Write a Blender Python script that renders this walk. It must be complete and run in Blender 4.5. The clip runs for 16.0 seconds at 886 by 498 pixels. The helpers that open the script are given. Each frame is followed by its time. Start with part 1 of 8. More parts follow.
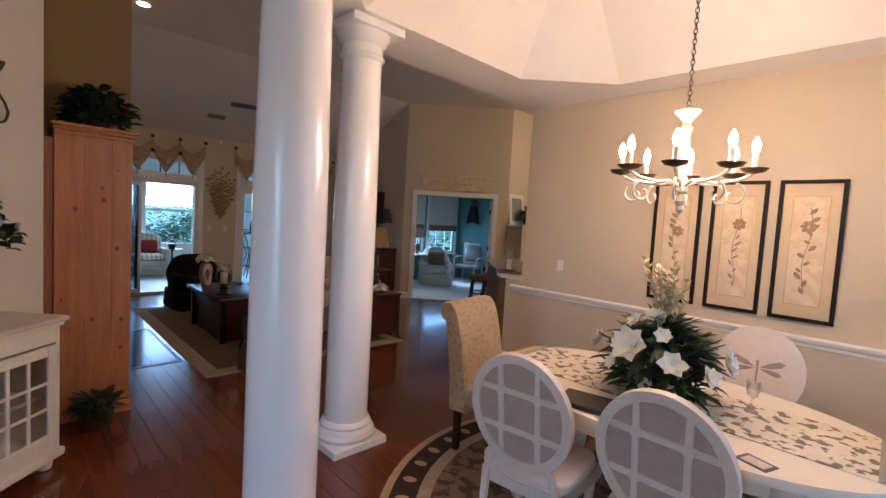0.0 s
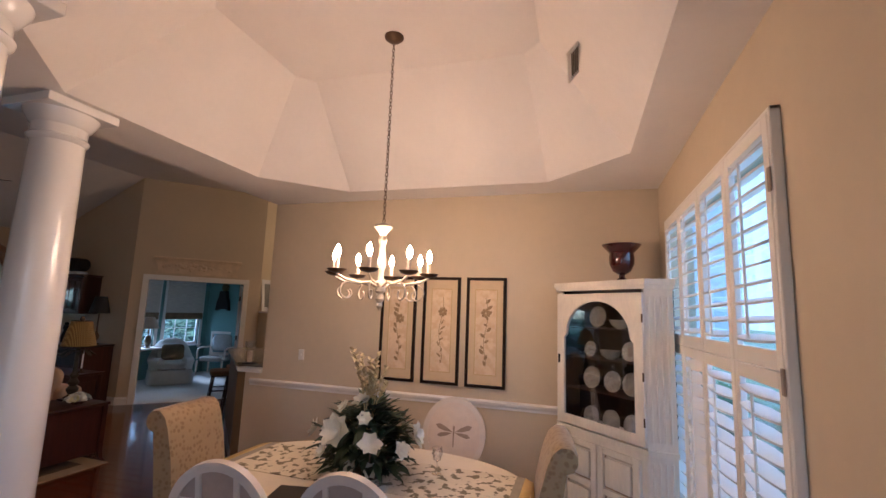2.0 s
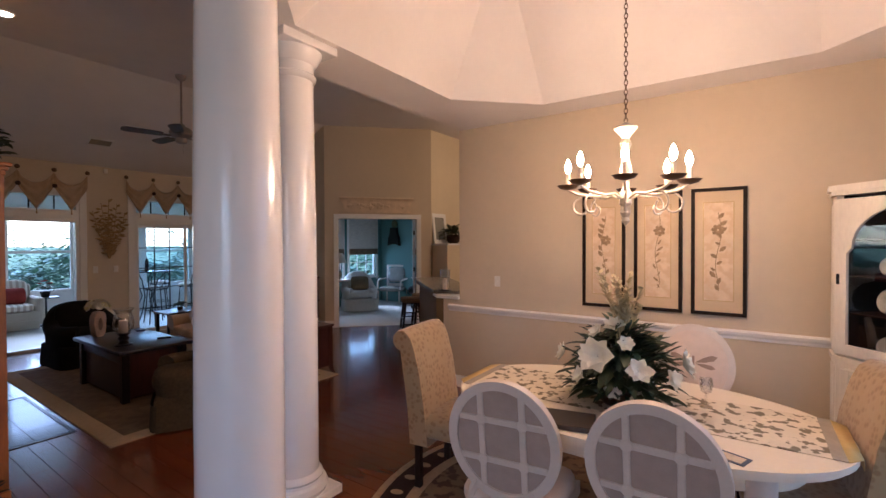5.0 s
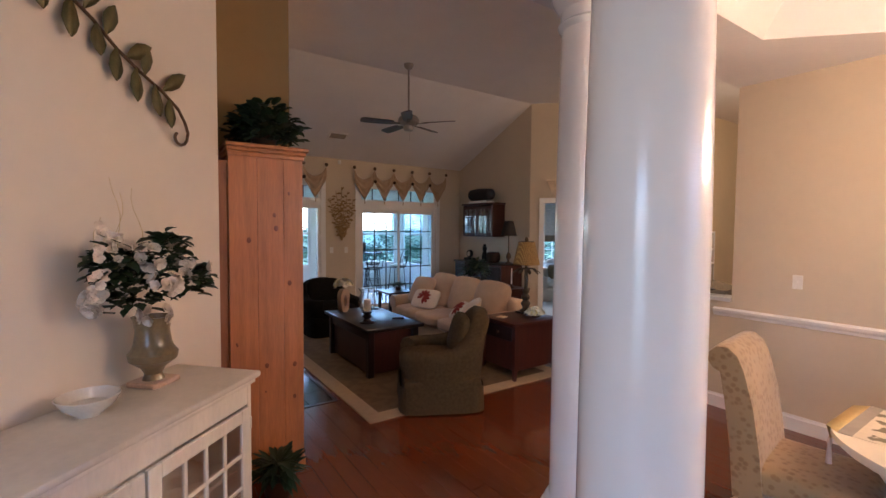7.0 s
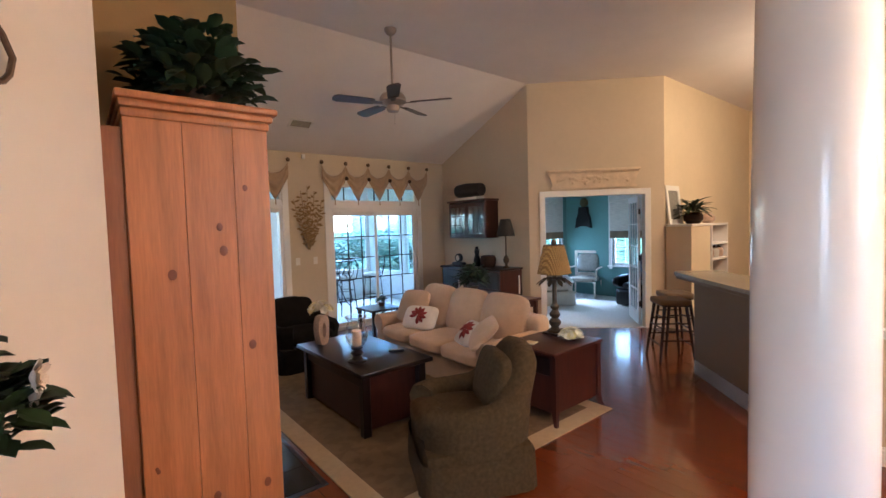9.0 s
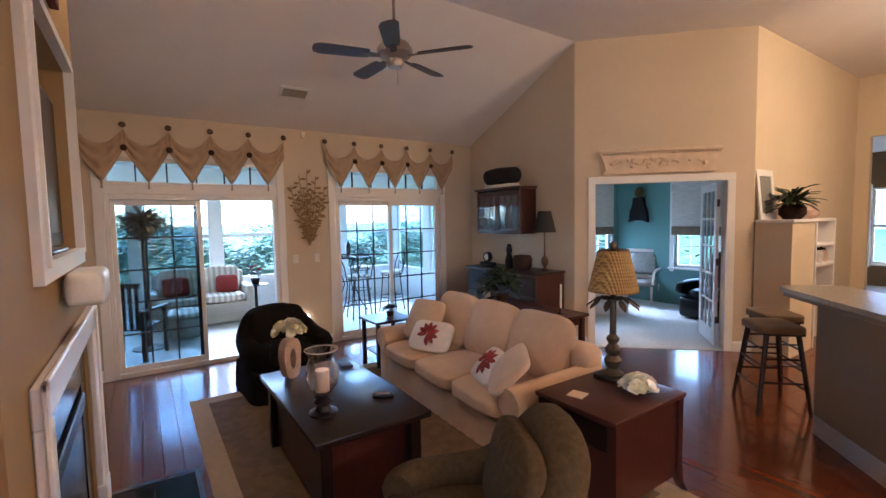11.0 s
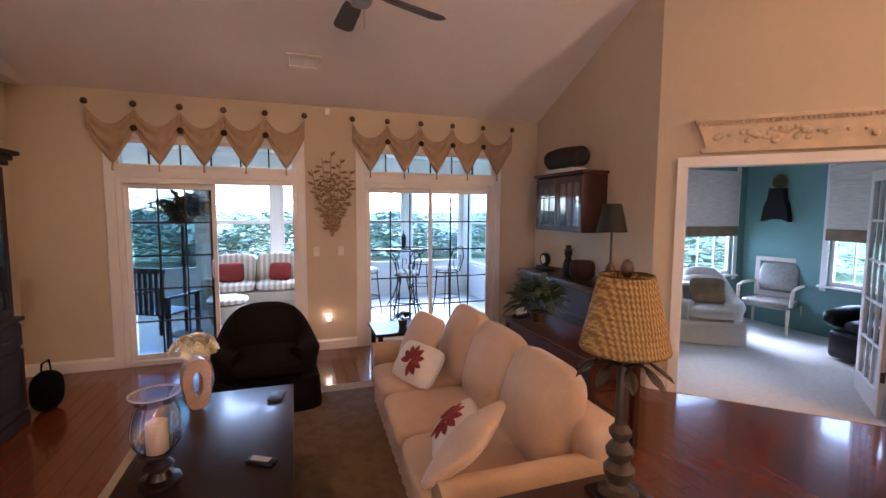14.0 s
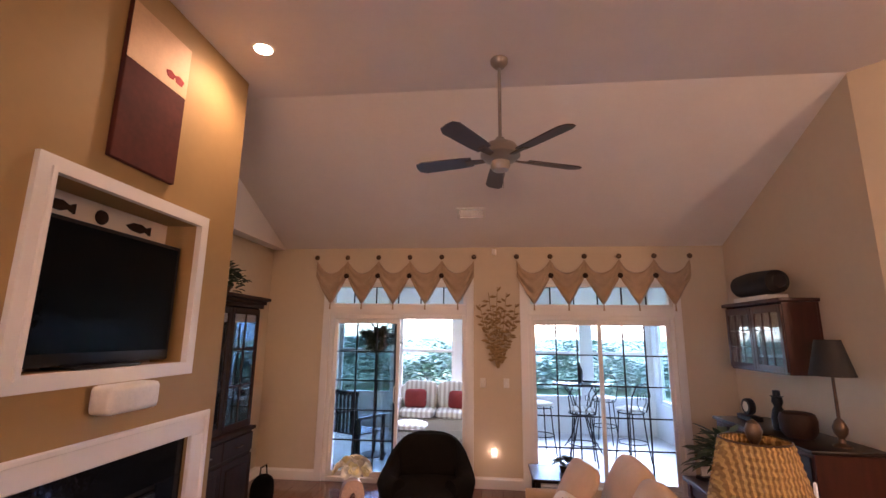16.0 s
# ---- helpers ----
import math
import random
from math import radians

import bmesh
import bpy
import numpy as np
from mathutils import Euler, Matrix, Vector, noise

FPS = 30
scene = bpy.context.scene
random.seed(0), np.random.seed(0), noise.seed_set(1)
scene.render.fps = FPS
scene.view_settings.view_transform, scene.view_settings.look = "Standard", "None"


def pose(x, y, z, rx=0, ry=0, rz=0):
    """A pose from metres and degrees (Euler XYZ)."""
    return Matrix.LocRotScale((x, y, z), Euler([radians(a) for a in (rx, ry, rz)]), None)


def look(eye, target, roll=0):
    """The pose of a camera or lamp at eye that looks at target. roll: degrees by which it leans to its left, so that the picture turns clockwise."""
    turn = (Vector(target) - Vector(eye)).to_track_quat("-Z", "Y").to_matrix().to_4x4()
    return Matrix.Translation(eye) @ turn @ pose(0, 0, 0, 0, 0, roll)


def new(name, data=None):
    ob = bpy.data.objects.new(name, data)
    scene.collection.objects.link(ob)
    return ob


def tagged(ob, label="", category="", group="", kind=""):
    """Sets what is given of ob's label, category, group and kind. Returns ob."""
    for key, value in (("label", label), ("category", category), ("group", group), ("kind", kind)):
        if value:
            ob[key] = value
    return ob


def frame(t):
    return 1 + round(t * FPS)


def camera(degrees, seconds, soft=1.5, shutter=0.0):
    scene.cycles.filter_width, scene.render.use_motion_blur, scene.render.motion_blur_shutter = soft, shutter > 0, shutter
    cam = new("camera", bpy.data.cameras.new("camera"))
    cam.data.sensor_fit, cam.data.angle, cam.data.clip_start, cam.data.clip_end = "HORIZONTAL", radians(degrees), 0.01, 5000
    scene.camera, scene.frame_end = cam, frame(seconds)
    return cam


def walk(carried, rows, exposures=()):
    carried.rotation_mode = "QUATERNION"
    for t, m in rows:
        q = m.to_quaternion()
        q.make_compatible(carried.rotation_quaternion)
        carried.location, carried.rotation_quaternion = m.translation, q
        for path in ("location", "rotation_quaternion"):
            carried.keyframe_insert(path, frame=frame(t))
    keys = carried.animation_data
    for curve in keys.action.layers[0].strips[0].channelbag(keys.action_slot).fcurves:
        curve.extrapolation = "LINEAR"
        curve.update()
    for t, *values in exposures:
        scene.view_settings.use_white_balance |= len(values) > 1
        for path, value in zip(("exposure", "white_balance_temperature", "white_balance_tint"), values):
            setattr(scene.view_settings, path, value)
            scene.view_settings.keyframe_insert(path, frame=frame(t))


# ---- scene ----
cam = camera(90.0, 16.0)
PATH = [
    (0, (-4.459, -9.243, 1.634), (-3.063, -7.817, 1.506), 3.4),
    (0.5, (-4.434, -9.358, 1.652), (-2.794, -8.218, 1.537), 3.5),
    (1, (-4.448, -9.506, 1.67), (-2.611, -8.723, 1.572), 3.5),
    (1.5, (-4.487, -9.593, 1.701), (-2.59, -8.963, 1.758), 3.1),
    (2, (-4.529, -9.637, 1.74), (-2.637, -9.053, 2.023), 2.1),
    (2.5, (-4.561, -9.659, 1.752), (-2.688, -9.069, 2.133), 1.2),
    (3, (-4.547, -9.624, 1.734), (-2.683, -8.995, 2.096), 0.8),
    (3.5, (-4.525, -9.507, 1.708), (-2.647, -8.85, 1.912), 0.2),
    (4, (-4.527, -9.336, 1.688), (-2.659, -8.628, 1.792), 0.1),
    (4.5, (-4.559, -9.17, 1.665), (-2.775, -8.266, 1.698), -0.2),
    (5, (-4.525, -8.983, 1.646), (-2.879, -7.848, 1.619), -0.2),
    (5.2, (-4.513, -8.902, 1.635), (-2.947, -7.659, 1.606), -0.2),
    (7.3, (-4.688, -7.946, 1.649), (-3.585, -6.281, 1.553), 0.5),
    (7.5, (-4.665, -7.832, 1.664), (-3.566, -6.164, 1.567), 0.5),
    (8, (-4.58, -7.548, 1.669), (-3.479, -5.881, 1.568), 0.5),
    (8.5, (-4.453, -7.207, 1.675), (-3.238, -5.622, 1.576), -0.5),
    (8.7, (-4.427, -7.07, 1.691), (-3.166, -5.52, 1.594), -1.7),
    (10.8, (-3.501, -6.087, 1.71), (-2.305, -4.49, 1.574), -1.1),
    (11, (-3.41, -6.033, 1.718), (-2.293, -4.379, 1.584), -1.1),
    (11.5, (-3.216, -5.927, 1.72), (-2.272, -4.17, 1.576), -1.1),
    (12, (-3.041, -5.758, 1.708), (-2.232, -3.935, 1.551), -1.2),
    (12.5, (-2.826, -5.624, 1.716), (-2.062, -3.782, 1.561), -1.2),
    (13, (-2.515, -5.623, 1.724), (-1.792, -3.765, 1.564), -0.8),
    (13.5, (-2.231, -5.637, 1.728), (-1.52, -3.775, 1.561), -0.0),
    (14, (-1.988, -5.548, 1.728), (-1.35, -3.66, 1.553), 0.3),
    (14.5, (-1.822, -5.535, 1.74), (-1.404, -3.583, 1.621), -0.1),
    (15, (-1.721, -5.626, 1.764), (-1.455, -3.645, 1.817), -0.0),
    (15.5, (-1.644, -5.728, 1.788), (-1.624, -3.74, 2.008), 0.7),
    (16, (-1.64, -5.783, 1.798), (-1.847, -3.831, 2.18), 0.7),
]
EXPO = [(0, 2.45, 5150, 17), (1.0, 2.15, 5320, 20), (2.2, 1.75, 5450, 23), (3.4, 1.65, 5450, 23), (4.2, 1.86, 5480, 23), (5.2, 2.3, 5500, 25), (7.3, 3.05, 5500, 21), (8.5, 3.6, 5400, 17), (11, 3.6, 5450, 23), (12.5, 3.58, 5850, 30), (13.5, 3.62, 5980, 34), (16, 3.68, 6230, 41)]
SKY = 0.15
walk(cam, [(t, look(e, g, r)) for t, e, g, r in PATH], EXPO)

# ---- world and light ----
world = bpy.data.worlds.new("world")
scene.world = world
world.use_nodes = True
_wt = world.node_tree
_sky = _wt.nodes.new("ShaderNodeTexSky")
_sky.sky_type, _sky.sun_disc = "NISHITA", False
_sky.sun_elevation, _sky.sun_rotation = radians(40), radians(15)
_sky.air_density, _sky.dust_density, _sky.ozone_density = 1.0, 0.8, 2.0
_wt.links.new(_sky.outputs[0], _wt.nodes["Background"].inputs[0])
_wt.nodes["Background"].inputs[1].default_value = SKY


def lamp(name, kind, m, energy, color, **kw):
    d = bpy.data.lights.new(name, kind)
    d.energy, d.color = energy, color
    for k, v in kw.items():
        if k == "size":
            d.size = v
        elif k == "size_y":
            d.shape, d.size_y = "RECTANGLE", v
        elif k == "radius":
            d.shadow_soft_size = v
        elif k == "angle":
            d.angle = v
        elif k == "spot":
            d.spot_size, d.spot_blend = radians(v), 0.6
    ob = new(name, d)
    ob.matrix_world = m
    return ob


lamp("sun", "SUN", look((8, 30, 25), (0, 0, 0)), 1.4, (0.68, 0.86, 1.0), angle=radians(30))

# ---- materials ----


def mat(name, col, rough=0.6, metal=0.0, var=0.12, scale=8.0, bump=0.0, bscale=60.0, coat=0.0, per_object=0.0, islands=0.0, sheen=0.0, emit=None, stretch=None, spec=None, trans=0.0, alpha=1.0):
    """A surface with colour varied at two scales and fine relief."""
    m = bpy.data.materials.new(name)
    m.use_nodes = True
    nt = m.node_tree
    b = nt.nodes["Principled BSDF"]
    b.inputs["Roughness"].default_value, b.inputs["Metallic"].default_value = rough, metal
    if coat:
        b.inputs["Coat Weight"].default_value, b.inputs["Coat Roughness"].default_value = coat, 0.08
    if sheen:
        b.inputs["Sheen Weight"].default_value = sheen
    if spec is not None:
        b.inputs["Specular IOR Level"].default_value = spec
    if trans:
        b.inputs["Transmission Weight"].default_value = trans
    b.inputs["Alpha"].default_value = alpha
    tc = nt.nodes.new("ShaderNodeTexCoord")
    vec = tc.outputs["Object"]
    if stretch:
        mp = nt.nodes.new("ShaderNodeMapping")
        mp.inputs["Scale"].default_value = stretch
        nt.links.new(vec, mp.inputs[0])
        vec = mp.outputs[0]
    n1 = nt.nodes.new("ShaderNodeTexNoise")
    n1.inputs["Scale"].default_value, n1.inputs["Detail"].default_value = scale, 4
    n2 = nt.nodes.new("ShaderNodeTexNoise")
    n2.inputs["Scale"].default_value, n2.inputs["Detail"].default_value = scale * 9, 3
    for n in (n1, n2):
        nt.links.new(vec, n.inputs["Vector"])
    add = nt.nodes.new("ShaderNodeMath")
    add.operation = "MULTIPLY_ADD"
    nt.links.new(n2.outputs[0], add.inputs[0])
    add.inputs[1].default_value = 0.5
    nt.links.new(n1.outputs[0], add.inputs[2])
    if per_object or islands:
        oi = nt.nodes.new("ShaderNodeNewGeometry" if islands else "ShaderNodeObjectInfo")
        per_object = per_object or islands
        a2 = nt.nodes.new("ShaderNodeMath")
        a2.operation = "MULTIPLY_ADD"
        nt.links.new(oi.outputs["Random Per Island" if islands else "Random"], a2.inputs[0])
        a2.inputs[1].default_value = per_object
        nt.links.new(add.outputs[0], a2.inputs[2])
        add = a2
    mr = nt.nodes.new("ShaderNodeMapRange")
    mr.inputs["From Min"].default_value, mr.inputs["From Max"].default_value = 0.45, 1.05 + per_object
    mr.inputs["To Min"].default_value, mr.inputs["To Max"].default_value = 1 - var, 1 + var
    nt.links.new(add.outputs[0], mr.inputs["Value"])
    mx = nt.nodes.new("ShaderNodeVectorMath")
    mx.operation = "SCALE"
    mx.inputs[0].default_value = col[:3]
    nt.links.new(mr.outputs[0], mx.inputs["Scale"])
    nt.links.new(mx.outputs[0], b.inputs["Base Color"])
    if bump:
        nb = nt.nodes.new("ShaderNodeTexNoise")
        nb.inputs["Scale"].default_value, nb.inputs["Detail"].default_value = bscale, 3
        nt.links.new(vec, nb.inputs["Vector"])
        bp = nt.nodes.new("ShaderNodeBump")
        bp.inputs["Strength"].default_value, bp.inputs["Distance"].default_value = bump, 0.004
        nt.links.new(nb.outputs[0], bp.inputs["Height"])
        nt.links.new(bp.outputs[0], b.inputs["Normal"])
    if emit:
        b.inputs["Emission Color"].default_value = (*emit[:3], 1)
        b.inputs["Emission Strength"].default_value = emit[3]
    return m


def pattern(name, a, b_, scale=30.0, lo=0.48, hi=0.52, rough=0.8, kind="noise", bump=0.2, sheen=0.0, stretch=None):
    """Two colours in blotches or threads, for printed and woven cloth."""
    m = mat(name, a, rough, var=0.1, scale=scale / 3, sheen=sheen)
    nt = m.node_tree
    p = nt.nodes["Principled BSDF"]
    tc = nt.nodes.new("ShaderNodeTexCoord")
    vec = tc.outputs["Object"]
    if stretch:
        mp = nt.nodes.new("ShaderNodeMapping")
        mp.inputs["Scale"].default_value = stretch
        nt.links.new(vec, mp.inputs[0])
        vec = mp.outputs[0]
    if kind == "noise":
        t = nt.nodes.new("ShaderNodeTexNoise")
        t.inputs["Scale"].default_value, t.inputs["Detail"].default_value = scale, 2
        out = t.outputs[0]
    elif kind == "voronoi":
        t = nt.nodes.new("ShaderNodeTexVoronoi")
        t.inputs["Scale"].default_value = scale
        out = t.outputs["Distance"]
    else:
        t = nt.nodes.new("ShaderNodeTexWave")
        t.inputs["Scale"].default_value, t.inputs["Distortion"].default_value = scale, 1.0
        out = t.outputs[1]
    nt.links.new(vec, t.inputs["Vector"])
    mr = nt.nodes.new("ShaderNodeMapRange")
    mr.inputs["From Min"].default_value, mr.inputs["From Max"].default_value = lo, hi
    nt.links.new(out, mr.inputs["Value"])
    old = p.inputs["Base Color"].links[0].from_socket
    mix = nt.nodes.new("ShaderNodeMix")
    mix.data_type = "RGBA"
    nt.links.new(mr.outputs[0], mix.inputs["Factor"])
    nt.links.new(old, mix.inputs["A"])
    mix.inputs["B"].default_value = (*b_, 1)
    nt.links.new(mix.outputs["Result"], p.inputs["Base Color"])
    if bump:
        bp = nt.nodes.new("ShaderNodeBump")
        bp.inputs["Strength"].default_value, bp.inputs["Distance"].default_value = bump, 0.004
        nt.links.new(out, bp.inputs["Height"])
        nt.links.new(bp.outputs[0], p.inputs["Normal"])
    return m


def glass_mat(name, col=(1, 1, 1), rough=0.0, ior=1.45):
    """Thin clear glass: mostly see-through, with a glossy skin."""
    m = bpy.data.materials.new(name)
    m.use_nodes = True
    nt = m.node_tree
    nt.nodes.clear()
    out = nt.nodes.new("ShaderNodeOutputMaterial")
    tr = nt.nodes.new("ShaderNodeBsdfTransparent")
    tr.inputs[0].default_value = (*col, 1)
    gl = nt.nodes.new("ShaderNodeBsdfGlossy")
    gl.inputs["Roughness"].default_value = rough
    lw = nt.nodes.new("ShaderNodeLayerWeight")
    lw.inputs["Blend"].default_value = 0.15 if ior > 1.3 else 0.22
    fr = nt.nodes.new("ShaderNodeMath")
    fr.operation = "MULTIPLY_ADD"
    nt.links.new(lw.outputs["Facing"], fr.inputs[0])
    fr.inputs[1].default_value, fr.inputs[2].default_value = (0.7, 0.03) if ior > 1.3 else (1.3, 0.09)
    mix = nt.nodes.new("ShaderNodeMixShader")
    nt.links.new(fr.outputs[0], mix.inputs[0])
    nt.links.new(tr.outputs[0], mix.inputs[1])
    nt.links.new(gl.outputs[0], mix.inputs[2])
    nt.links.new(mix.outputs[0], out.inputs[0])
    return m


M = {}
M["wall"] = mat("beige_paint", (0.60, 0.49, 0.345), 0.75, var=0.04, scale=1.5, bump=0.12, bscale=180)
M["wall_kitchen"] = mat("cream_paint", (0.66, 0.54, 0.36), 0.75, var=0.04, scale=1.5, bump=0.12, bscale=180)
M["mustard"] = mat("mustard_paint", (0.36, 0.225, 0.085), 0.7, var=0.06, scale=1.5, bump=0.15, bscale=150)
M["brown_paint"] = mat("brown_paint", (0.15, 0.092, 0.042), 0.85, var=0.06, scale=2, bump=0.12, bscale=150)
M["teal"] = mat("teal_paint", (0.125, 0.265, 0.245), 0.75, var=0.05, scale=1.5, bump=0.1, bscale=150)
M["foyer"] = mat("pale_paint", (0.70, 0.61, 0.50), 0.75, var=0.03, scale=1.5, bump=0.12, bscale=180)
M["ceil"] = mat("ceiling_paint", (0.79, 0.735, 0.69), 0.85, var=0.03, scale=3, bump=0.5, bscale=220)
M["trim"] = mat("white_trim", (0.80, 0.77, 0.72), 0.4, var=0.03, scale=4)
M["column"] = mat("white_gloss", (0.80, 0.77, 0.74), 0.22, var=0.02, scale=2, coat=0.3)
M["floor"] = mat("cherry_floor", (0.145, 0.030, 0.007), 0.2, var=0.13, scale=2.2, bump=0.02, bscale=12, coat=0.5, per_object=0.3, stretch=(9, 0.6, 4))
M["floor_rest"] = mat("cherry_floor_rest", (0.145, 0.030, 0.007), 0.2, var=0.13, scale=2.2, bump=0.02, bscale=12, coat=0.5, islands=0.3, stretch=(9, 0.6, 4))
M["gap"] = mat("floor_joint", (0.05, 0.015, 0.006), 0.5)
M["tile"] = mat("sunroom_tile", (0.55, 0.52, 0.47), 0.3, var=0.08, scale=3)
M["carpet"] = mat("pale_carpet", (0.62, 0.60, 0.55), 0.95, var=0.1, scale=20, bump=0.8, bscale=300)
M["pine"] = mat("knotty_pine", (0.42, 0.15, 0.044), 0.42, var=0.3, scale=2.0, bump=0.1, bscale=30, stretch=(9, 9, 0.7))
# the same pine, darkened to stand for the armoire's shaded end
M["pine_d"] = mat("pine_shaded", (0.30, 0.11, 0.04), 0.45, var=0.3, scale=2.0, stretch=(9, 9, 0.7))
M["knot"] = mat("pine_knot", (0.17, 0.048, 0.016), 0.5, var=0.3, scale=40)
M["dark"] = mat("dark_wood", (0.013, 0.0055, 0.004), 0.32, var=0.35, scale=3, coat=0.12, spec=0.35, stretch=(8, 1.0, 8))
M["cherry"] = mat("cherry_wood", (0.05, 0.011, 0.006), 0.38, var=0.3, scale=3, coat=0.12, stretch=(8, 8, 1))
M["hutchwood"] = mat("walnut_stain", (0.03, 0.014, 0.008), 0.6, var=0.3, scale=3, spec=0.15, stretch=(8, 8, 1))
M["white_wood"] = mat("distressed_white", (0.74, 0.68, 0.58), 0.5, var=0.12, scale=6, bump=0.25, bscale=40, stretch=(1, 1, 0.3))
M["worn"] = mat("rubbed_wood", (0.42, 0.31, 0.22), 0.6, var=0.3, scale=20)
M["white_top"] = mat("whitewashed_top", (0.62, 0.56, 0.47), 0.45, var=0.12, scale=4, bump=0.2, bscale=40, stretch=(1, 1, 1))
M["black"] = mat("black_iron", (0.006, 0.006, 0.007), 0.5, var=0.3, scale=30, spec=0.3)
M["blackplastic"] = mat("black_plastic", (0.005, 0.005, 0.006), 0.3, var=0.1, spec=0.3)
M["screen"] = mat("dark_screen", (0.002, 0.003, 0.004), 0.2, var=0.1, spec=0.08)
M["bronze"] = mat("bronze", (0.10, 0.06, 0.035), 0.4, metal=0.7, var=0.25, scale=20)
M["pewter"] = mat("antique_cream_metal", (0.50, 0.42, 0.32), 0.4, metal=0.4, var=0.3, scale=25, bump=0.2)
M["nickel"] = mat("fan_metal", (0.33, 0.28, 0.24), 0.35, metal=0.7, var=0.1)
M["blade"] = mat("fan_blade", (0.035, 0.014, 0.009), 0.4, var=0.25, scale=4, stretch=(2, 10, 10))
M["sofa"] = mat("tan_chenille", (0.56, 0.37, 0.22), 0.95, var=0.09, scale=8, bump=0.4, bscale=260, sheen=0.2)
M["chair_dark"] = mat("dark_weave", (0.008, 0.006, 0.0045), 0.95, var=0.25, scale=14, bump=0.4, bscale=200, spec=0.15)
M["chair_green"] = mat("olive_weave", (0.070, 0.044, 0.019), 0.95, var=0.3, scale=40, bump=0.5, bscale=300, spec=0.15)
M["pillow_print"] = mat("cream_linen", (0.70, 0.60, 0.47), 0.9, var=0.06, scale=20, bump=0.3, bscale=300)
M["red"] = mat("red_thread", (0.26, 0.028, 0.022), 0.9, var=0.2, scale=30)
M["damask"] = pattern("gold_damask", (0.27, 0.165, 0.07), (0.36, 0.245, 0.12), 30, 0.25, 0.5, 0.8, "voronoi", 0.2, 0.3)
M["rug"] = pattern("sisal_rug", (0.165, 0.098, 0.041), (0.135, 0.079, 0.032), 9, 0.46, 0.56, 0.95, "noise", 0.2)
M["rug_edge"] = mat("tan_border", (0.40, 0.28, 0.15), 0.95, var=0.1, scale=20, bump=0.5, bscale=300)
M["drug_a"] = pattern("floral_rug", (0.22, 0.14, 0.075), (0.09, 0.05, 0.03), 11, 0.5, 0.56, 0.95, "noise", 0.2)
M["drug_dark"] = mat("dark_rug_band", (0.035, 0.014, 0.010), 0.95, var=0.2, scale=30, bump=0.5, bscale=300)
M["drug_tan"] = mat("tan_rug_band", (0.42, 0.30, 0.18), 0.95, var=0.15, scale=30, bump=0.5, bscale=300)
M["table_white"] = mat("cream_tabletop", (0.77, 0.68, 0.53), 0.35, var=0.05, scale=5, coat=0.15)
M["runner"] = pattern("floral_runner", (0.70, 0.62, 0.48), (0.20, 0.17, 0.11), 17, 0.54, 0.58, 0.85, "noise", 0.15)
M["runner_edge"] = mat("grey_band", (0.33, 0.29, 0.23), 0.85)
M["runner_gold"] = mat("gold_edge", (0.62, 0.44, 0.16), 0.7)
M["cream_seat"] = mat("cream_cloth", (0.68, 0.56, 0.46), 0.85, var=0.06, scale=20, bump=0.3, bscale=300)
M["taupe"] = mat("taupe_linen", (0.42, 0.32, 0.255), 0.9, var=0.08, scale=20, bump=0.3, bscale=300)
M["motif"] = mat("taupe_motif", (0.33, 0.24, 0.18), 0.85)
M["chair_paint"] = mat("ivory_chair_paint", (0.66, 0.57, 0.48), 0.42, var=0.06, scale=10)
M["leaf"] = mat("dark_leaf", (0.014, 0.032, 0.009), 0.55, var=0.4, scale=12, per_object=0.3)
M["leaf2"] = mat("grey_green_leaf", (0.04, 0.065, 0.03), 0.55, var=0.35, scale=12)
M["leaf_dry"] = mat("dry_sprig", (0.55, 0.44, 0.24), 0.7, var=0.3, scale=20)
M["petal"] = mat("white_petal", (0.78, 0.74, 0.60), 0.6, var=0.08, scale=20)
M["petal_b"] = mat("blush_petal", (0.62, 0.52, 0.41), 0.65, var=0.25, scale=30)
M["petal_y"] = mat("cream_petal", (0.72, 0.64, 0.34), 0.6, var=0.12, scale=20)
M["urn"] = mat("glazed_urn", (0.16, 0.115, 0.055), 0.28, var=0.4, scale=7, coat=0.4)
M["shell"] = mat("pearl_bowl", (0.62, 0.58, 0.52), 0.15, var=0.12, scale=12, coat=0.5)
M["stone_vase"] = mat("marble_vase", (0.52, 0.36, 0.27), 0.35, var=0.35, scale=9, coat=0.2)
M["candle"] = mat("candle_wax", (0.72, 0.56, 0.42), 0.55, var=0.1, scale=12)
M["ruby"] = mat("ruby_glass", (0.045, 0.004, 0.003), 0.08, var=0.3, scale=20, coat=0.6)
M["glass"] = glass_mat("clear_glass", ior=1.18)
M["cab_glass"] = glass_mat("cabinet_glass")
M["pane"] = glass_mat("window_glass", (0.86, 0.95, 1.0))
M["screen_glass"] = glass_mat("tinted_glass", (0.50, 0.58, 0.60))
M["bulb"] = mat("lit_bulb", (1, 0.9, 0.7), 0.5, emit=(1.0, 0.70, 0.40, 60.0))
# emission gives the backdrops the brightness of sky and haze
M["haze"] = mat("glowing_haze", (0.5, 0.6, 0.7), 1.0, emit=(0.55, 0.75, 1.0, 0.18))
M["can"] = mat("lit_can", (1, 0.95, 0.85), 0.5, emit=(1.0, 0.80, 0.55, 8.0))
M["shade_w"] = pattern("woven_shade", (0.42, 0.255, 0.075), (0.24, 0.13, 0.035), 38, 0.35, 0.6, 0.8, "wave", 0.8, stretch=(0.6, 0.6, 1.6))
M["shade_k"] = mat("black_shade", (0.012, 0.009, 0.007), 0.7)
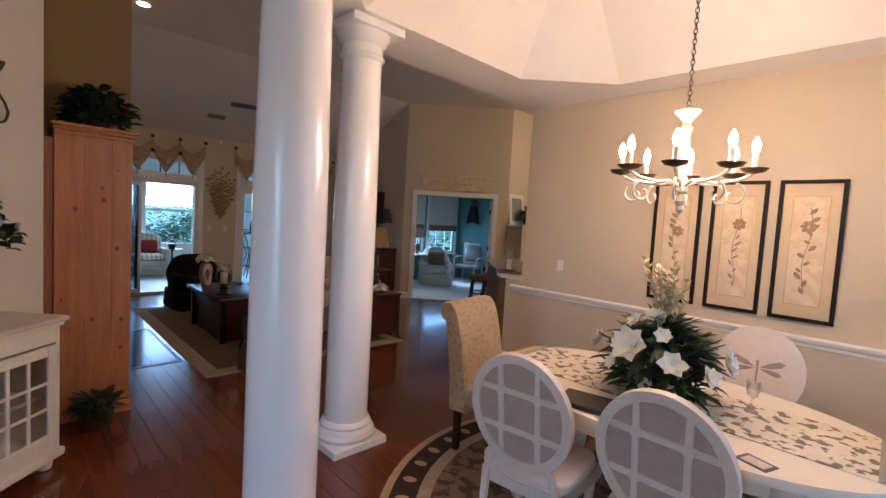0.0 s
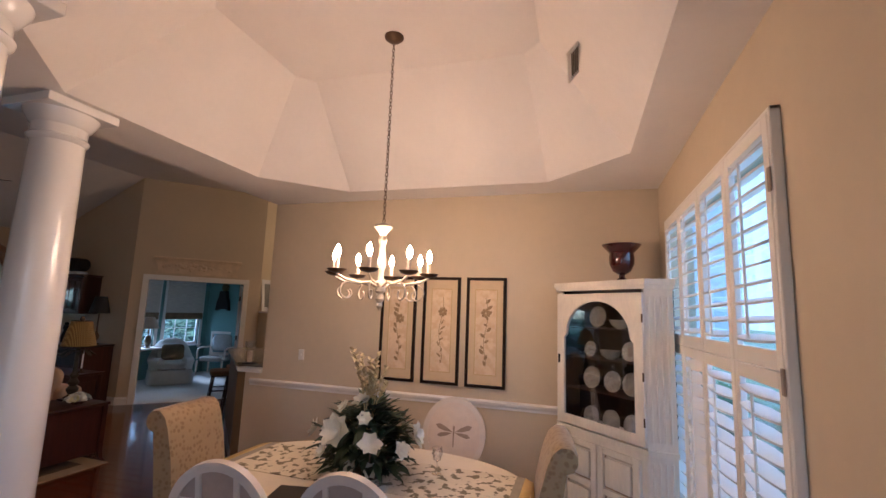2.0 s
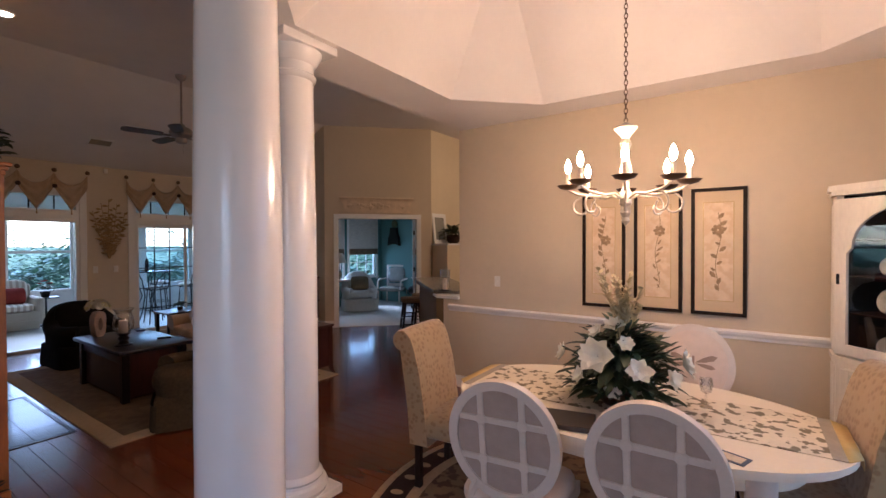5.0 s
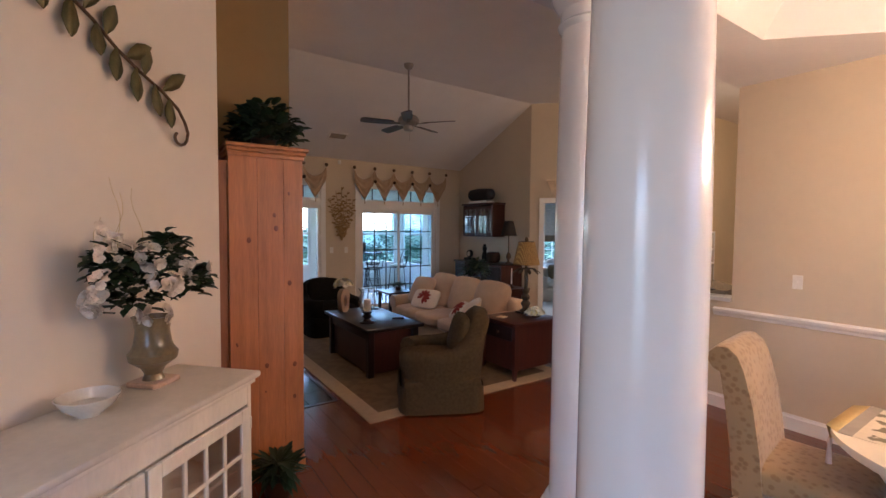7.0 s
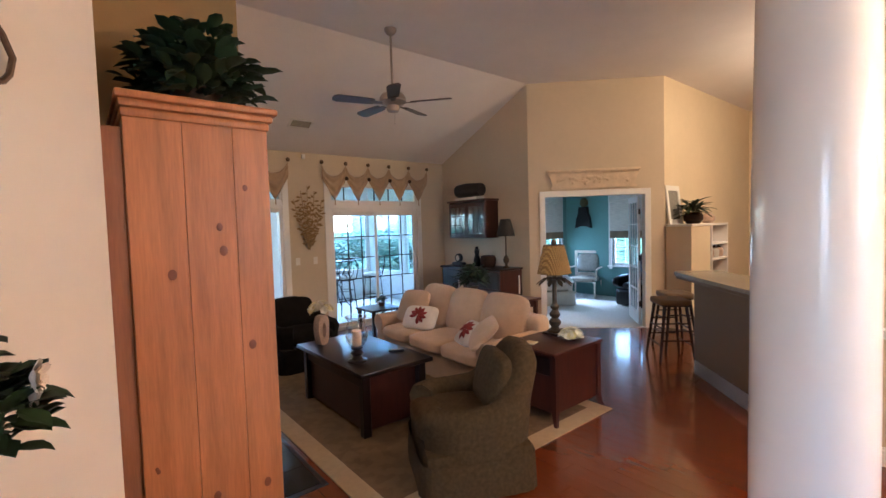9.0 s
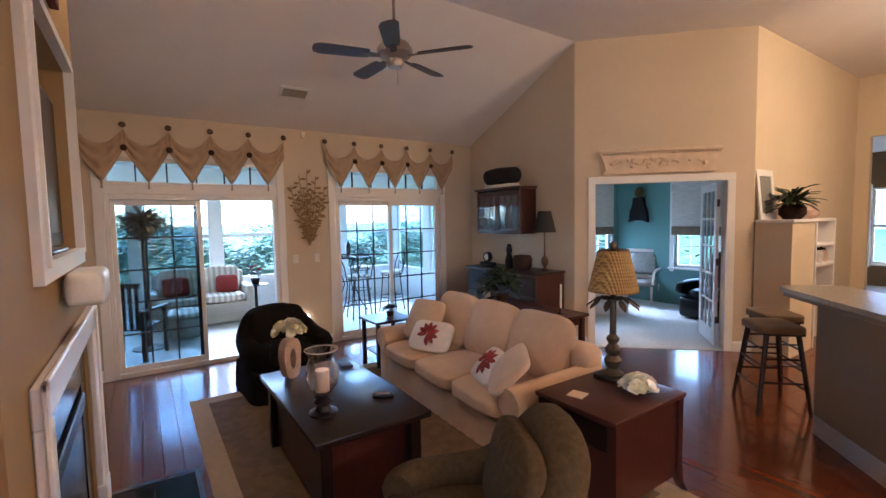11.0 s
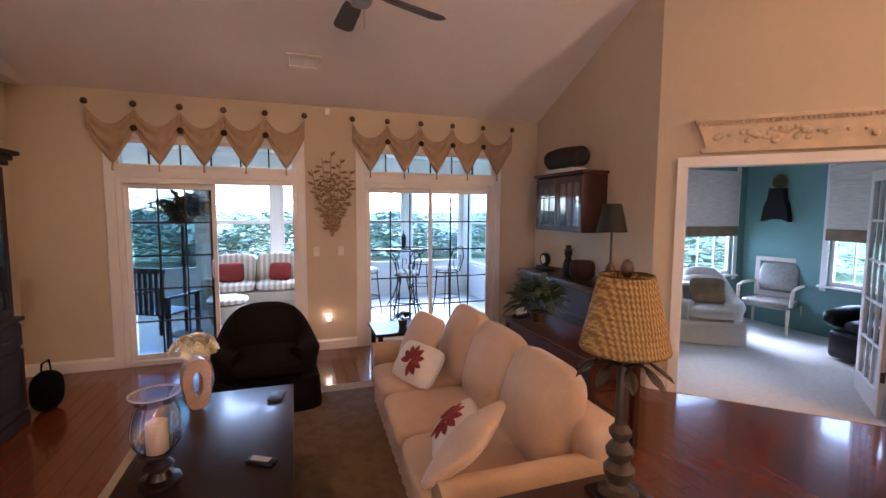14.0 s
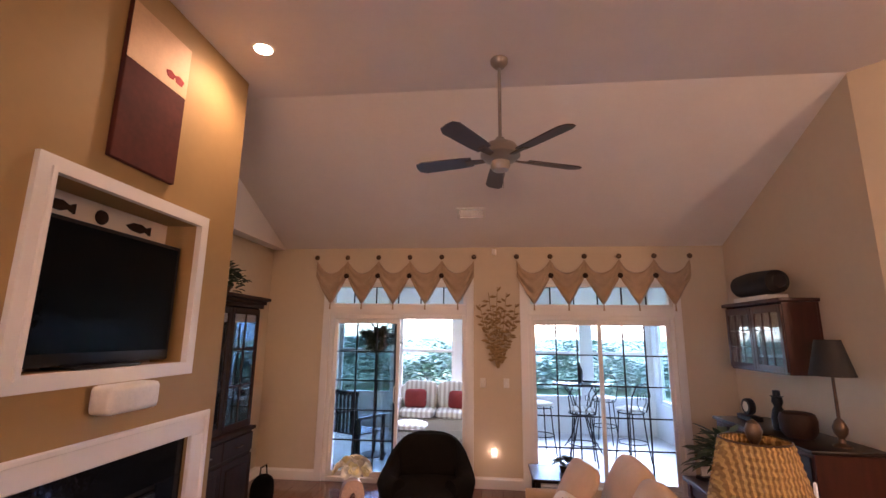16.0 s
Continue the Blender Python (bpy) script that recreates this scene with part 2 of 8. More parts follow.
M["valance"] = mat("tan_silk", (0.40, 0.27, 0.155), 0.6, var=0.12, scale=14, bump=0.25, bscale=120, sheen=0.3)
M["gold_leaf"] = mat("aged_gold_leaf", (0.30, 0.19, 0.075), 0.55, metal=0.2, var=0.4, scale=25)
M["plaster"] = mat("cast_plaster", (0.66, 0.52, 0.36), 0.75, var=0.15, scale=9, bump=0.4, bscale=60)
M["olive_art"] = mat("olive_metal", (0.10, 0.085, 0.028), 0.5, metal=0.3, var=0.35, scale=20)
M["mat_board"] = mat("tan_mat_board", (0.62, 0.47, 0.29), 0.8, var=0.06, scale=10)
M["paper"] = pattern("botanical_paper", (0.72, 0.56, 0.38), (0.66, 0.48, 0.30), 14, 0.45, 0.6, 0.8, "noise", 0.0)
M["gilt"] = mat("gilt_edge", (0.55, 0.40, 0.20), 0.4, metal=0.5)
M["ink"] = mat("botanical_ink", (0.32, 0.21, 0.11), 0.85, var=0.3, scale=30)
M["frame_k"] = mat("black_frame", (0.016, 0.008, 0.004), 0.6, spec=0.2, var=0.3, scale=20)
M["shutter"] = mat("shutter_paint", (0.80, 0.76, 0.70), 0.4, var=0.02)
M["counter"] = mat("grey_counter", (0.30, 0.26, 0.20), 0.22, var=0.2, scale=40)
M["granite"] = mat("dark_hearth_tile", (0.008, 0.009, 0.012), 0.12, var=0.4, scale=50, spec=0.25)
M["paint_top"] = mat("canvas_sky", (0.58, 0.36, 0.18), 0.7, var=0.1, scale=5)
M["paint_low"] = mat("canvas_field", (0.075, 0.012, 0.006), 0.95, var=0.35, scale=3, stretch=(1, 1, 6))
M["wicker"] = pattern("white_wicker", (0.62, 0.57, 0.48), (0.36, 0.31, 0.24), 60, 0.4, 0.6, 0.7, "wave", 0.6)
M["stripe"] = pattern("striped_cushion", (0.74, 0.70, 0.62), (0.50, 0.43, 0.35), 3.5, 0.45, 0.6, 0.9, "wave", 0.0)
M["ivory_cloth"] = mat("ivory_slipcover", (0.60, 0.59, 0.54), 0.9, var=0.06, scale=12, bump=0.4, bscale=250)
M["grass"] = mat("lawn", (0.10, 0.17, 0.05), 0.9, var=0.35, scale=3, bump=0.5, bscale=60)
M["hedge"] = mat("hedge_leaf", (0.17, 0.26, 0.17), 0.7, var=0.5, scale=3, islands=0.5)
M["bamboo_shade"] = mat("woven_wood_shade", (0.66, 0.60, 0.52), 0.8, var=0.25, scale=6, bump=0.5, bscale=60, stretch=(1, 1, 14))
M["roman"] = mat("roman_shade_band", (0.22, 0.145, 0.085), 0.8, var=0.25, scale=8)
M["china"] = mat("blue_white_china", (0.30, 0.285, 0.25), 0.25, var=0.25, scale=25, coat=0.4)
# near-black holds the shade inside cabinets and vents; also the black firebox
M["cab_in"] = mat("shaded_inside", (0.014, 0.012, 0.009), 0.8, spec=0.2)
M["white_plastic"] = mat("white_plastic", (0.74, 0.70, 0.63), 0.35)
M["book"] = mat("dark_leather", (0.03, 0.022, 0.018), 0.45)
M["card"] = mat("paper_card", (0.60, 0.50, 0.36), 0.7, var=0.15, scale=30)
M["bluecard"] = mat("blue_cover", (0.05, 0.07, 0.12), 0.4)
M["palm_metal"] = mat("dark_palm_metal", (0.07, 0.05, 0.03), 0.5, metal=0.5, var=0.3, scale=20)
M["shade_white"] = mat("lamp_linen", (0.66, 0.58, 0.46), 0.8)

# ---- building helpers ----


def shade(ob, deg=35):
    me = ob.data
    if len(me.polygons):
        me.polygons.foreach_set("use_smooth", [True] * len(me.polygons))
        me.set_sharp_from_angle(angle=radians(deg))
    return ob


def link(name, bm, material, parent=None, label="", smooth=None):
    me = bpy.data.meshes.new(name)
    bmesh.ops.recalc_face_normals(bm, faces=bm.faces)
    bm.to_mesh(me)
    bm.free()
    for m in material if isinstance(material, (list, tuple)) else [material]:
        me.materials.append(m)
    ob = new(name, me)
    if parent is not None:
        ob.parent = parent
    if label:
        ob["label"] = label
    if smooth:
        shade(ob, smooth)
    return ob


def part(name, bm, material, parent, label="", smooth=35):
    return link(name, bm, material, parent, label, smooth)


def thing(name, m, label, category, group="", kind=""):
    e = new(name)
    e.empty_display_size = 0.1
    e.matrix_world = m
    return tagged(e, label, category, group, kind)


def box(x0, x1, y0, y1, z0, z1, bevel=0.0, seg=1, bm=None, m=None):
    own = bm is None
    tmp = bmesh.new()
    c = Matrix.LocRotScale(((x0 + x1) / 2, (y0 + y1) / 2, (z0 + z1) / 2), None, (abs(x1 - x0), abs(y1 - y0), abs(z1 - z0)))
    bmesh.ops.create_cube(tmp, size=1, matrix=c)
    if bevel:
        bmesh.ops.bevel(tmp, geom=tmp.edges[:], offset=bevel, segments=seg, profile=0.5, affect="EDGES")
    if m is not None:
        bmesh.ops.transform(tmp, matrix=m, verts=tmp.verts)
    if own:
        return tmp
    return merge(bm, tmp)


def merge(bm, tmp):
    """Adds tmp's geometry to bm."""
    vs = [bm.verts.new(v.co) for v in tmp.verts]
    tmp.verts.index_update()
    for f in tmp.faces:
        nf = bm.faces.new([vs[v.index] for v in f.verts])
        nf.material_index = f.material_index
    tmp.free()
    return bm


def lathe(profile, n=24, bm=None, m=None, cap=True):
    """Turns (radius, height) pairs about z."""
    bm = bm or bmesh.new()
    rings = []
    for r, z in profile:
        ring = []
        for k in range(n):
            a = 2 * math.pi * k / n
            v = Vector((r * math.cos(a), r * math.sin(a), z))
            ring.append(bm.verts.new(m @ v if m is not None else v))
        rings.append(ring)
    for a, b in zip(rings, rings[1:]):
        for k in range(n):
            bm.faces.new((a[k], a[(k + 1) % n], b[(k + 1) % n], b[k]))
    if cap:
        bm.faces.new(rings[0][::-1])
        bm.faces.new(rings[-1])
    return bm


def tube(points, r, n=8, bm=None, closed=False, m=None):
    """A round rod along points; r one radius or one for each."""
    bm = bm or bmesh.new()
    pts = [Vector(p) for p in points]
    rad = r if isinstance(r, (list, tuple)) else [r] * len(pts)
    rings, up = [], None
    for i, p in enumerate(pts):
        a = pts[i - 1] if (i or closed) else p
        b = pts[(i + 1) % len(pts)] if (i + 1 < len(pts) or closed) else p
        t = (b - a).normalized() if (b - a).length > 1e-9 else Vector((0, 0, 1))
        if up is None:
            up = t.orthogonal().normalized()
        up = (up - t * up.dot(t))
        up = up.normalized() if up.length > 1e-6 else t.orthogonal().normalized()
        s = t.cross(up)
        ring = []
        for k in range(n):
            c = p + (up * math.cos(2 * math.pi * k / n) + s * math.sin(2 * math.pi * k / n)) * rad[i]
            ring.append(bm.verts.new(m @ c if m is not None else c))
        rings.append(ring)
    pairs = list(zip(rings, rings[1:])) + ([(rings[-1], rings[0])] if closed else [])
    for a, b in pairs:
        for k in range(n):
            bm.faces.new((a[k], a[(k + 1) % n], b[(k + 1) % n], b[k]))
    if not closed:
        bm.faces.new(rings[0][::-1])
        bm.faces.new(rings[-1])
    return bm


def prism(poly, z0, z1, bm=None, m=None):
    """A flat outline in x, y raised from z0 to z1."""
    bm = bm or bmesh.new()
    f = (lambda v: m @ Vector(v)) if m is not None else Vector
    lo = [bm.verts.new(f((x, y, z0))) for x, y in poly]
    hi = [bm.verts.new(f((x, y, z1))) for x, y in poly]
    n = len(poly)
    bm.faces.new(lo[::-1])
    bm.faces.new(hi)
    for k in range(n):
        bm.faces.new((lo[k], lo[(k + 1) % n], hi[(k + 1) % n], hi[k]))
    return bm


def ring_prism(outer, inner, z0, z1, bm=None, m=None):
    """A frame between two outlines of the same count, raised from z0 to z1."""
    bm = bm or bmesh.new()
    f = (lambda v: m @ Vector(v)) if m is not None else Vector
    n = len(outer)
    q = [[bm.verts.new(f((x, y, z))) for x, y in o] for o in (outer, inner) for z in (z0, z1)]
    ol, oh, il, ih = q
    for k in range(n):
        j = (k + 1) % n
        bm.faces.new((ol[k], ol[j], oh[j], oh[k]))
        bm.faces.new((il[j], il[k], ih[k], ih[j]))
        bm.faces.new((oh[k], oh[j], ih[j], ih[k]))
        bm.faces.new((ol[j], ol[k], il[k], il[j]))
    return bm


def ellipse(a, b, n=40, p=2.0):
    out = []
    for k in range(n):
        t = 2 * math.pi * k / n
        c, s = math.cos(t), math.sin(t)
        out.append((a * math.copysign(abs(c) ** (2 / p), c), b * math.copysign(abs(s) ** (2 / p), s)))
    return out


def cushion(w, d, h, p=4.0, puff=1.0, bm=None, m=None, nx=14, crown=0.35):
    """A soft block w by d by h about its centre, bulging in the middle."""
    tmp = bmesh.new()
    bmesh.ops.create_cube(tmp, size=2)
    bmesh.ops.subdivide_edges(tmp, edges=tmp.edges[:], cuts=nx // 2, use_grid_fill=True)
    for v in tmp.verts:
        x, y, z = v.co
        n = (abs(x) ** p + abs(y) ** p + abs(z) ** p) ** (1 / p)
        k = 1 / n if n > 0 else 1
        sx, sy, sz = x * k, y * k, z * k
        bulge = (1 - crown) + crown * (1 - sx * sx) * (1 - sy * sy) if puff else 1
        v.co = (sx * w / 2, sy * d / 2, sz * h / 2 * bulge)
        if puff:
            v.co += Vector((0, 0, noise.noise(v.co * 6) * 0.006))
    if m is not None:
        bmesh.ops.transform(tmp, matrix=m, verts=tmp.verts)
    return tmp if bm is None else merge(bm, tmp)


def leaf_blade(bm, base, tip, width, droop=0.0, fold=0.15, mi=0, shape=((0.0, 0.12), (0.3, 0.85), (0.6, 1.0), (0.85, 0.5))):
    """One pointed leaf."""
    base, tip = Vector(base), Vector(tip)
    d = tip - base
    side = d.cross(Vector((0, 0, 1)))
    side = side.normalized() if side.length > 1e-6 else Vector((1, 0, 0))
    up = side.cross(d).normalized()
    rows = []
    for t, w in shape:
        c = base + d * t - Vector((0, 0, droop * t * t))
        rows.append([bm.verts.new(c + side * s * width * w / 2 + up * (abs(s) * fold * width)) for s in (-1, 0, 1)])
    e = bm.verts.new(tip - Vector((0, 0, droop)))
    for a, b in zip(rows, rows[1:]):
        for k in (0, 1):
            bm.faces.new((a[k], a[k + 1], b[k + 1], b[k])).material_index = mi
    for k in (0, 1):
        bm.faces.new((rows[-1][k], rows[-1][k + 1], e)).material_index = mi


def foliage(n, size, rx, ry, rz, seed, bm=None, width=0.4, center=(0, 0, 0), low=-0.3):
    """Leaves round a centre, an uneven clump."""
    bm = bm or bmesh.new()
    rnd = random.Random(seed)
    for _ in range(n):
        a, z = rnd.uniform(0, 2 * math.pi), rnd.uniform(low, 1)
        r = math.sqrt(max(0, 1 - z * z)) * rnd.uniform(0.35, 1.0)
        b = Vector((rx * r * math.cos(a), ry * r * math.sin(a), rz * z * rnd.uniform(0.5, 1))) + Vector(center)
        out = Vector((math.cos(a), math.sin(a), rnd.uniform(-0.3, 0.9))).normalized()
        s = size * rnd.uniform(0.6, 1.3)
        leaf_blade(bm, b, b + out * s, s * width, droop=s * rnd.uniform(0, 0.4))
    return bm


def flower(bm, c, r, n=6, seed=0, up=(0, 0, 1), layers=2):
    """Petals about a centre that faces up."""
    rnd = random.Random(seed)
    q = Vector(up).normalized().to_track_quat("Z", "Y").to_matrix().to_4x4()
    q.translation = Vector(c)
    for layer in range(layers):
        for k in range(n):
            a = 2 * math.pi * (k + 0.5 * layer) / n + rnd.uniform(-0.1, 0.1)
            rr = r * (1 - 0.3 * layer) * rnd.uniform(0.85, 1.1)
            tmp = bmesh.new()
            leaf_blade(tmp, (0.05 * r * math.cos(a), 0.05 * r * math.sin(a), 0), (rr * math.cos(a), rr * math.sin(a), rr * (0.35 + 0.5 * layer)), rr * (0.75 if n == 6 else 0.95), droop=-0.05 * rr, shape=((0.0, 0.12), (0.3, 0.85), (0.6, 1.0), (0.85, 0.5)) if n == 6 else ((0.0, 0.25), (0.35, 0.8), (0.7, 1.0), (0.93, 0.65)))
            bmesh.ops.transform(tmp, matrix=q, verts=tmp.verts)
            merge(bm, tmp)
    return bm


def wall(name, p0, p1, z0, z1, thick, material, openings=(), label=""):
    """A wall whose seen face runs from p0 to p1; its body lies to the left of that line. Openings: (s0, s1, za, zb) along it."""
    p0, p1 = Vector((*p0, 0)), Vector((*p1, 0))
    d = (p1 - p0)
    L = d.length
    m = Matrix.Translation(p0) @ pose(0, 0, 0, 0, 0, math.degrees(math.atan2(d.y, d.x)))
    bm = bmesh.new()
    cuts = sorted({0.0, L, *[c for o in openings for c in o[:2]]})
    for a, b in zip(cuts, cuts[1:]):
        if b - a < 1e-6:
            continue
        mid = (a + b) / 2
        holes = sorted((o[2], o[3]) for o in openings if o[0] < mid < o[1])
        z = z0
        for lo, hi in holes + [(z1, z1)]:
            if lo - z > 1e-6:
                box(a, b, 0, thick, z, lo, bm=bm, m=m)
            z = hi
    ob = link(name, bm, material)
    return tagged(ob, label or "painted plasterboard wall", "wall", kind="structure"), m


def baseboard(name, p0, p1, h=0.13, t=0.016, material=None):
    p0, p1 = Vector((*p0, 0)), Vector((*p1, 0))
    d = p1 - p0
    m = Matrix.Translation(p0) @ pose(0, 0, 0, 0, 0, math.degrees(math.atan2(d.y, d.x)))
    prof = [(0, 0), (-t, 0), (-t, h * 0.8), (-t * 0.45, h * 0.9), (-t * 0.3, h), (0, h)]
    bm = bmesh.new()
    a = [bm.verts.new(m @ Vector((0, y, z))) for y, z in prof]
    b = [bm.verts.new(m @ Vector((d.length, y, z))) for y, z in prof]
    n = len(prof)
    for k in range(n):
        bm.faces.new((a[k], a[(k + 1) % n], b[(k + 1) % n], b[k]))
    bm.faces.new(a[::-1])
    bm.faces.new(b)
    return tagged(link(name, bm, material or M["trim"]), "white moulded baseboard along the wall", "baseboard", kind="structure")


def casing(name, m, s0, s1, ztop, w=0.09, t=0.02, sides=True, sill=None):
    """White trim round an opening on a wall's seen face (local y < 0 is towards the room)."""
    bm = bmesh.new()
    for a, b in ((s0 - w, s0), (s1, s1 + w)):
        box(a, b, -t, -0.001, 0 if sill is None else sill, ztop, 0.004, bm=bm, m=m)
    box(s0 - w, s1 + w, -t - 0.003, -0.001, ztop, ztop + w, 0.004, bm=bm, m=m)
    return tagged(link(name, bm, M["trim"]), "white moulded casing round the opening", "trim", kind="structure")

# ---- lamps that the place has, an added foyer spot, and the sky's light in the shaded windows ----
lamp("ceiling_spot", "SPOT", pose(-3.35, -2.9, 3.90), 4.8, (1.0, 0.70, 0.40), spot=150, radius=0.06)
# added spot that brightens the foyer; it has no fixture
lamp("ceiling_spot", "SPOT", pose(-5.2, -8.4, 3.90), 5, (1.0, 0.80, 0.58), spot=130, radius=0.06)
lamp("kitchen_lamp", "POINT", pose(3.0, -6.4, 3.3), 20, (1.0, 0.72, 0.40), radius=0.25)
lamp("chandelier_lamp", "POINT", pose(-1.92, -8.42, 2.17), 9.5, (1.0, 0.62, 0.33), radius=0.2)
lamp("front_window_light", "AREA", look((-6.9, -9.15, 1.4), (-3, -8.0, 1.4)), 2.7, (0.60, 0.77, 1.0), size=1.3, size_y=2.0)
lamp("dining_window_light", "AREA", look((-1.73, -10.468, 1.51), (-1.73, -8, 1.51)), 3.0, (0.55, 0.76, 1.0), size=2.0, size_y=1.96)
for x in (2.94, 4.205):
    lamp("teal_window_light", "AREA", look((x, -0.175, 1.535), (x, -3, 1.535)), 2.8, (0.62, 0.81, 1.0), size=0.98, size_y=1.6)
lamp("teal_window_light", "AREA", look((5.06, -1.935, 1.535), (3, -1.935, 1.535)), 2.8, (0.62, 0.81, 1.0), size=0.8, size_y=1.6)
lamp("breakfast_window_light", "AREA", look((10.59, -3.675, 1.375), (8, -3.675, 1.375)), 2.0, (0.75, 0.88, 1.0), size=1.12, size_y=1.7)

# ---- structure ----
CEIL = 3.94
# floors
tagged(link("floor", box(-7.2, 7.5, -10.49, 0.0, -0.12, -0.004), M["gap"]), "glossy cherry-red hardwood plank floor", "floor", kind="structure")
tagged(link("floor_carpet", prism([(1.33, -2.25), (2.81, -3.73), (5.1, -3.6), (5.1, 0.0), (1.33, 0.0)], -0.003, 0.006), M["carpet"]), "pale wall-to-wall carpet in the teal room", "carpet", kind="structure")
SUN_N, SUN_E, SUN_W = 3.3, 1.45, -7.5

wall_n, m_n = wall("wall_north", (-4.62, 0), (1.27, 0), 0, CEIL, 0.16, M["wall"],
    [(0.87, 2.68, 0.0, 2.06), (0.87, 2.68, 2.16, 2.46), (3.46, 5.235, 0.0, 2.06), (3.46, 5.235, 2.16, 2.46)], "warm beige painted wall with two sliding doors")
wall_e, m_e = wall("wall_east", (1.27, 0), (1.27, -2.19), 0, CEIL, 0.06, M["wall"], (), "warm beige painted wall behind the sideboard")
wall_a, m_a = wall("wall_angled", (1.27, -2.19), (2.755, -3.675), 0, CEIL, 0.14, M["wall"], [(0.26, 1.80, 0, 2.13)], "warm beige angled wall with a wide doorway")
wall_k, m_k = wall("wall_kitchen_north", (2.755, -3.675), (6.65, -3.675), 0, CEIL, 0.1, M["wall_kitchen"], (), "cream painted kitchen wall")
wall_k2, m_k2 = wall("wall_kitchen_east", (6.65, -3.675), (6.65, -10.0), 0, CEIL, 0.14, M["wall_kitchen"], [(0.18, 2.3, 0, 2.95)], "cream painted kitchen wall with a wide opening")
wall_d, m_d = wall("wall_dining_east", (-0.25, -6.265), (-0.25, -10.33), 0, CEIL, 0.14, M["wall"], (), "beige dining room wall")
wall_s, m_s = wall("wall_south", (-0.25, -10.33), (-7.0, -10.33), 0, CEIL, 0.16, M["wall"], [(0.47, 2.49, 0.52, 2.50)], "beige dining room wall with a shuttered window")
wall_w2, m_w2 = wall("wall_foyer_west", (-7.0, -10.33), (-7.0, -7.86), 0, CEIL, 0.14, M["foyer"], [(0.5, 1.9, 0.1, 2.3)], "pale painted foyer wall")
wall_w1, m_w1 = wall("wall_foyer_angled", (-7.0, -7.86), (-4.30, -5.16), 0, CEIL, 0.12, M["foyer"], (), "pale painted foyer wall")
tagged(link("wall_foyer_end", prism([(-4.385, -5.075), (-4.9, -4.552), (-5.1, -4.552), (-5.1, -5.79)], 0, CEIL), M["foyer"]), "pale painted wall end", "wall", kind="structure")
# chimney breast with a niche for the television and the firebox
wall_c, m_c = wall("wall_chimney", (-3.72, -4.55), (-3.72, -2.45), 0, CEIL, 0.10, M["mustard"], [(0.57, 1.65, 1.60, 2.54), (0.43, 1.815, 0.0, 1.10)], "mustard painted chimney breast with recesses")
tagged(link("wall_chimney_side", box(-4.9, -3.82, -4.55, -4.45, 0, CEIL), M["mustard"]), "mustard painted side of the chimney breast", "wall", kind="structure")
tagged(link("wall_chimney_north", box(-4.62, -3.82, -2.55, -2.45, 0, CEIL), M["mustard"]), "mustard painted side of the chimney breast", "wall", kind="structure")
tagged(link("wall_chimney_back", box(-4.62, -4.5, -4.45, -2.55, 0, CEIL), M["wall"]), "plain wall inside the chimney breast", "wall", kind="structure")
wall_w, m_w = wall("wall_west", (-4.62, -2.45), (-4.62, 0.0), 0, CEIL, 0.12, M["wall"], [(1.25, 2.10, 0, 2.08)], "beige painted wall with a side doorway")
# side room beyond the west doorway
tagged(link("wall_side_room", box(-7.0, -6.9, -2.6, 0.3, 0, 2.9), M["wall_kitchen"]), "pale wall of the side room", "wall", kind="structure")
tagged(link("ceiling_side_room", box(-7.0, -4.74, -2.6, 0.0, 2.9, 3.0), M["ceil"]), "plain white ceiling", "ceiling", kind="structure")
tagged(link("wall_side_south", box(-7.0, -4.74, -2.7, -2.6, 0, 2.9), M["wall_kitchen"]), "pale wall of the side room", "wall", kind="structure")
wall_sn, m_sn = wall("wall_side_north", (-6.9, -0.06), (-4.74, -0.06), 0, 2.9, 0.06, M["wall_kitchen"], [(1.15, 2.0, 0.75, 2.3)], "pale wall with a window")

# ceilings
bm = bmesh.new()
box(-7.2, 7.5, -10.49, -2.2, CEIL, CEIL + 0.12, bm=bm)
tagged(link("ceiling", bm, M["ceil"]), "flat textured off-white ceiling", "ceiling", kind="structure")
bm = bmesh.new()
v = [bm.verts.new(p) for p in ((-4.62, 0.2, 2.945 - 0.09), (1.30, 0.2, 2.945 - 0.09), (1.30, -2.2, CEIL), (-4.62, -2.2, CEIL), (-4.62, 0.2, 3.2), (1.30, 0.2, 3.2), (1.30, -2.2, CEIL + 0.2), (-4.62, -2.2, CEIL + 0.2))]
for f in ((0, 1, 2, 3), (4, 5, 6, 7), (0, 1, 5, 4), (1, 2, 6, 5), (2, 3, 7, 6), (3, 0, 4, 7)):
    bm.faces.new([v[k] for k in f])
tagged(link("ceiling_slope", bm, M["ceil"]), "sloping textured off-white ceiling", "ceiling", kind="structure")
bm = bmesh.new()
box(-4.61, -4.45, -2.44, -0.002, 2.93, 3.93, bm=bm)
tagged(link("ceiling_step", bm, M["ceil"]), "off-white boxed step under the ceiling", "ceiling", kind="structure")

# dining room: dropped soffit ring with an octagonal tray
SOF, TOP = 2.92, 3.63
XW, XE, YN, YS, CH = -3.49, -0.615, -6.80, -10.0, 0.62


def octagon(x0, x1, y0, y1, c):
    return [(x0 + c, y1), (x1 - c, y1), (x1, y1 - c), (x1, y0 + c), (x1 - c, y0), (x0 + c, y0), (x0, y0 + c), (x0, y1 - c)]


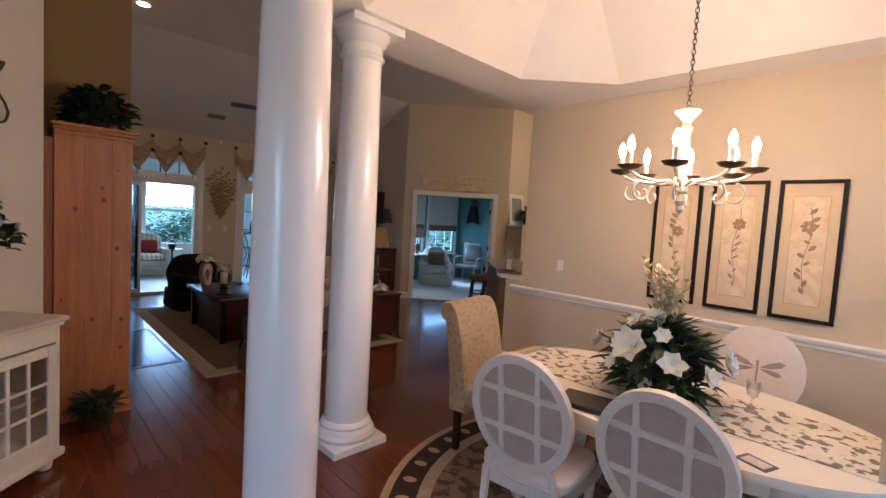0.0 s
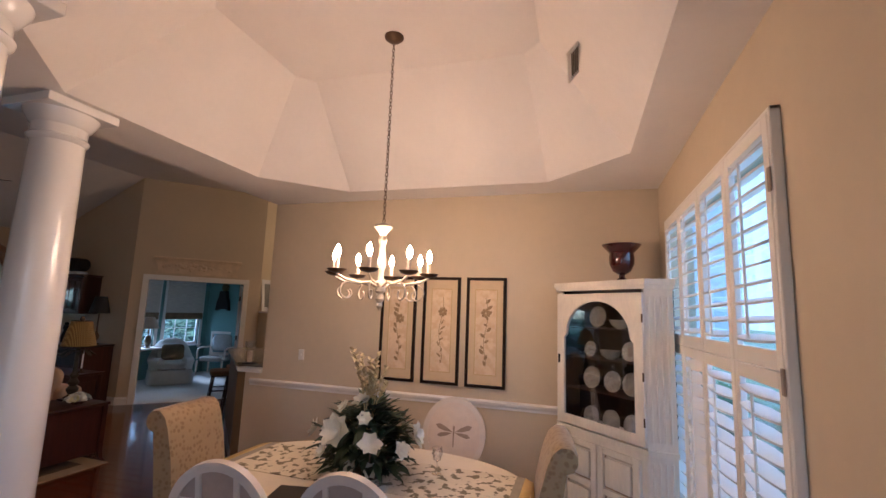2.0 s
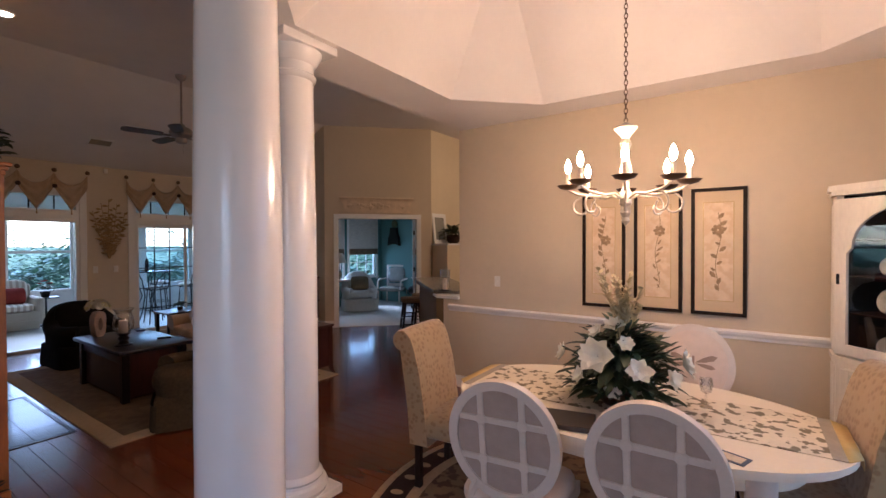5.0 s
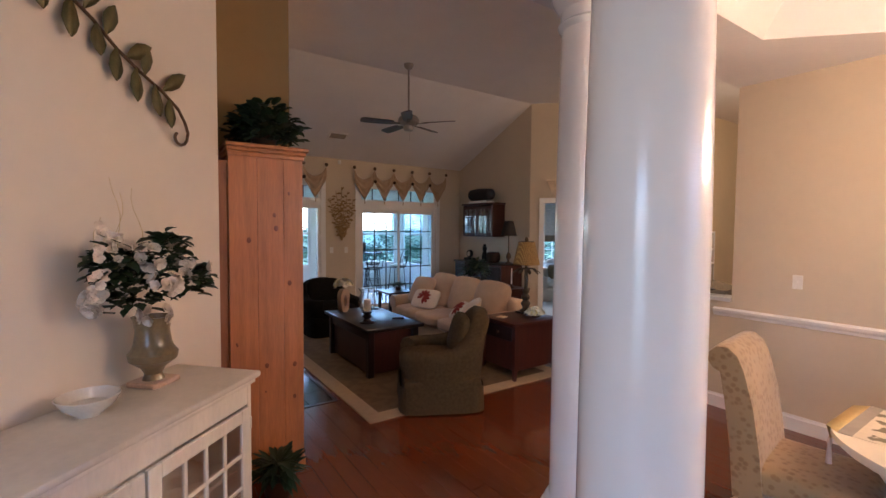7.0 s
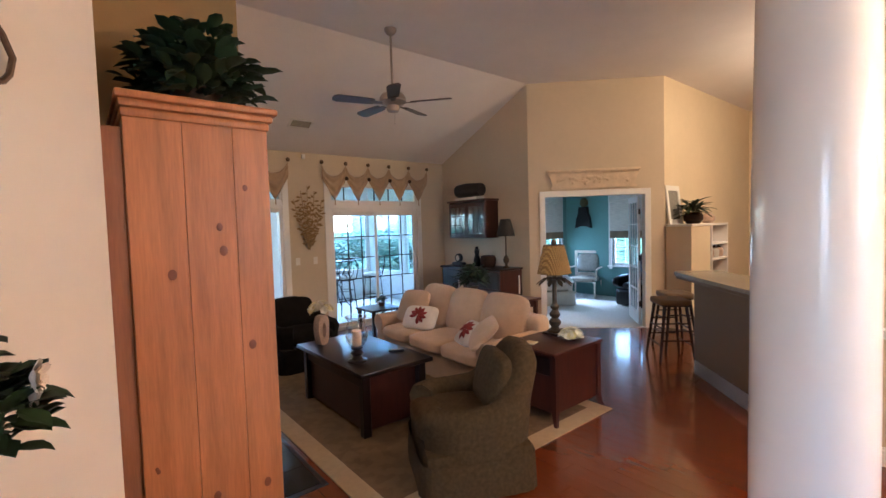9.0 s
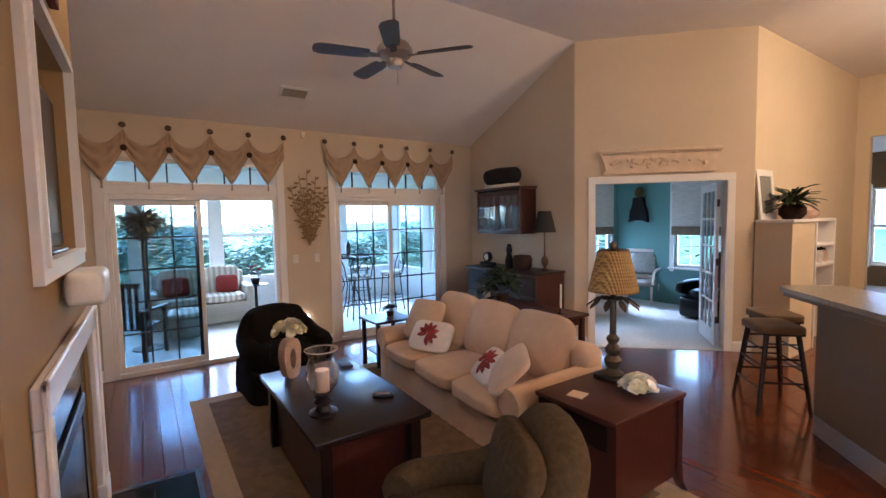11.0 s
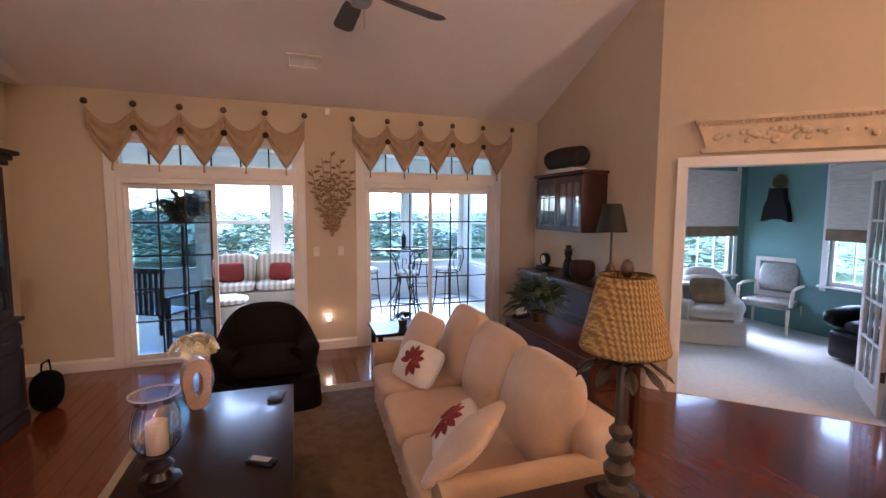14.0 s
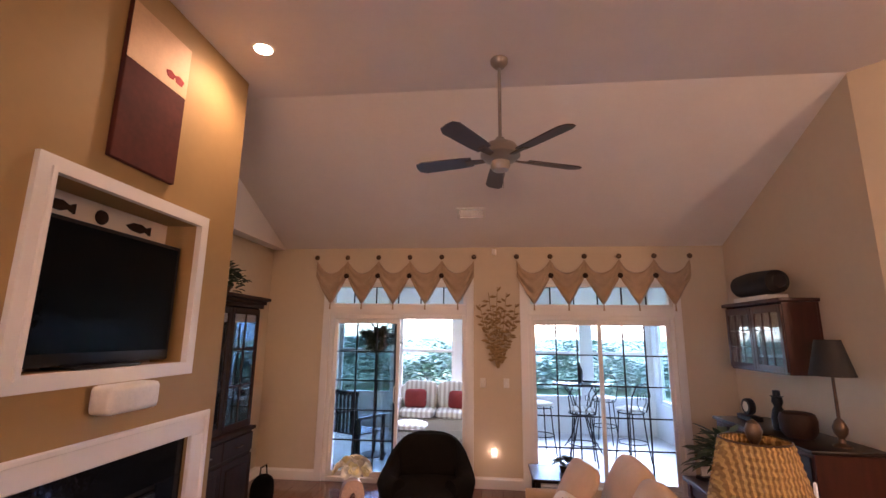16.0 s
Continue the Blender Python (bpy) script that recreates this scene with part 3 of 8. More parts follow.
o_in = octagon(XW, XE, YS, YN, CH)
o_out = [(-2.90, -6.265), (-0.25, -6.265), (-0.25, -6.9), (-0.25, -9.9), (-0.25, -10.33), (-4.02, -10.33), (-4.02, -9.5), (-4.02, -7.40)]
o_top = octagon(XW + 0.89, XE - 0.89, YS + 0.61, YN - 0.61, 0.12)
bm = bmesh.new()
R = [[bm.verts.new((x, y, z)) for x, y in o] for o, z in ((o_out, CEIL - 0.002), (o_out, SOF), (o_in, SOF), (o_top, TOP))]
for a, b in zip(R, R[1:]):
    for i in range(8):
        bm.faces.new((a[i], a[(i + 1) % 8], b[(i + 1) % 8], b[i]))
bm.faces.new(R[3])
tagged(link("ceiling_dining", bm, M["ceil"]), "off-white octagonal tray ceiling above the dining table", "ceiling", kind="structure")

# half wall of the breakfast bar
d45 = Vector((1, 1, 0)).normalized()
tagged(link("wall_bar", prism([(-0.25, -6.04), (-0.25, -5.935), (0.826, -4.858), (0.925, -4.957), (-0.11, -6.04)], 0, 1.0), M["brown_paint"]), "brown painted half wall under the breakfast bar", "wall", kind="structure")
tagged(link("wall_bar_cap", prism([(-0.28, -6.262), (-0.28, -5.96), (-0.11, -5.79), (0.03, -5.93), (-0.08, -6.262)], 1.0, 1.035), M["trim"]), "white cap on the half wall", "trim", kind="structure")
baseboard("baseboard_bar", (-0.25, -5.935), (0.826, -4.858), 0.15).matrix_world = pose(0, 0, 0)

tagged(link("wall_dining_half", prism([(-0.25, -6.265), (-0.25, -6.041), (-0.11, -6.041), (-0.11, -6.265)], 0, 1.0), M["wall"]), "beige painted half wall end", "wall", kind="structure")
# baseboards
for a, b in (((-4.62, 0), (-3.84, 0)), ((-1.85, 0), (-1.25, 0)), ((0.70, 0), (1.27, 0)), ((1.27, 0), (1.27, -2.19)), ((1.27, -2.19), (1.385, -2.305)),
             ((2.61, -3.53), (2.755, -3.675)), ((2.755, -3.675), (6.6, -3.675)), ((-0.25, -6.04), (-0.25, -10.33)), ((-0.25, -10.33), (-7, -10.33)),
             ((-7.0, -7.86), (-4.30, -5.16)), ((-4.62, -0.26), (-4.62, 0))):
    baseboard("baseboard", a, b)
casing("trim_teal_door", m_a, 0.26, 1.80, 2.13)
casing("trim_side_door", m_w, 1.25, 2.10, 2.08, 0.07)

# chair rail
bm = bmesh.new()
prof = [(0, 0.862), (-0.012, 0.866), (-0.014, 0.885), (-0.03, 0.905), (-0.034, 0.925), (-0.012, 0.935), (0, 0.94)]
for p0, p1 in (((-0.25, -6.12), (-0.25, -9.66)),):
    a = [bm.verts.new((p0[0] + q, p0[1], z)) for q, z in prof]
    b = [bm.verts.new((p1[0] + q, p1[1], z)) for q, z in prof]
    n = len(prof)
    for i in range(n):
        bm.faces.new((a[i], a[(i + 1) % n], b[(i + 1) % n], b[i]))
    bm.faces.new(a[::-1])
    bm.faces.new(b)
tagged(link("trim_chair_rail", bm, M["trim"]), "white moulded chair rail along the dining wall", "trim", kind="structure")

# columns


def column(x, y):
    t = thing("column", pose(x, y, 0), "round white-painted column with moulded base and capital", "column", "columns of the dining room", "structure")
    h = SOF
    r = 0.152
    part("shaft", lathe([(r * 1.02, 0.18), (r, 0.24), (r, 1.0), (r * 0.97, 1.8), (r * 0.88, h - 0.22), (r * 0.90, h - 0.2)], 40), M["column"], t, smooth=30)
    part("base", lathe([(0.0, 0.055), (0.2, 0.055), (0.212, 0.085), (0.2, 0.115), (0.178, 0.125), (0.172, 0.14), (0.18, 0.155), (0.17, 0.175), (r, 0.19)], 40), M["column"], t, smooth=30)
    part("plinth", box(-0.215, 0.215, -0.215, 0.215, 0.0, 0.056, 0.004), M["column"], t, smooth=30)
    part("capital", lathe([(r * 0.88, h - 0.24), (0.15, h - 0.225), (0.155, h - 0.21), (0.14, h - 0.195), (0.14, h - 0.14), (0.155, h - 0.125), (0.185, h - 0.075), (0.19, h - 0.055)], 40), M["column"], t, smooth=30)
    part("abacus", box(-0.205, 0.205, -0.205, 0.205, h - 0.056, h - 0.002, 0.004), M["column"], t, smooth=30)
    return t


for x, y in ((-3.62, -7.46), (-2.72, -6.56)):
    column(x, y)

# ---- sliding doors on the north wall ----


def sliding_door(x0, x1, active_left, idx):
    w = x1 - x0
    t = thing("door_%d" % idx, pose(x0, 0, 0), "white sliding glass patio door with a transom and divided panes", "door", "sliding doors", "structure")
    fr = bmesh.new()
    for a, b, c, d in ((0, 0.05, 0, 2.06), (w - 0.05, w, 0, 2.06), (0.05, w - 0.05, 2.0, 2.06), (0.05, w - 0.05, 0, 0.05), (0, w, 2.16, 2.2), (0, w, 2.42, 2.46), (0, 0.04, 2.2, 2.42), (w - 0.04, w, 2.2, 2.42)):
        box(a, b, 0.0, 0.12, c, d, 0.004, bm=fr)
    part("door_frame", fr, M["trim"], t)
    part("mullion", box(-0.02, w + 0.02, -0.012, 0.0, 2.06, 2.16, 0.003), M["trim"], t)
    cs = bmesh.new()
    for a, b in ((-0.095, -0.0), (w, w + 0.095)):
        box(a, b, -0.02, -0.001, 0, 2.50, 0.004, bm=cs)
    box(-0.095, w + 0.095, -0.022, -0.001, 2.46, 2.55, 0.004, bm=cs)
    part("casing", cs, M["trim"], t)
    # transom bars and glass
    part("transom_glass", box(0.04, w - 0.04, 0.06, 0.064, 2.2, 2.42), M["pane"], t).visible_shadow = False
    for k in range(1, 6):
        part("glazing_bar", box(w * k / 6 - 0.008, w * k / 6 + 0.008, 0.05, 0.07, 2.2, 2.42), M["black"], t)
    half = w / 2
    panes = ((0.05, half + 0.03, 0.075), (half - 0.03, w - 0.05, 0.035))
    for n_, (a, b, y) in enumerate(panes):
        pf = bmesh.new()
        for p, q, r_, s in ((a, a + 0.045, 0.05, 2.0), (b - 0.045, b, 0.05, 2.0), (a + 0.045, b - 0.045, 0.05, 0.11), (a + 0.045, b - 0.045, 1.94, 2.0)):
            box(p, q, y - 0.014, y + 0.014, r_, s, 0.003, bm=pf)
        if idx == 1 and n_ == 1:
            continue
        leaf = part("sliding_panel", pf, M["trim"], t)
        g = part("glass", box(a + 0.045, b - 0.045, y - 0.003, y + 0.003, 0.11, 1.94), M["pane"], leaf)
        g.visible_shadow = False
        for k in (1, 2):
            xx = a + 0.045 + (b - a - 0.09) * k / 3
            part("glazing_bar", box(xx - 0.008, xx + 0.008, y - 0.009, y + 0.009, 0.11, 1.94), M["black"], leaf)
        for k in range(1, 5):
            zz = 0.11 + 1.83 * k / 5
            part("glazing_bar", box(a + 0.045, b - 0.045, y - 0.008, y + 0.008, zz - 0.008, zz + 0.008), M["black"], leaf)
        if idx == 1:
            g2 = part("screen", box(a + 0.05, b - 0.05, y + 0.045, y + 0.047, 0.08, 1.97), M["screen_glass"], t, "open panel and insect screen stacked behind the glass")
            g2.visible_shadow = False
            part("screen_frame", box(b - 0.08, b - 0.035, y + 0.04, y + 0.055, 0.06, 1.99, 0.003), M["blackplastic"], t)
    part("handle", tube([(half - 0.01, -0.0 + 0.02, 0.95), (half - 0.01, -0.03, 0.97), (half - 0.01, -0.03, 1.13), (half - 0.01, 0.02, 1.15)], 0.008), M["trim"], t)
    return t


sliding_door(-3.75, -1.94, False, 1)
sliding_door(-1.16, 0.615, False, 2)

# ---- sun room beyond ----
tagged(link("floor_sunroom", box(SUN_W, SUN_E, 0.16, SUN_N, -0.12, 0.0), M["tile"]), "pale tiled sunroom floor", "floor", kind="structure")
tagged(link("ceiling_sunroom", box(SUN_W, SUN_E + 0.1, 0.16, SUN_N + 0.1, 2.75, 2.85), M["trim"]), "white sunroom ceiling", "ceiling", kind="structure")


def sash_wall(name, p0, p1, wins, z0, z1, h=2.75):
    ob, m = wall(name, p0, p1, 0, h, 0.1, M["trim"], [(a, b, z0, z1) for a, b in wins], "white framed sunroom wall with large windows")
    for a, b in wins:
        w_ = thing("window", m @ pose(a, 0, z0), "white sash window of the sunroom", "window", "sunroom windows", "structure")
        ww, hh = b - a, z1 - z0
        bm = bmesh.new()
        for x0, x1, q0, q1 in ((0, 0.05, 0, hh), (ww - 0.05, ww, 0, hh), (0.05, ww - 0.05, 0, 0.06), (0.05, ww - 0.05, hh - 0.05, hh), (0.05, ww - 0.05, hh * 0.5 - 0.03, hh * 0.5 + 0.03)):
            box(x0, x1, 0.02, 0.07, q0, q1, 0.004, bm=bm)
        part("window_frame", bm, M["trim"], w_)
        part("pane", box(0.05, ww - 0.05, 0.043, 0.047, 0.06, hh - 0.05), M["pane"], w_).visible_shadow = False
    return ob


sash_wall("wall_sunroom_north", (SUN_W, SUN_N), (SUN_E, SUN_N), [(0.3 + 1.25 * k, 1.4 + 1.25 * k) for k in range(7)], 0.62, 2.35)
sash_wall("wall_sunroom_east", (SUN_E, SUN_N), (SUN_E, 0.16), [(0.25, 1.4), (1.65, 2.8)], 0.62, 2.35)
sash_wall("wall_sunroom_west", (SUN_W, 0.16), (SUN_W, SUN_N), [(0.3, 1.4), (1.6, 2.7)], 0.62, 2.35)

# ---- teal room ----
wall_t1, m_t1 = wall("wall_teal_north", (1.33, -0.3), (4.95, -0.3), 0, 2.75, 0.12, M["teal"], [(1.10, 2.12, 0.72, 2.35), (2.37, 3.38, 0.72, 2.35)], "teal painted wall with shaded windows")
wall_t2, m_t2 = wall("wall_teal_east", (4.95, -0.3), (4.95, -3.6), 0, 2.75, 0.12, M["teal"], [(1.22, 2.05, 0.72, 2.35)], "teal painted wall with a shaded window")
tagged(link("wall_teal_west", box(1.335, 1.40, -2.05, -0.3, 0, 2.75), M["teal"]), "teal painted wall", "wall", kind="structure")
tagged(link("wall_teal_south", box(2.95, 4.95, -3.57, -3.50, 0, 2.75), M["teal"]), "teal painted wall", "wall", kind="structure")
tagged(link("ceiling_teal", prism([(1.45, -0.3), (1.45, -2.15), (2.85, -3.55), (4.95, -3.55), (4.95, -0.3)], 2.75, 2.85), M["ceil"]), "plain white ceiling", "ceiling", kind="structure")


def shaded_window(m, s0, s1, z0, z1, label):
    w_ = thing("window", m @ pose(s0, 0, z0), label, "window", "teal room windows", "structure")
    ww, hh = s1 - s0, z1 - z0
    bm = bmesh.new()
    for x0, x1, q0, q1 in ((0, 0.05, 0, hh), (ww - 0.05, ww, 0, hh), (0.05, ww - 0.05, 0, 0.06), (0.05, ww - 0.05, hh - 0.05, hh), (0.05, ww - 0.05, hh * 0.48, hh * 0.52)):
        box(x0, x1, 0.03, 0.08, q0, q1, 0.004, bm=bm)
    for a, b in ((-0.08, 0), (ww, ww + 0.08)):
        box(a, b, -0.018, 0.0, -0.08, hh + 0.08, 0.004, bm=bm)
    part("window_frame", bm, M["trim"], w_)
    part("window_sill", box(-0.1, ww + 0.1, -0.05, 0.03, -0.03, 0.0, 0.005), M["trim"], w_)
    part("pane", box(0.05, ww - 0.05, 0.053, 0.057, 0.06, hh - 0.05), M["pane"], w_).visible_shadow = False
    for kx in (1, 2):
        part("glazing_bar", box(ww * kx / 3 - 0.008, ww * kx / 3 + 0.008, 0.045, 0.065, 0.06, hh - 0.05), M["trim"], w_)
    for kz in (0.25, 0.75):
        part("glazing_bar", box(0.05, ww - 0.05, 0.046, 0.064, hh * kz - 0.008, hh * kz + 0.008), M["trim"], w_)
    return w_


def roman_shade(m, s0, s1, z0, z1):
    t = thing("roman_shade", m @ pose((s0 + s1) / 2, -0.03, z1), "half-lowered woven roman shade with a dark folded hem", "shade", "teal room shades")
    w2 = (s1 - s0) / 2 + 0.03
    h = (z1 - z0) * 0.52
    n = 7
    for k in range(n):
        part("fold", box(-w2, w2, -0.006 - 0.004 * (k % 2), 0.002, -h * (k + 1) / n, -h * k / n, 0.003), M["bamboo_shade"], t)
    part("valance_band", box(-w2 - 0.01, w2 + 0.01, -0.022, 0.006, -0.16, 0.06, 0.005), M["bamboo_shade"], t, "pale woven top band")
    part("hem", box(-w2, w2, -0.03, 0.004, -h - 0.14, -h + 0.02, 0.012, 2), M["roman"], t, "dark folded hem")


for m_, ss in ((m_t1, (1.10, 2.12)), (m_t1, (2.37, 3.38)), (m_t2, (1.22, 2.05))):
    shaded_window(m_, ss[0], ss[1], 0.72, 2.35, "white window with small panes in the teal wall")
    roman_shade(m_, ss[0], ss[1], 0.72, 2.30)

# ---- kitchen beyond the bar ----
wall_kf, m_kf = wall("wall_kitchen_far", (10.5, -2.5), (10.5, -10.49), 0, 3.2, 0.1, M["brown_paint"], [(0.6, 1.75, 0.5, 2.25)], "brown painted far wall with a window")
shaded_window(m_kf, 0.6, 1.75, 0.5, 2.25, "white window in the breakfast room")
tagged(link("ceiling_breakfast", box(6.79, 10.5, -10.49, -2.5, 3.05, 3.15), M["ceil"]), "plain white ceiling", "ceiling", kind="structure")
tagged(link("floor_breakfast", box(7.5, 10.6, -10.49, -2.5, -0.12, 0.0), M["tile"]), "pale tile floor", "floor", kind="structure")
tagged(link("wall_breakfast_side", box(6.79, 10.5, -2.6, -2.5, 0, 3.05), M["wall_kitchen"]), "cream wall", "wall", kind="structure")
tagged(link("wall_back_south", box(-0.09, 10.6, -10.49, -10.35, 0, CEIL), M["wall_kitchen"]), "cream kitchen wall", "wall", kind="structure")

# ---- living room furniture ----


def coffee_table():
    t = thing("coffee_table", pose(-2.37, -3.14, 0), "dark-stained wooden trunk coffee table on the rug", "table")
    w, d, h = 0.36, 0.665, 0.557
    part("tabletop", box(-w, w, -d, d, h - 0.04, h, 0.008, 2), M["dark"], t)
    part("body", box(-w + 0.09, w - 0.09, -d + 0.12, d - 0.12, 0.03, h - 0.04, 0.006), M["cherry"], t, "cherry-red panelled trunk body")
    for sx in (-1, 1):
        part("apron", box(sx * (w - 0.075) - 0.012, sx * (w - 0.075) + 0.012, -d + 0.08, d - 0.08, h - 0.15, h - 0.04, 0.004), M["dark"], t)
        for sy in (-1, 1):
            part("leg", box(sx * (w - 0.08) - 0.035, sx * (w - 0.08) + 0.035, sy * (d - 0.09) - 0.035, sy * (d - 0.09) + 0.035, 0.008, h - 0.04, 0.005), M["dark"], t)
    return t


def end_table():
    t = thing("end_table", pose(-1.05, -4.37, 0), "cherry wood end table with splayed feet beside the sofa", "table")
    w, d, h = 0.36, 0.29, 0.627
    part("tabletop", box(-w, w, -d, d, h - 0.03, h, 0.008, 2), M["cherry"], t)
    part("body", box(-w + 0.04, w - 0.04, -d + 0.03, d - 0.03, 0.10, h - 0.03, 0.004), M["cherry"], t)
    part("drawer", box(-w + 0.034, -w + 0.041, -d + 0.08, d - 0.08, h - 0.21, h - 0.06, 0.003), M["dark"], t)
    part("knob", lathe([(0.006, 0), (0.008, 0.012), (0.015, 0.02), (0.012, 0.028)], 12, m=pose(-w + 0.034, 0, h - 0.135, 0, -90, 0)), M["bronze"], t)
    for sx in (-1, 1):
        for sy in (-1, 1):
            bm = bmesh.new()
            prof = [(0.024, h - 0.03, 0.0), (0.024, 0.14, 0.0), (0.018, 0.05, 0.012), (0.014, 0.008, 0.035)]
            rings = []
            for r, z, o in prof:
                cx, cy = sx * (w - 0.045 + o), sy * (d - 0.035 + o)
                rings.append([bm.verts.new((cx + a * r, cy + b * r, z)) for a, b in ((-1, -1), (1, -1), (1, 1), (-1, 1))])
            for a, b in zip(rings, rings[1:]):
                for k in range(4):
                    bm.faces.new((a[k], a[(k + 1) % 4], b[(k + 1) % 4], b[k]))
            bm.faces.new(rings[0])
            bm.faces.new(rings[-1])
            part("leg", bm, M["cherry"], t)
    return t


def sofa():
    """Faces local -y, width along x."""
    t = thing("sofa", pose(-0.92, -2.82, 0, 0, 0, -92), "tan chenille three-seat sofa with loose cushions", "sofa")
    W, D = 2.28, 0.98
    part("base", box(-W / 2 + 0.03, W / 2 - 0.03, -D / 2 + 0.06, D / 2 - 0.04, 0.03, 0.27, 0.03, 2), M["sofa"], t)
    sk = bmesh.new()
    n = 60
    a, b = [], []
    for k in range(n + 1):
        x = -W / 2 + 0.02 + (W - 0.04) * k / n
        y = -D / 2 + 0.045 - 0.006 * math.sin(k * 1.9)
        a.append(sk.verts.new((x, y, 0.012)))
        b.append(sk.verts.new((x, -D / 2 + 0.055, 0.2)))
    for k in range(n):
        sk.faces.new((a[k], a[k + 1], b[k + 1], b[k]))
    part("skirt", sk, M["sofa"], t)
    part("back_frame", box(-W / 2 + 0.05, W / 2 - 0.05, D / 2 - 0.26, D / 2, 0.1, 0.72, 0.08, 4), M["sofa"], t)
    for sx in (-1, 1):
        bm = box(sx * W / 2 - sx * 0.2, sx * W / 2, -D / 2 + 0.04, D / 2 - 0.06, 0.03, 0.47, 0.04, 3)
        tube([(sx * (W / 2 - 0.10), -D / 2 + 0.02, 0.455), (sx * (W / 2 - 0.10), D / 2 - 0.08, 0.475)], 0.11, 16, bm=bm)
        part("arm", bm, M["sofa"], t)
    sw = (W - 0.4) / 3
    for k in (-1, 0, 1):
        part("seat_cushion", cushion(sw, 0.70, 0.19, 6, crown=0.25, m=pose(k * sw, -0.16, 0.36)), M["sofa"], t, smooth=60)
        part("back_cushion", cushion(sw + 0.04, 0.58, 0.27, 4.2, m=pose(k * sw, 0.22, 0.645, 71 + 2 * k, 0, 0), crown=0.4), M["sofa"], t, smooth=60)
    return t


def throw_pillow(m, size, mt, label, motif=False):
    t = thing("throw_pillow", m, label, "pillow", "pillows on the sofa")
    part("cover", cushion(size[0], size[1], 0.16, 5.5, crown=0.7, m=pose(0, 0, 0)), mt, t, smooth=60)
    if motif:
        s = min(size) * 0.40
        for ring, n_, r0 in ((1.0, 9, 0.0), (0.62, 7, 0.3)):
            for k in range(n_):
                a = math.radians(-80 + 270 * (k + r0) / (n_ - 1))
                d = Vector((math.cos(a), math.sin(a), 0))
                sd = Vector((-d.y, d.x, 0))
                bm = bmesh.new()
                l, r = [], []
                for u, w in ((0.1, 0.04), (0.5, 0.20), (0.8, 0.15), (1.0, 0.01)):
                    c = d * s * u * ring
                    z = (0.079 if ring == 1.0 else 0.084) * (1 - 0.55 * (c.length / (size[0] / 2)) ** 2)
                    l.append(bm.verts.new((*(c + sd * s * w * ring).xy, z)))
                    r.append(bm.verts.new((*(c - sd * s * w * ring).xy, z)))
                for i in range(3):
                    bm.faces.new((l[i], r[i], r[i + 1], l[i + 1]))
                o = part("petal", bm, M["red"], t, "dark red appliqued petal")
                o.modifiers.new("thick", "SOLIDIFY").thickness = 0.004
    return t


def club_chair(m, mt, label, hb=0.86, w=0.80, d=0.76):
    """A barrel chair; faces local -y."""
    t = thing("armchair", m, label, "armchair")
    part("base", box(-w / 2 + 0.03, w / 2 - 0.03, -d / 2 + 0.04, d / 2 - 0.04, 0.02, 0.3, 0.03, 2), mt, t)
    sk = bmesh.new()
    n = 64
    o = ellipse(w / 2, d / 2, n, 7)
    lo = [sk.verts.new((x * (1 + 0.012 * math.sin(k * 2.3)), y * (1 + 0.012 * math.sin(k * 2.3)), 0.012)) for k, (x, y) in enumerate(o)]
    hi = [sk.verts.new((x * 0.985, y * 0.985, 0.24)) for x, y in o]
    for k in range(n):
        sk.faces.new((lo[k], lo[(k + 1) % n], hi[(k + 1) % n], hi[k]))
    part("skirt", sk, mt, t)
    # wrap of arms and back as one padded shell
    bm = bmesh.new()
    rows = []
    N = 30
    for k in range(N + 1):
        u = k / N
        a = math.radians(-62 + 304 * u)
        back = max(0.0, math.sin(a)) ** 1.6
        px, py = math.cos(a), math.sin(a)
        cx = (w / 2 - 0.09) * math.copysign(abs(px) ** 0.6, px)
        cy = (d / 2 - 0.09) * math.copysign(abs(py) ** 0.6, py)
        h = 0.54 + (hb - 0.54) * back
        lean = 0.07 * back
        th = 0.085
        nx, ny = (cx / (w / 2), cy / (d / 2))
        l = math.hypot(nx, ny) or 1
        nx, ny = nx / l, ny / l
        sec = []
        for s_, z_ in ((th * 0.8, 0.2), (th * 0.95, h * 0.7), (th * 1.25, h - 0.07), (th * 0.9, h - 0.005), (0, h + 0.015), (-th * 0.8, h - 0.02), (-th * 1.0, h - 0.1), (-th * 0.6, 0.25)):
            f = z_ / h
            sec.append(bm.verts.new((cx + nx * s_, cy + ny * s_ + lean * f, z_)))
        rows.append(sec)
    for a, b in zip(rows, rows[1:]):
        for i in range(len(a) - 1):
            bm.faces.new((a[i], a[i + 1], b[i + 1], b[i]))
    bm.faces.new(rows[0])
    bm.faces.new(rows[-1])
    part("barrel_back", bm, mt, t, smooth=60)
    part("seat_cushion", cushion(w - 0.24, d - 0.16, 0.2, 5, m=pose(0, -0.07, 0.39), crown=0.3), mt, t, smooth=60)
    part("back_cushion", cushion(w - 0.3, 0.42, 0.18, 4, m=pose(0, d / 2 - 0.2, 0.62, 76, 0, 0), crown=0.4), mt, t, smooth=60)
    return t


coffee_table()
end_table()
sofa()
club_chair(pose(-2.24, -1.32, 0, 0, 0, 4), M["chair_dark"], "dark brown woven armchair beside the sliding doors", 0.81, 0.88, 0.82)
club_chair(pose(-2.34, -4.60, 0, 0, 0, -117), M["chair_green"], "olive green woven barrel armchair on the rug", 0.88, 0.80, 0.78)


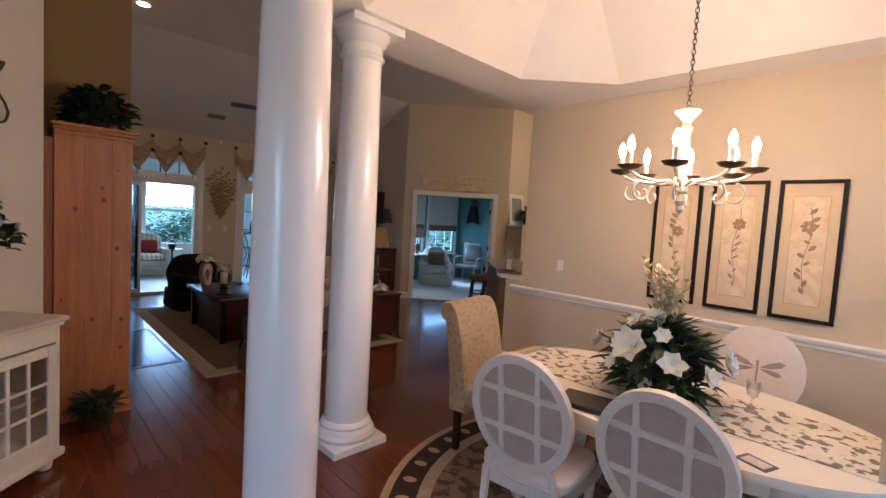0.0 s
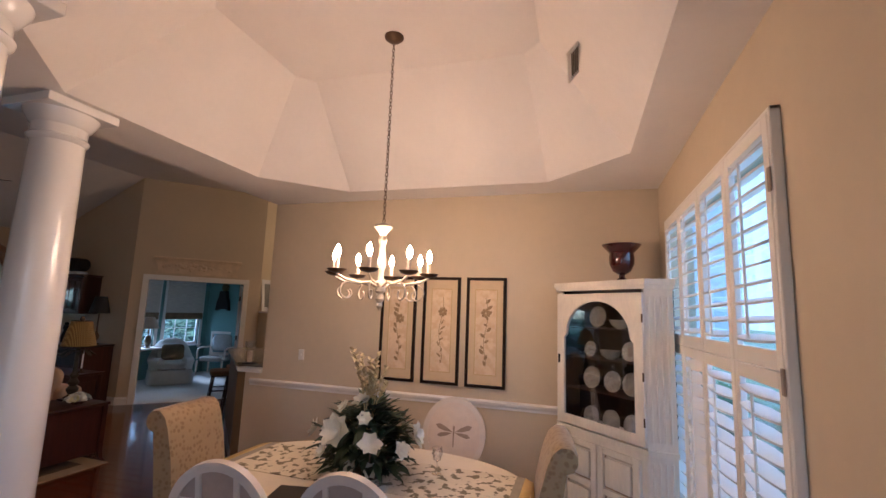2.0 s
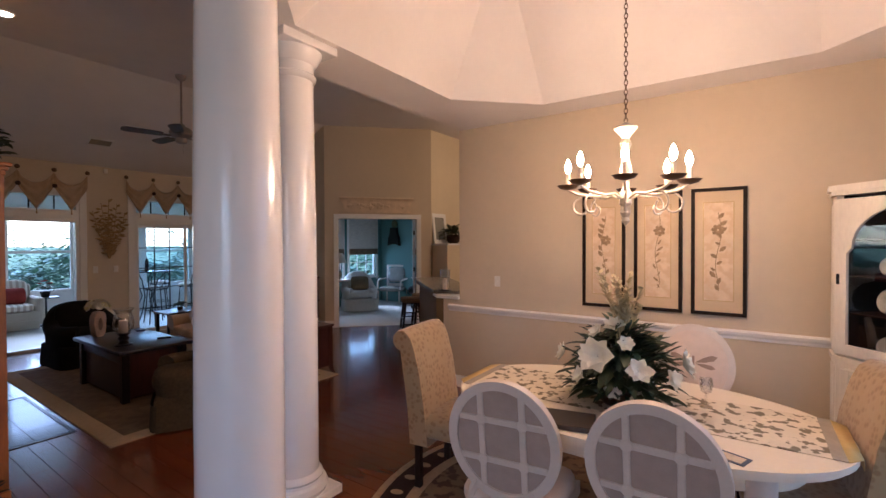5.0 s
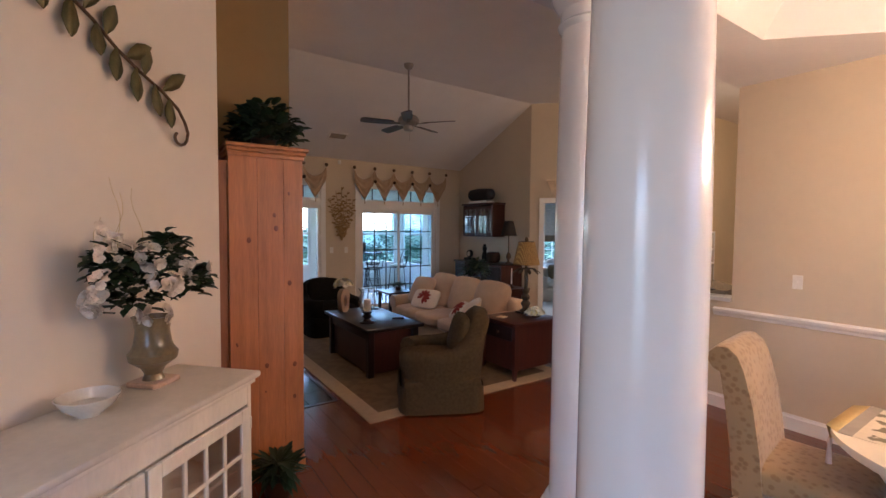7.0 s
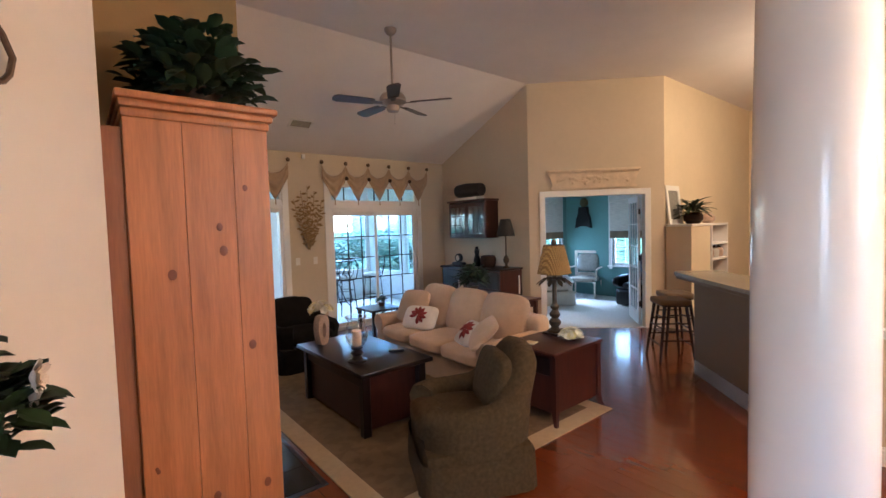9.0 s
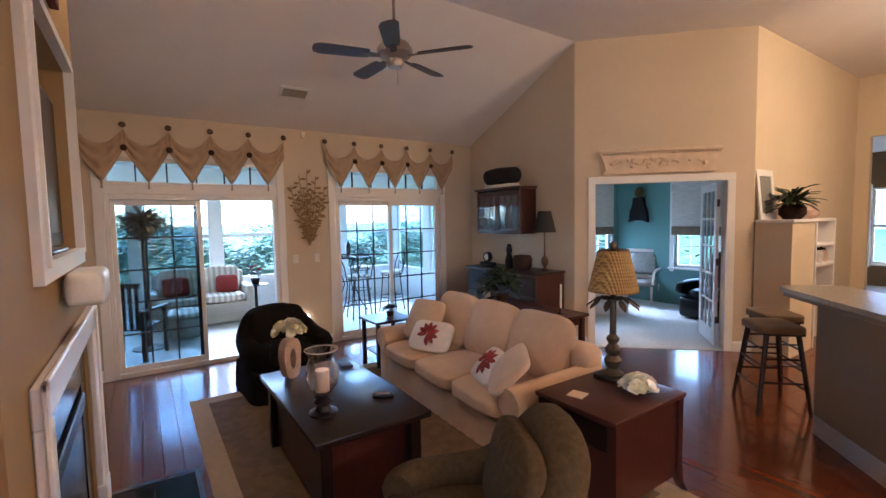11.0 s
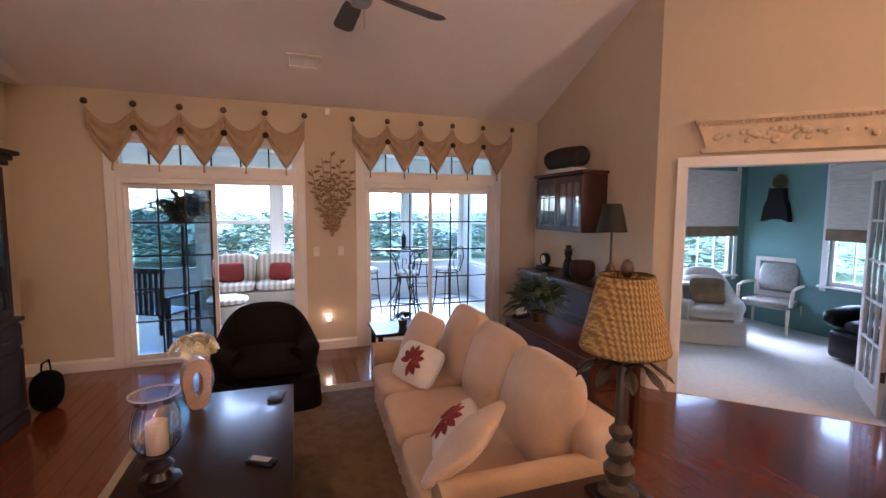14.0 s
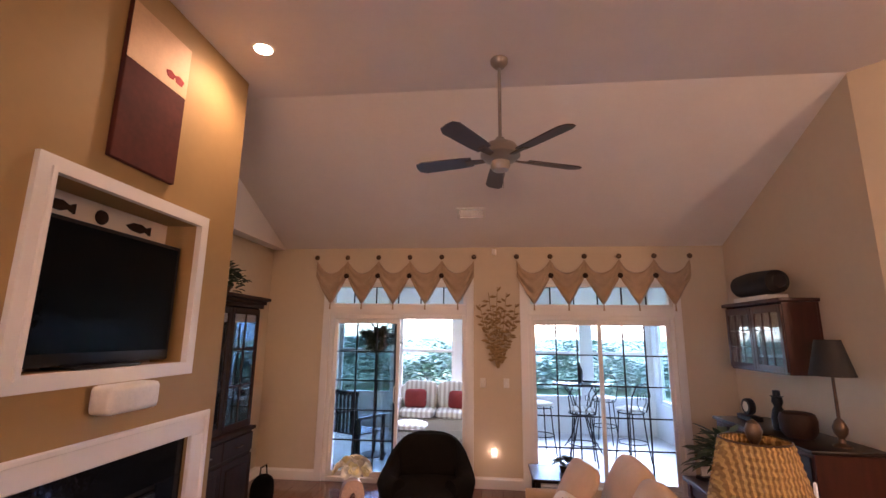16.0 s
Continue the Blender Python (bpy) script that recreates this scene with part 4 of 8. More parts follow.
def sofa_at(x, y, z, rx, ry, rz):
    return pose(-0.92, -2.82, 0, 0, 0, -92) @ pose(x, y, z, rx, ry, rz)


throw_pillow(sofa_at(-0.70, -0.12, 0.67, 62, 0, 14), (0.48, 0.44), M["sofa"], "plain tan square pillow propped on the sofa")
throw_pillow(sofa_at(-0.40, -0.22, 0.575, 54, 0, 24), (0.47, 0.31), M["pillow_print"], "cream pillow with a dark red flower on the sofa", True)
throw_pillow(sofa_at(0.56, -0.24, 0.545, 42, 0, -16), (0.36, 0.31), M["pillow_print"], "cream pillow with a dark red flower on the sofa", True)
throw_pillow(sofa_at(0.80, -0.26, 0.60, 42, 0, -38), (0.58, 0.38), M["sofa"], "plain tan square pillow leaning on the sofa arm")

# area rug
t = thing("area_rug", pose(-1.92, -2.98, 0), "brown woven area rug with a paler tan border", "rug")
part("field", box(-1.06, 1.06, -1.62, 1.62, 0.001, 0.011, 0.003), M["rug"], t)
bm = ring_prism([(-1.21, -1.78), (1.21, -1.78), (1.21, 1.78), (-1.21, 1.78)], [(-1.06, -1.62), (1.06, -1.62), (1.06, 1.62), (-1.06, 1.62)], 0.001, 0.010)
part("border", bm, M["rug_edge"], t)

# armoire in the corner beside the chimney


def armoire():
    t = thing("armoire", pose(-4.02, -4.86, 0), "tall knotty pine armoire with a moulded cornice", "armoire")
    w, d, h = 0.225, 0.28, 2.08
    rnd = random.Random(4)
    part("body", box(-w, w, -d + 0.012, d, 0.0, h, 0.004), M["pine"], t)
    # shade on this end is put into the panel's colour
    part("side_section", box(-w - 0.2, -w, -d + 0.02, d, 0.0, h - 0.03, 0.004), M["pine_d"], t, "recessed end panel in pine coloured as if shaded")
    for x0, x1 in ((-w, -0.06), (-0.06, 0.10), (0.10, w)):
        pl = part("plank", box(x0 + 0.0006, x1 - 0.0006, -d, -d + 0.014, 0.09, h, 0.0012), M["pine"], t)
        for _ in range(4):
            r = rnd.uniform(0.004, 0.015)
            part("knot", lathe([(0, 0), (r, 0), (r * 0.8, 0.0006), (0, 0.0009)], 10, cap=False, m=pose(rnd.uniform(x0 + 0.03, x1 - 0.03), -d, rnd.uniform(0.2, h - 0.1), 90, 0, 0) @ Matrix.Diagonal((1, 1.35, 1, 1))), M["knot"], pl)
    part("plinth", box(-w, w + 0.008, -d - 0.010, d, 0.0, 0.09, 0.005), M["pine"], t)
    bm = bmesh.new()
    for z0, z1, o in ((h, h + 0.03, 0.008), (h + 0.03, h + 0.055, 0.02), (h + 0.055, h + 0.08, 0.035)):
        box(-w - o * 0.5, w + o, -d - o, d, z0, z1, 0.008, 2, bm=bm)
    part("cornice", bm, M["pine"], t)
    return t


armoire()

# ---- dining room ----
TX, TY = -1.93, -8.41


def turned_leg(h, r):
    return [(r * 0.55, 0), (r * 0.8, 0.03), (r * 0.6, 0.07), (r * 0.75, 0.12), (r * 0.95, h * 0.45), (r * 1.05, h * 0.55), (r * 0.7, h * 0.6), (r * 1.15, h * 0.66), (r * 1.2, h * 0.7), (r * 0.75, h * 0.75), (r, h * 0.78), (r, h)]


def dining_table():
    t = thing("dining_table", pose(TX, TY, 0), "oval cream-painted dining table with turned legs", "table")
    part("tabletop", prism(ellipse(0.60, 0.97, 64, 2.3), 0.728, 0.756), M["table_white"], t, smooth=30)
    part("edge_moulding", prism(ellipse(0.58, 0.95, 64, 2.3), 0.708, 0.728), M["table_white"], t, smooth=30)
    part("apron", ring_prism(ellipse(0.47, 0.80, 48, 2.6), ellipse(0.44, 0.77, 48, 2.6), 0.61, 0.708), M["table_white"], t, smooth=30)
    for sx in (-1, 1):
        for sy in (-1, 1):
            part("leg", lathe(turned_leg(0.69, 0.058), 20, m=pose(sx * 0.36, sy * 0.62, 0.02)), M["chair_paint"], t)
    return t


dining_table()

# table runner, hanging over both ends
t = thing("table_runner", pose(TX + 0.04, TY, 0.757), "floral leaf-print table runner with grey and gold ends", "runner")
part("cloth", box(-0.26, 0.26, -0.86, 0.86, 0.0005, 0.004), M["runner"], t)
for s in (-1, 1):
    part("band", box(-0.26, 0.26, s * 0.86, s * 0.91, 0.0005, 0.0045), M["runner_edge"], t)
    bm = bmesh.new()
    vs = [bm.verts.new(p) for p in ((-0.26, s * 0.91, 0.004), (0.26, s * 0.91, 0.004), (0.20, s * 0.965, 0.003), (-0.20, s * 0.965, 0.003), (0.0, s * 1.0, -0.13), (0.0, s * 0.98, -0.10))]
    bm.faces.new((vs[0], vs[1], vs[2], vs[3]))
    bm.faces.new((vs[3], vs[2], vs[4]))
    part("pointed_end", bm, M["runner_gold"], t).modifiers.new("thick", "SOLIDIFY").thickness = 0.004
    part("tassel", lathe([(0.004, -0.12), (0.011, -0.15), (0.008, -0.165), (0.014, -0.26), (0.012, -0.265)], 10, m=pose(0, s * 1.0, 0)), M["cream_seat"], t)


def oval_chair(m, motif, label):
    """Oval-backed side chair; faces local -y."""
    t = thing("dining_chair", m, label, "chair", "chairs round the table")
    part("seat", cushion(0.48, 0.46, 0.10, 5, crown=0.25, m=pose(0, 0, 0.455)), M["cream_seat"], t, "pale upholstered seat pad", 60)
    part("seat_frame", prism([(-0.21, 0.21), (0.21, 0.21), (0.245, -0.23), (-0.245, -0.23)], 0.355, 0.42), M["chair_paint"], t)
    for sx in (-1, 1):
        part("leg", lathe([(0.014, 0), (0.02, 0.05), (0.024, 0.28), (0.03, 0.33), (0.028, 0.40)], 12, m=pose(sx * 0.2, -0.19, 0)), M["chair_paint"], t)
        part("leg", tube([(sx * 0.185, 0.27, 0.0), (sx * 0.185, 0.225, 0.2), (sx * 0.185, 0.205, 0.42)], [0.016, 0.02, 0.024], 8), M["chair_paint"], t)
        part("back_post", tube([(sx * 0.185, 0.205, 0.40), (sx * 0.16, 0.215, 0.50), (sx * 0.13, 0.222, 0.56)], 0.02, 8), M["chair_paint"], t)
    part("rail", tube([(-0.18, 0.208, 0.44), (0, 0.215, 0.43), (0.18, 0.208, 0.44)], 0.018, 8), M["chair_paint"], t)
    mb = pose(0, 0.25, 0.765, 90 - 8, 0, 0)
    part("back_frame", ring_prism(ellipse(0.258, 0.285, 48), ellipse(0.216, 0.243, 48), -0.018, 0.018, m=mb), M["chair_paint"], t, smooth=40)
    part("back_pad", prism(ellipse(0.218, 0.245, 48), -0.006, 0.016, m=mb), M["cream_seat"] if motif else M["taupe"], t, "pale upholstered back panel", 40)
    if motif:
        bm = bmesh.new()
        for a, L, w in ((20, 0.15, 0.04), (-12, 0.13, 0.032), (160, 0.15, 0.04), (192, 0.13, 0.032)):
            q = mb @ pose(0, 0.01, 0.0165, 0, 0, a)
            prism([(0.01 + L * u, v * w / 2) for u, v in ((0, 0), (0.4, -0.8), (0.8, -1), (1, 0), (0.8, 1), (0.4, 0.8))], 0, 0.002, bm=bm, m=q)
        prism([(-0.008, 0.06), (0.008, 0.06), (0.004, -0.10), (-0.004, -0.10)], 0.0165, 0.0185, bm=bm, m=mb)
        part("motif", bm, M["motif"], t, "taupe stitched dragonfly on the back")
    else:
        # diagonal lattice of flat bars on the rear of the back
        for k in (-0.095, 0.0, 0.095):
            for vert in (0, 1):
                if k == 0.0:
                    continue
                half = math.sqrt(max(0.0, 1 - (k / (0.22 if vert else 0.25)) ** 2)) * (0.245 if vert else 0.215)
                e = (k - 0.014, k + 0.014, -half, half) if vert else (-half, half, k - 0.014, k + 0.014)
                part("lattice_bar", box(e[0], e[1], e[2], e[3], -0.015 - 0.001 * vert, -0.003, 0.003, m=mb), M["chair_paint"], t)
        for x in (-0.095, 0.095):
            for y in (-0.095, 0.095):
                part("rosette", lathe([(0.022, -0.019), (0.026, -0.016), (0.026, -0.006)], 12, m=mb @ pose(x, y, 0)), M["chair_paint"], t)
    return t


oval_chair(pose(-2.52, -8.06, 0, 0, 0, 97), False, "ivory oval-back dining chair with a lattice back")
oval_chair(pose(-2.44, -8.69, 0, 0, 0, 90), False, "ivory oval-back dining chair with a lattice back")
oval_chair(pose(-1.12, -8.68, 0, 0, 0, -85), True, "ivory oval-back dining chair with a stitched dragonfly")


def parsons_chair(m, label):
    """Fully upholstered end chair with a rolled top; faces local -y."""
    t = thing("dining_chair", m, label, "chair", "chairs round the table")
    part("seat", cushion(0.52, 0.52, 0.17, 7, crown=0.15, m=pose(0, 0, 0.42)), M["damask"], t, smooth=60)
    bm = bmesh.new()
    prof = [(0.14, 0.30), (0.165, 0.55), (0.20, 0.78), (0.245, 0.95), (0.275, 1.02), (0.32, 1.058), (0.37, 1.055), (0.405, 1.02), (0.408, 0.975), (0.385, 0.94), (0.35, 0.925), (0.325, 0.78), (0.295, 0.55), (0.275, 0.30)]
    n = len(prof)
    sec = []
    for x, o in ((-0.262, 0.012), (-0.25, 0), (-0.12, -0.004), (0, -0.006), (0.12, -0.004), (0.25, 0), (0.262, 0.012)):
        cy, cz = 0.28, 0.7
        sec.append([bm.verts.new((x, y + (cy - y) * o * 2, z + (cz - z) * o)) for y, z in prof])
    for a, b in zip(sec, sec[1:]):
        for k in range(n):
            bm.faces.new((a[k], a[(k + 1) % n], b[(k + 1) % n], b[k]))
    bm.faces.new(sec[0][::-1])
    bm.faces.new(sec[-1])
    part("backrest", bm, M["damask"], t, smooth=50)
    for sx in (-1, 1):
        for sy, y in ((-1, -0.22), (1, 0.23)):
            part("leg", box(sx * 0.22 - 0.022, sx * 0.22 + 0.022, y - 0.022, y + 0.022, 0.008, 0.36, 0.004), M["hutchwood"], t)
    return t


parsons_chair(pose(-1.93, -7.36, 0, 0, 0, 8), "gold damask upholstered dining chair with a rolled top")
parsons_chair(pose(-1.76, -9.20, 0, 0, 0, 186), "gold damask upholstered dining chair with a rolled top")

# round rug
t = thing("round_rug", pose(-1.93, -8.41, 0), "round floral rug with dark and tan borders under the table", "rug")
part("field", prism(ellipse(1.22, 1.22, 72), 0.001, 0.010), M["drug_a"], t)
part("inner_band", ring_prism(ellipse(1.30, 1.30, 72), ellipse(1.22, 1.22, 72), 0.001, 0.0105), M["drug_tan"], t)
part("border", ring_prism(ellipse(1.46, 1.46, 72), ellipse(1.30, 1.30, 72), 0.001, 0.010), M["drug_dark"], t)
part("outer_band", ring_prism(ellipse(1.51, 1.51, 72), ellipse(1.46, 1.46, 72), 0.001, 0.0105), M["drug_tan"], t)
for k in range(44):
    a = 2 * math.pi * k / 44
    part("medallion", prism(ellipse(0.045, 0.03, 10), 0.0095, 0.0112, m=pose(1.38 * math.cos(a), 1.38 * math.sin(a), 0, 0, 0, math.degrees(a))), M["drug_tan"], t)

# floral centrepiece
t = thing("flower_arrangement", pose(TX - 0.03, TY, 0.762), "silk centrepiece of white lilies and dark fern leaves", "flowers")
part("basket", lathe([(0.10, 0.0), (0.13, 0.03), (0.15, 0.09), (0.16, 0.10), (0.14, 0.1)], 24), M["bronze"], t)
part("fern_leaf", foliage(420, 0.13, 0.22, 0.24, 0.24, 3, width=0.32, center=(0, 0, 0.17), low=-0.7), M["leaf"], t, smooth=60)
part("palm_leaf", foliage(110, 0.17, 0.12, 0.12, 0.26, 8, width=0.16, center=(0, 0, 0.20), low=-0.1), M["leaf2"], t, smooth=60)
rnd = random.Random(12)
for k, (x, y, z, r) in enumerate(((-0.25, 0.06, 0.30, 0.105), (-0.24, -0.13, 0.25, 0.07), (-0.12, -0.26, 0.20, 0.06), (-0.24, -0.02, 0.13, 0.05), (-0.12, 0.28, 0.26, 0.065), (0.0, -0.30, 0.25, 0.08), (-0.20, -0.12, 0.10, 0.045), (-0.17, -0.06, 0.36, 0.05), (-0.12, 0.10, 0.40, 0.05), (-0.22, 0.16, 0.18, 0.05), (0.2, 0.1, 0.28, 0.09), (0.2, -0.15, 0.22, 0.08), (-0.05, 0.02, 0.42, 0.07))):
    part("lily", flower(bmesh.new(), (x, y, z), r, 6, k, (x * 2.2, y * 2.2, 0.25)), M["petal"], t, smooth=60)
for k in range(16):
    a = rnd.uniform(0, 6.28)
    h = rnd.uniform(0.42, 0.70)
    lean = rnd.uniform(0.02, 0.15)
    pts = [(0, 0, 0.2), (lean * 0.4 * math.cos(a), lean * 0.4 * math.sin(a), 0.2 + h * 0.5), (lean * math.cos(a), lean * math.sin(a), 0.1 + h)]
    bm = tube(pts, 0.003, 5)
    for j in range(14):
        u = 0.35 + 0.65 * j / 14
        c = Vector(pts[1]).lerp(Vector(pts[2]), max(0, u * 1.5 - 0.5))
        b_ = rnd.uniform(0, 6.28)
        leaf_blade(bm, c, c + Vector((0.032 * math.cos(b_), 0.032 * math.sin(b_), 0.025)), 0.026)
    part("sprig", bm, M["leaf_dry"], t, "dried cream sprig")

t = thing("goblet", pose(-1.78, -8.80, 0.762), "clear glass stemmed goblet on the table", "glass")
part("bowl", lathe([(0.004, 0.07), (0.025, 0.085), (0.034, 0.12), (0.03, 0.155), (0.028, 0.155), (0.032, 0.12), (0.02, 0.09)], 20, cap=False), M["glass"], t)
part("stem", lathe([(0.032, 0.0), (0.03, 0.004), (0.006, 0.01), (0.005, 0.075)], 16), M["glass"], t)
t = thing("book", pose(-2.39, -8.24, 0.757, 0, 0, 12), "closed dark leather book on the table edge", "book")
part("cover", box(-0.10, 0.10, -0.14, 0.14, 0.0, 0.026, 0.004), M["book"], t)
part("pages", box(-0.097, 0.102, -0.135, 0.135, 0.004, 0.022), M["card"], t)
t = thing("card", pose(-2.36, -8.93, 0.757, 0, 0, -20), "small printed card on the table", "card")
part("sheet", box(-0.045, 0.045, -0.06, 0.06, 0.0, 0.002), M["bluecard"], t)
part("panel", box(-0.03, 0.03, -0.045, 0.045, 0.002, 0.0028), M["card"], t)


# chandelier
def chandelier():
    up = pose(0, 0, 0.055)
    t = thing("chandelier", pose(-1.92, -8.42, 0), "cream metal chandelier with scrolled arms and lit candle bulbs", "chandelier")
    part("canopy", lathe([(0.0, 3.628), (0.068, 3.628), (0.065, 3.615), (0.042, 3.595), (0.012, 3.585)], 24), M["bronze"], t)
    for k in range(49):
        z = 2.32 + k * 0.0262
        part("chain_link", tube([(0.009 * math.cos(a) * (k % 2), 0.009 * math.cos(a) * ((k + 1) % 2), z + 0.017 * math.sin(a)) for a in [2 * math.pi * j / 10 for j in range(10)]], 0.0025, 5, closed=True), M["bronze"], t)
    part("stem", lathe([(0.012, 2.31), (0.02, 2.30), (0.06, 2.285), (0.062, 2.275), (0.03, 2.24), (0.018, 2.22), (0.03, 2.19), (0.018, 2.15), (0.022, 2.10), (0.034, 2.04), (0.02, 1.99), (0.018, 1.95), (0.032, 1.92), (0.034, 1.86), (0.022, 1.845), (0.03, 1.81), (0.018, 1.785), (0.022, 1.765), (0.008, 1.745), (0.001, 1.735)], 20), M["pewter"], t)
    for k in range(8):
        a = 2 * math.pi * k / 8 + 0.2
        q = up @ pose(0, 0, 0, 0, 0, math.degrees(a))
        s = [(0.02, 1.83), (0.08, 1.86), (0.15, 1.85), (0.25, 1.865), (0.31, 1.895)]
        arm = part("arm", tube([(x, 0, z) for x, z in s], [0.008, 0.008, 0.008, 0.008, 0.007], 8, m=q), M["pewter"], t)
        curl = [(0.23 + 0.062 * math.cos(u) * (1 - 0.055 * i), 0, 1.79 + 0.062 * math.sin(u) * (1 - 0.055 * i)) for i, u in enumerate([1.4 - 0.42 * j for j in range(14)])]
        part("scroll", tube(curl, 0.006, 6, m=q), M["pewter"], arm)
        part("drip_pan", lathe([(0.006, 1.895), (0.045, 1.905), (0.062, 1.922), (0.058, 1.922), (0.04, 1.912), (0.012, 1.908)], 20, m=q @ pose(0.31, 0, 0)), M["bronze"], t)
        part("candle", lathe([(0.0125, 1.908), (0.0125, 1.99), (0.011, 1.992)], 14, m=q @ pose(0.31, 0, 0)), M["candle"], t)
        part("bulb", lathe([(0.006, 1.992), (0.015, 2.01), (0.018, 2.028), (0.013, 2.05), (0.004, 2.07), (0.001, 2.075)], 14, m=q @ pose(0.31, 0, 0)), M["bulb"], t, "lit flame-shaped bulb")
    return t


chandelier()


# framed botanical prints
def framed_print(y0, y1, z0, z1, seed):
    w, h = (y0 - y1) / 2, (z1 - z0) / 2
    t = thing("framed_print", Matrix.Translation((-0.252, (y0 + y1) / 2, (z0 + z1) / 2)) @ pose(0, 0, 0, 90, 0, -90), "tall botanical print in a narrow dark frame", "picture", "prints on the dining wall")
    rect = lambda a, b: [(-a, -b), (a, -b), (a, b), (-a, b)]
    part("frame", ring_prism(rect(w, h), rect(w - 0.028, h - 0.028), 0.0, 0.026), M["frame_k"], t)
    part("mat_board", ring_prism(rect(w - 0.028, h - 0.028), rect(w - 0.085, h - 0.115), 0.004, 0.011), M["mat_board"], t)
    part("gilt_edge", ring_prism(rect(w - 0.085, h - 0.115), rect(w - 0.093, h - 0.123), 0.004, 0.013), M["gilt"], t)
    part("sheet", box(-w + 0.093, w - 0.093, -h + 0.123, h - 0.123, 0.003, 0.008), M["paper"], t)
    rnd = random.Random(seed)
    bm = bmesh.new()
    tall = h - 0.2
    sx = 0.0
    for k in range(12):
        z = -tall + 2 * tall * k / 12
        nx = 0.02 * math.sin(k * 0.6 + seed)
        prism([(sx - 0.0025, z), (sx + 0.0025, z), (nx + 0.0025, z + 2 * tall / 12), (nx - 0.0025, z + 2 * tall / 12)], 0.008, 0.0088, bm=bm)
        if seed != 2 or k < 8:
            s = rnd.choice((-1, 1))
            L, a = rnd.uniform(0.04, 0.075), rnd.uniform(20, 60) * s
            q = pose(nx, z, 0, 0, 0, 90 - a)
            prism([(L * u, v * L * (0.14 if seed == 2 else 0.26)) for u, v in ((0, 0), (0.35, -0.9), (0.7, -0.8), (1, 0), (0.7, 0.8), (0.35, 0.9))], 0.008, 0.0089, bm=bm, m=q)
        sx = nx
    for k in range(7):
        q = pose(sx, tall * (0.55 if seed != 1 else 0.3), 0, 0, 0, k * 51 + 20)
        prism([(0.05 * u, v * 0.013) for u, v in ((0.1, 0), (0.4, -1), (0.8, -1.1), (1, 0), (0.8, 1.1), (0.4, 1))], 0.008, 0.009 + 0.0001 * k, bm=bm, m=q)
    part("drawing", bm, M["ink"], t, "sepia drawing of a flower stem")
    return t


framed_print(-7.675, -8.06, 1.045, 2.09, 1)
framed_print(-8.135, -8.52, 1.045, 2.09, 2)
framed_print(-8.585, -8.975, 1.045, 2.09, 3)


def wall_plate(m, label, category="switch"):
    t = thing("light_switch" if category == "switch" else "outlet", m, label, category)
    part("plate", box(-0.035, 0.035, -0.006, 0, -0.057, 0.057, 0.003), M["white_plastic"], t)
    part("toggle", box(-0.005, 0.005, -0.014, -0.005, -0.012, 0.012, 0.002), M["white_plastic"], t)
    return t


wall_plate(pose(-0.25, -6.75, 1.23, 0, 0, -90), "white light switch on the dining wall")
wall_plate(pose(-3.0, -10.33, 1.2, 0, 0, 180), "white light switch on the window wall")


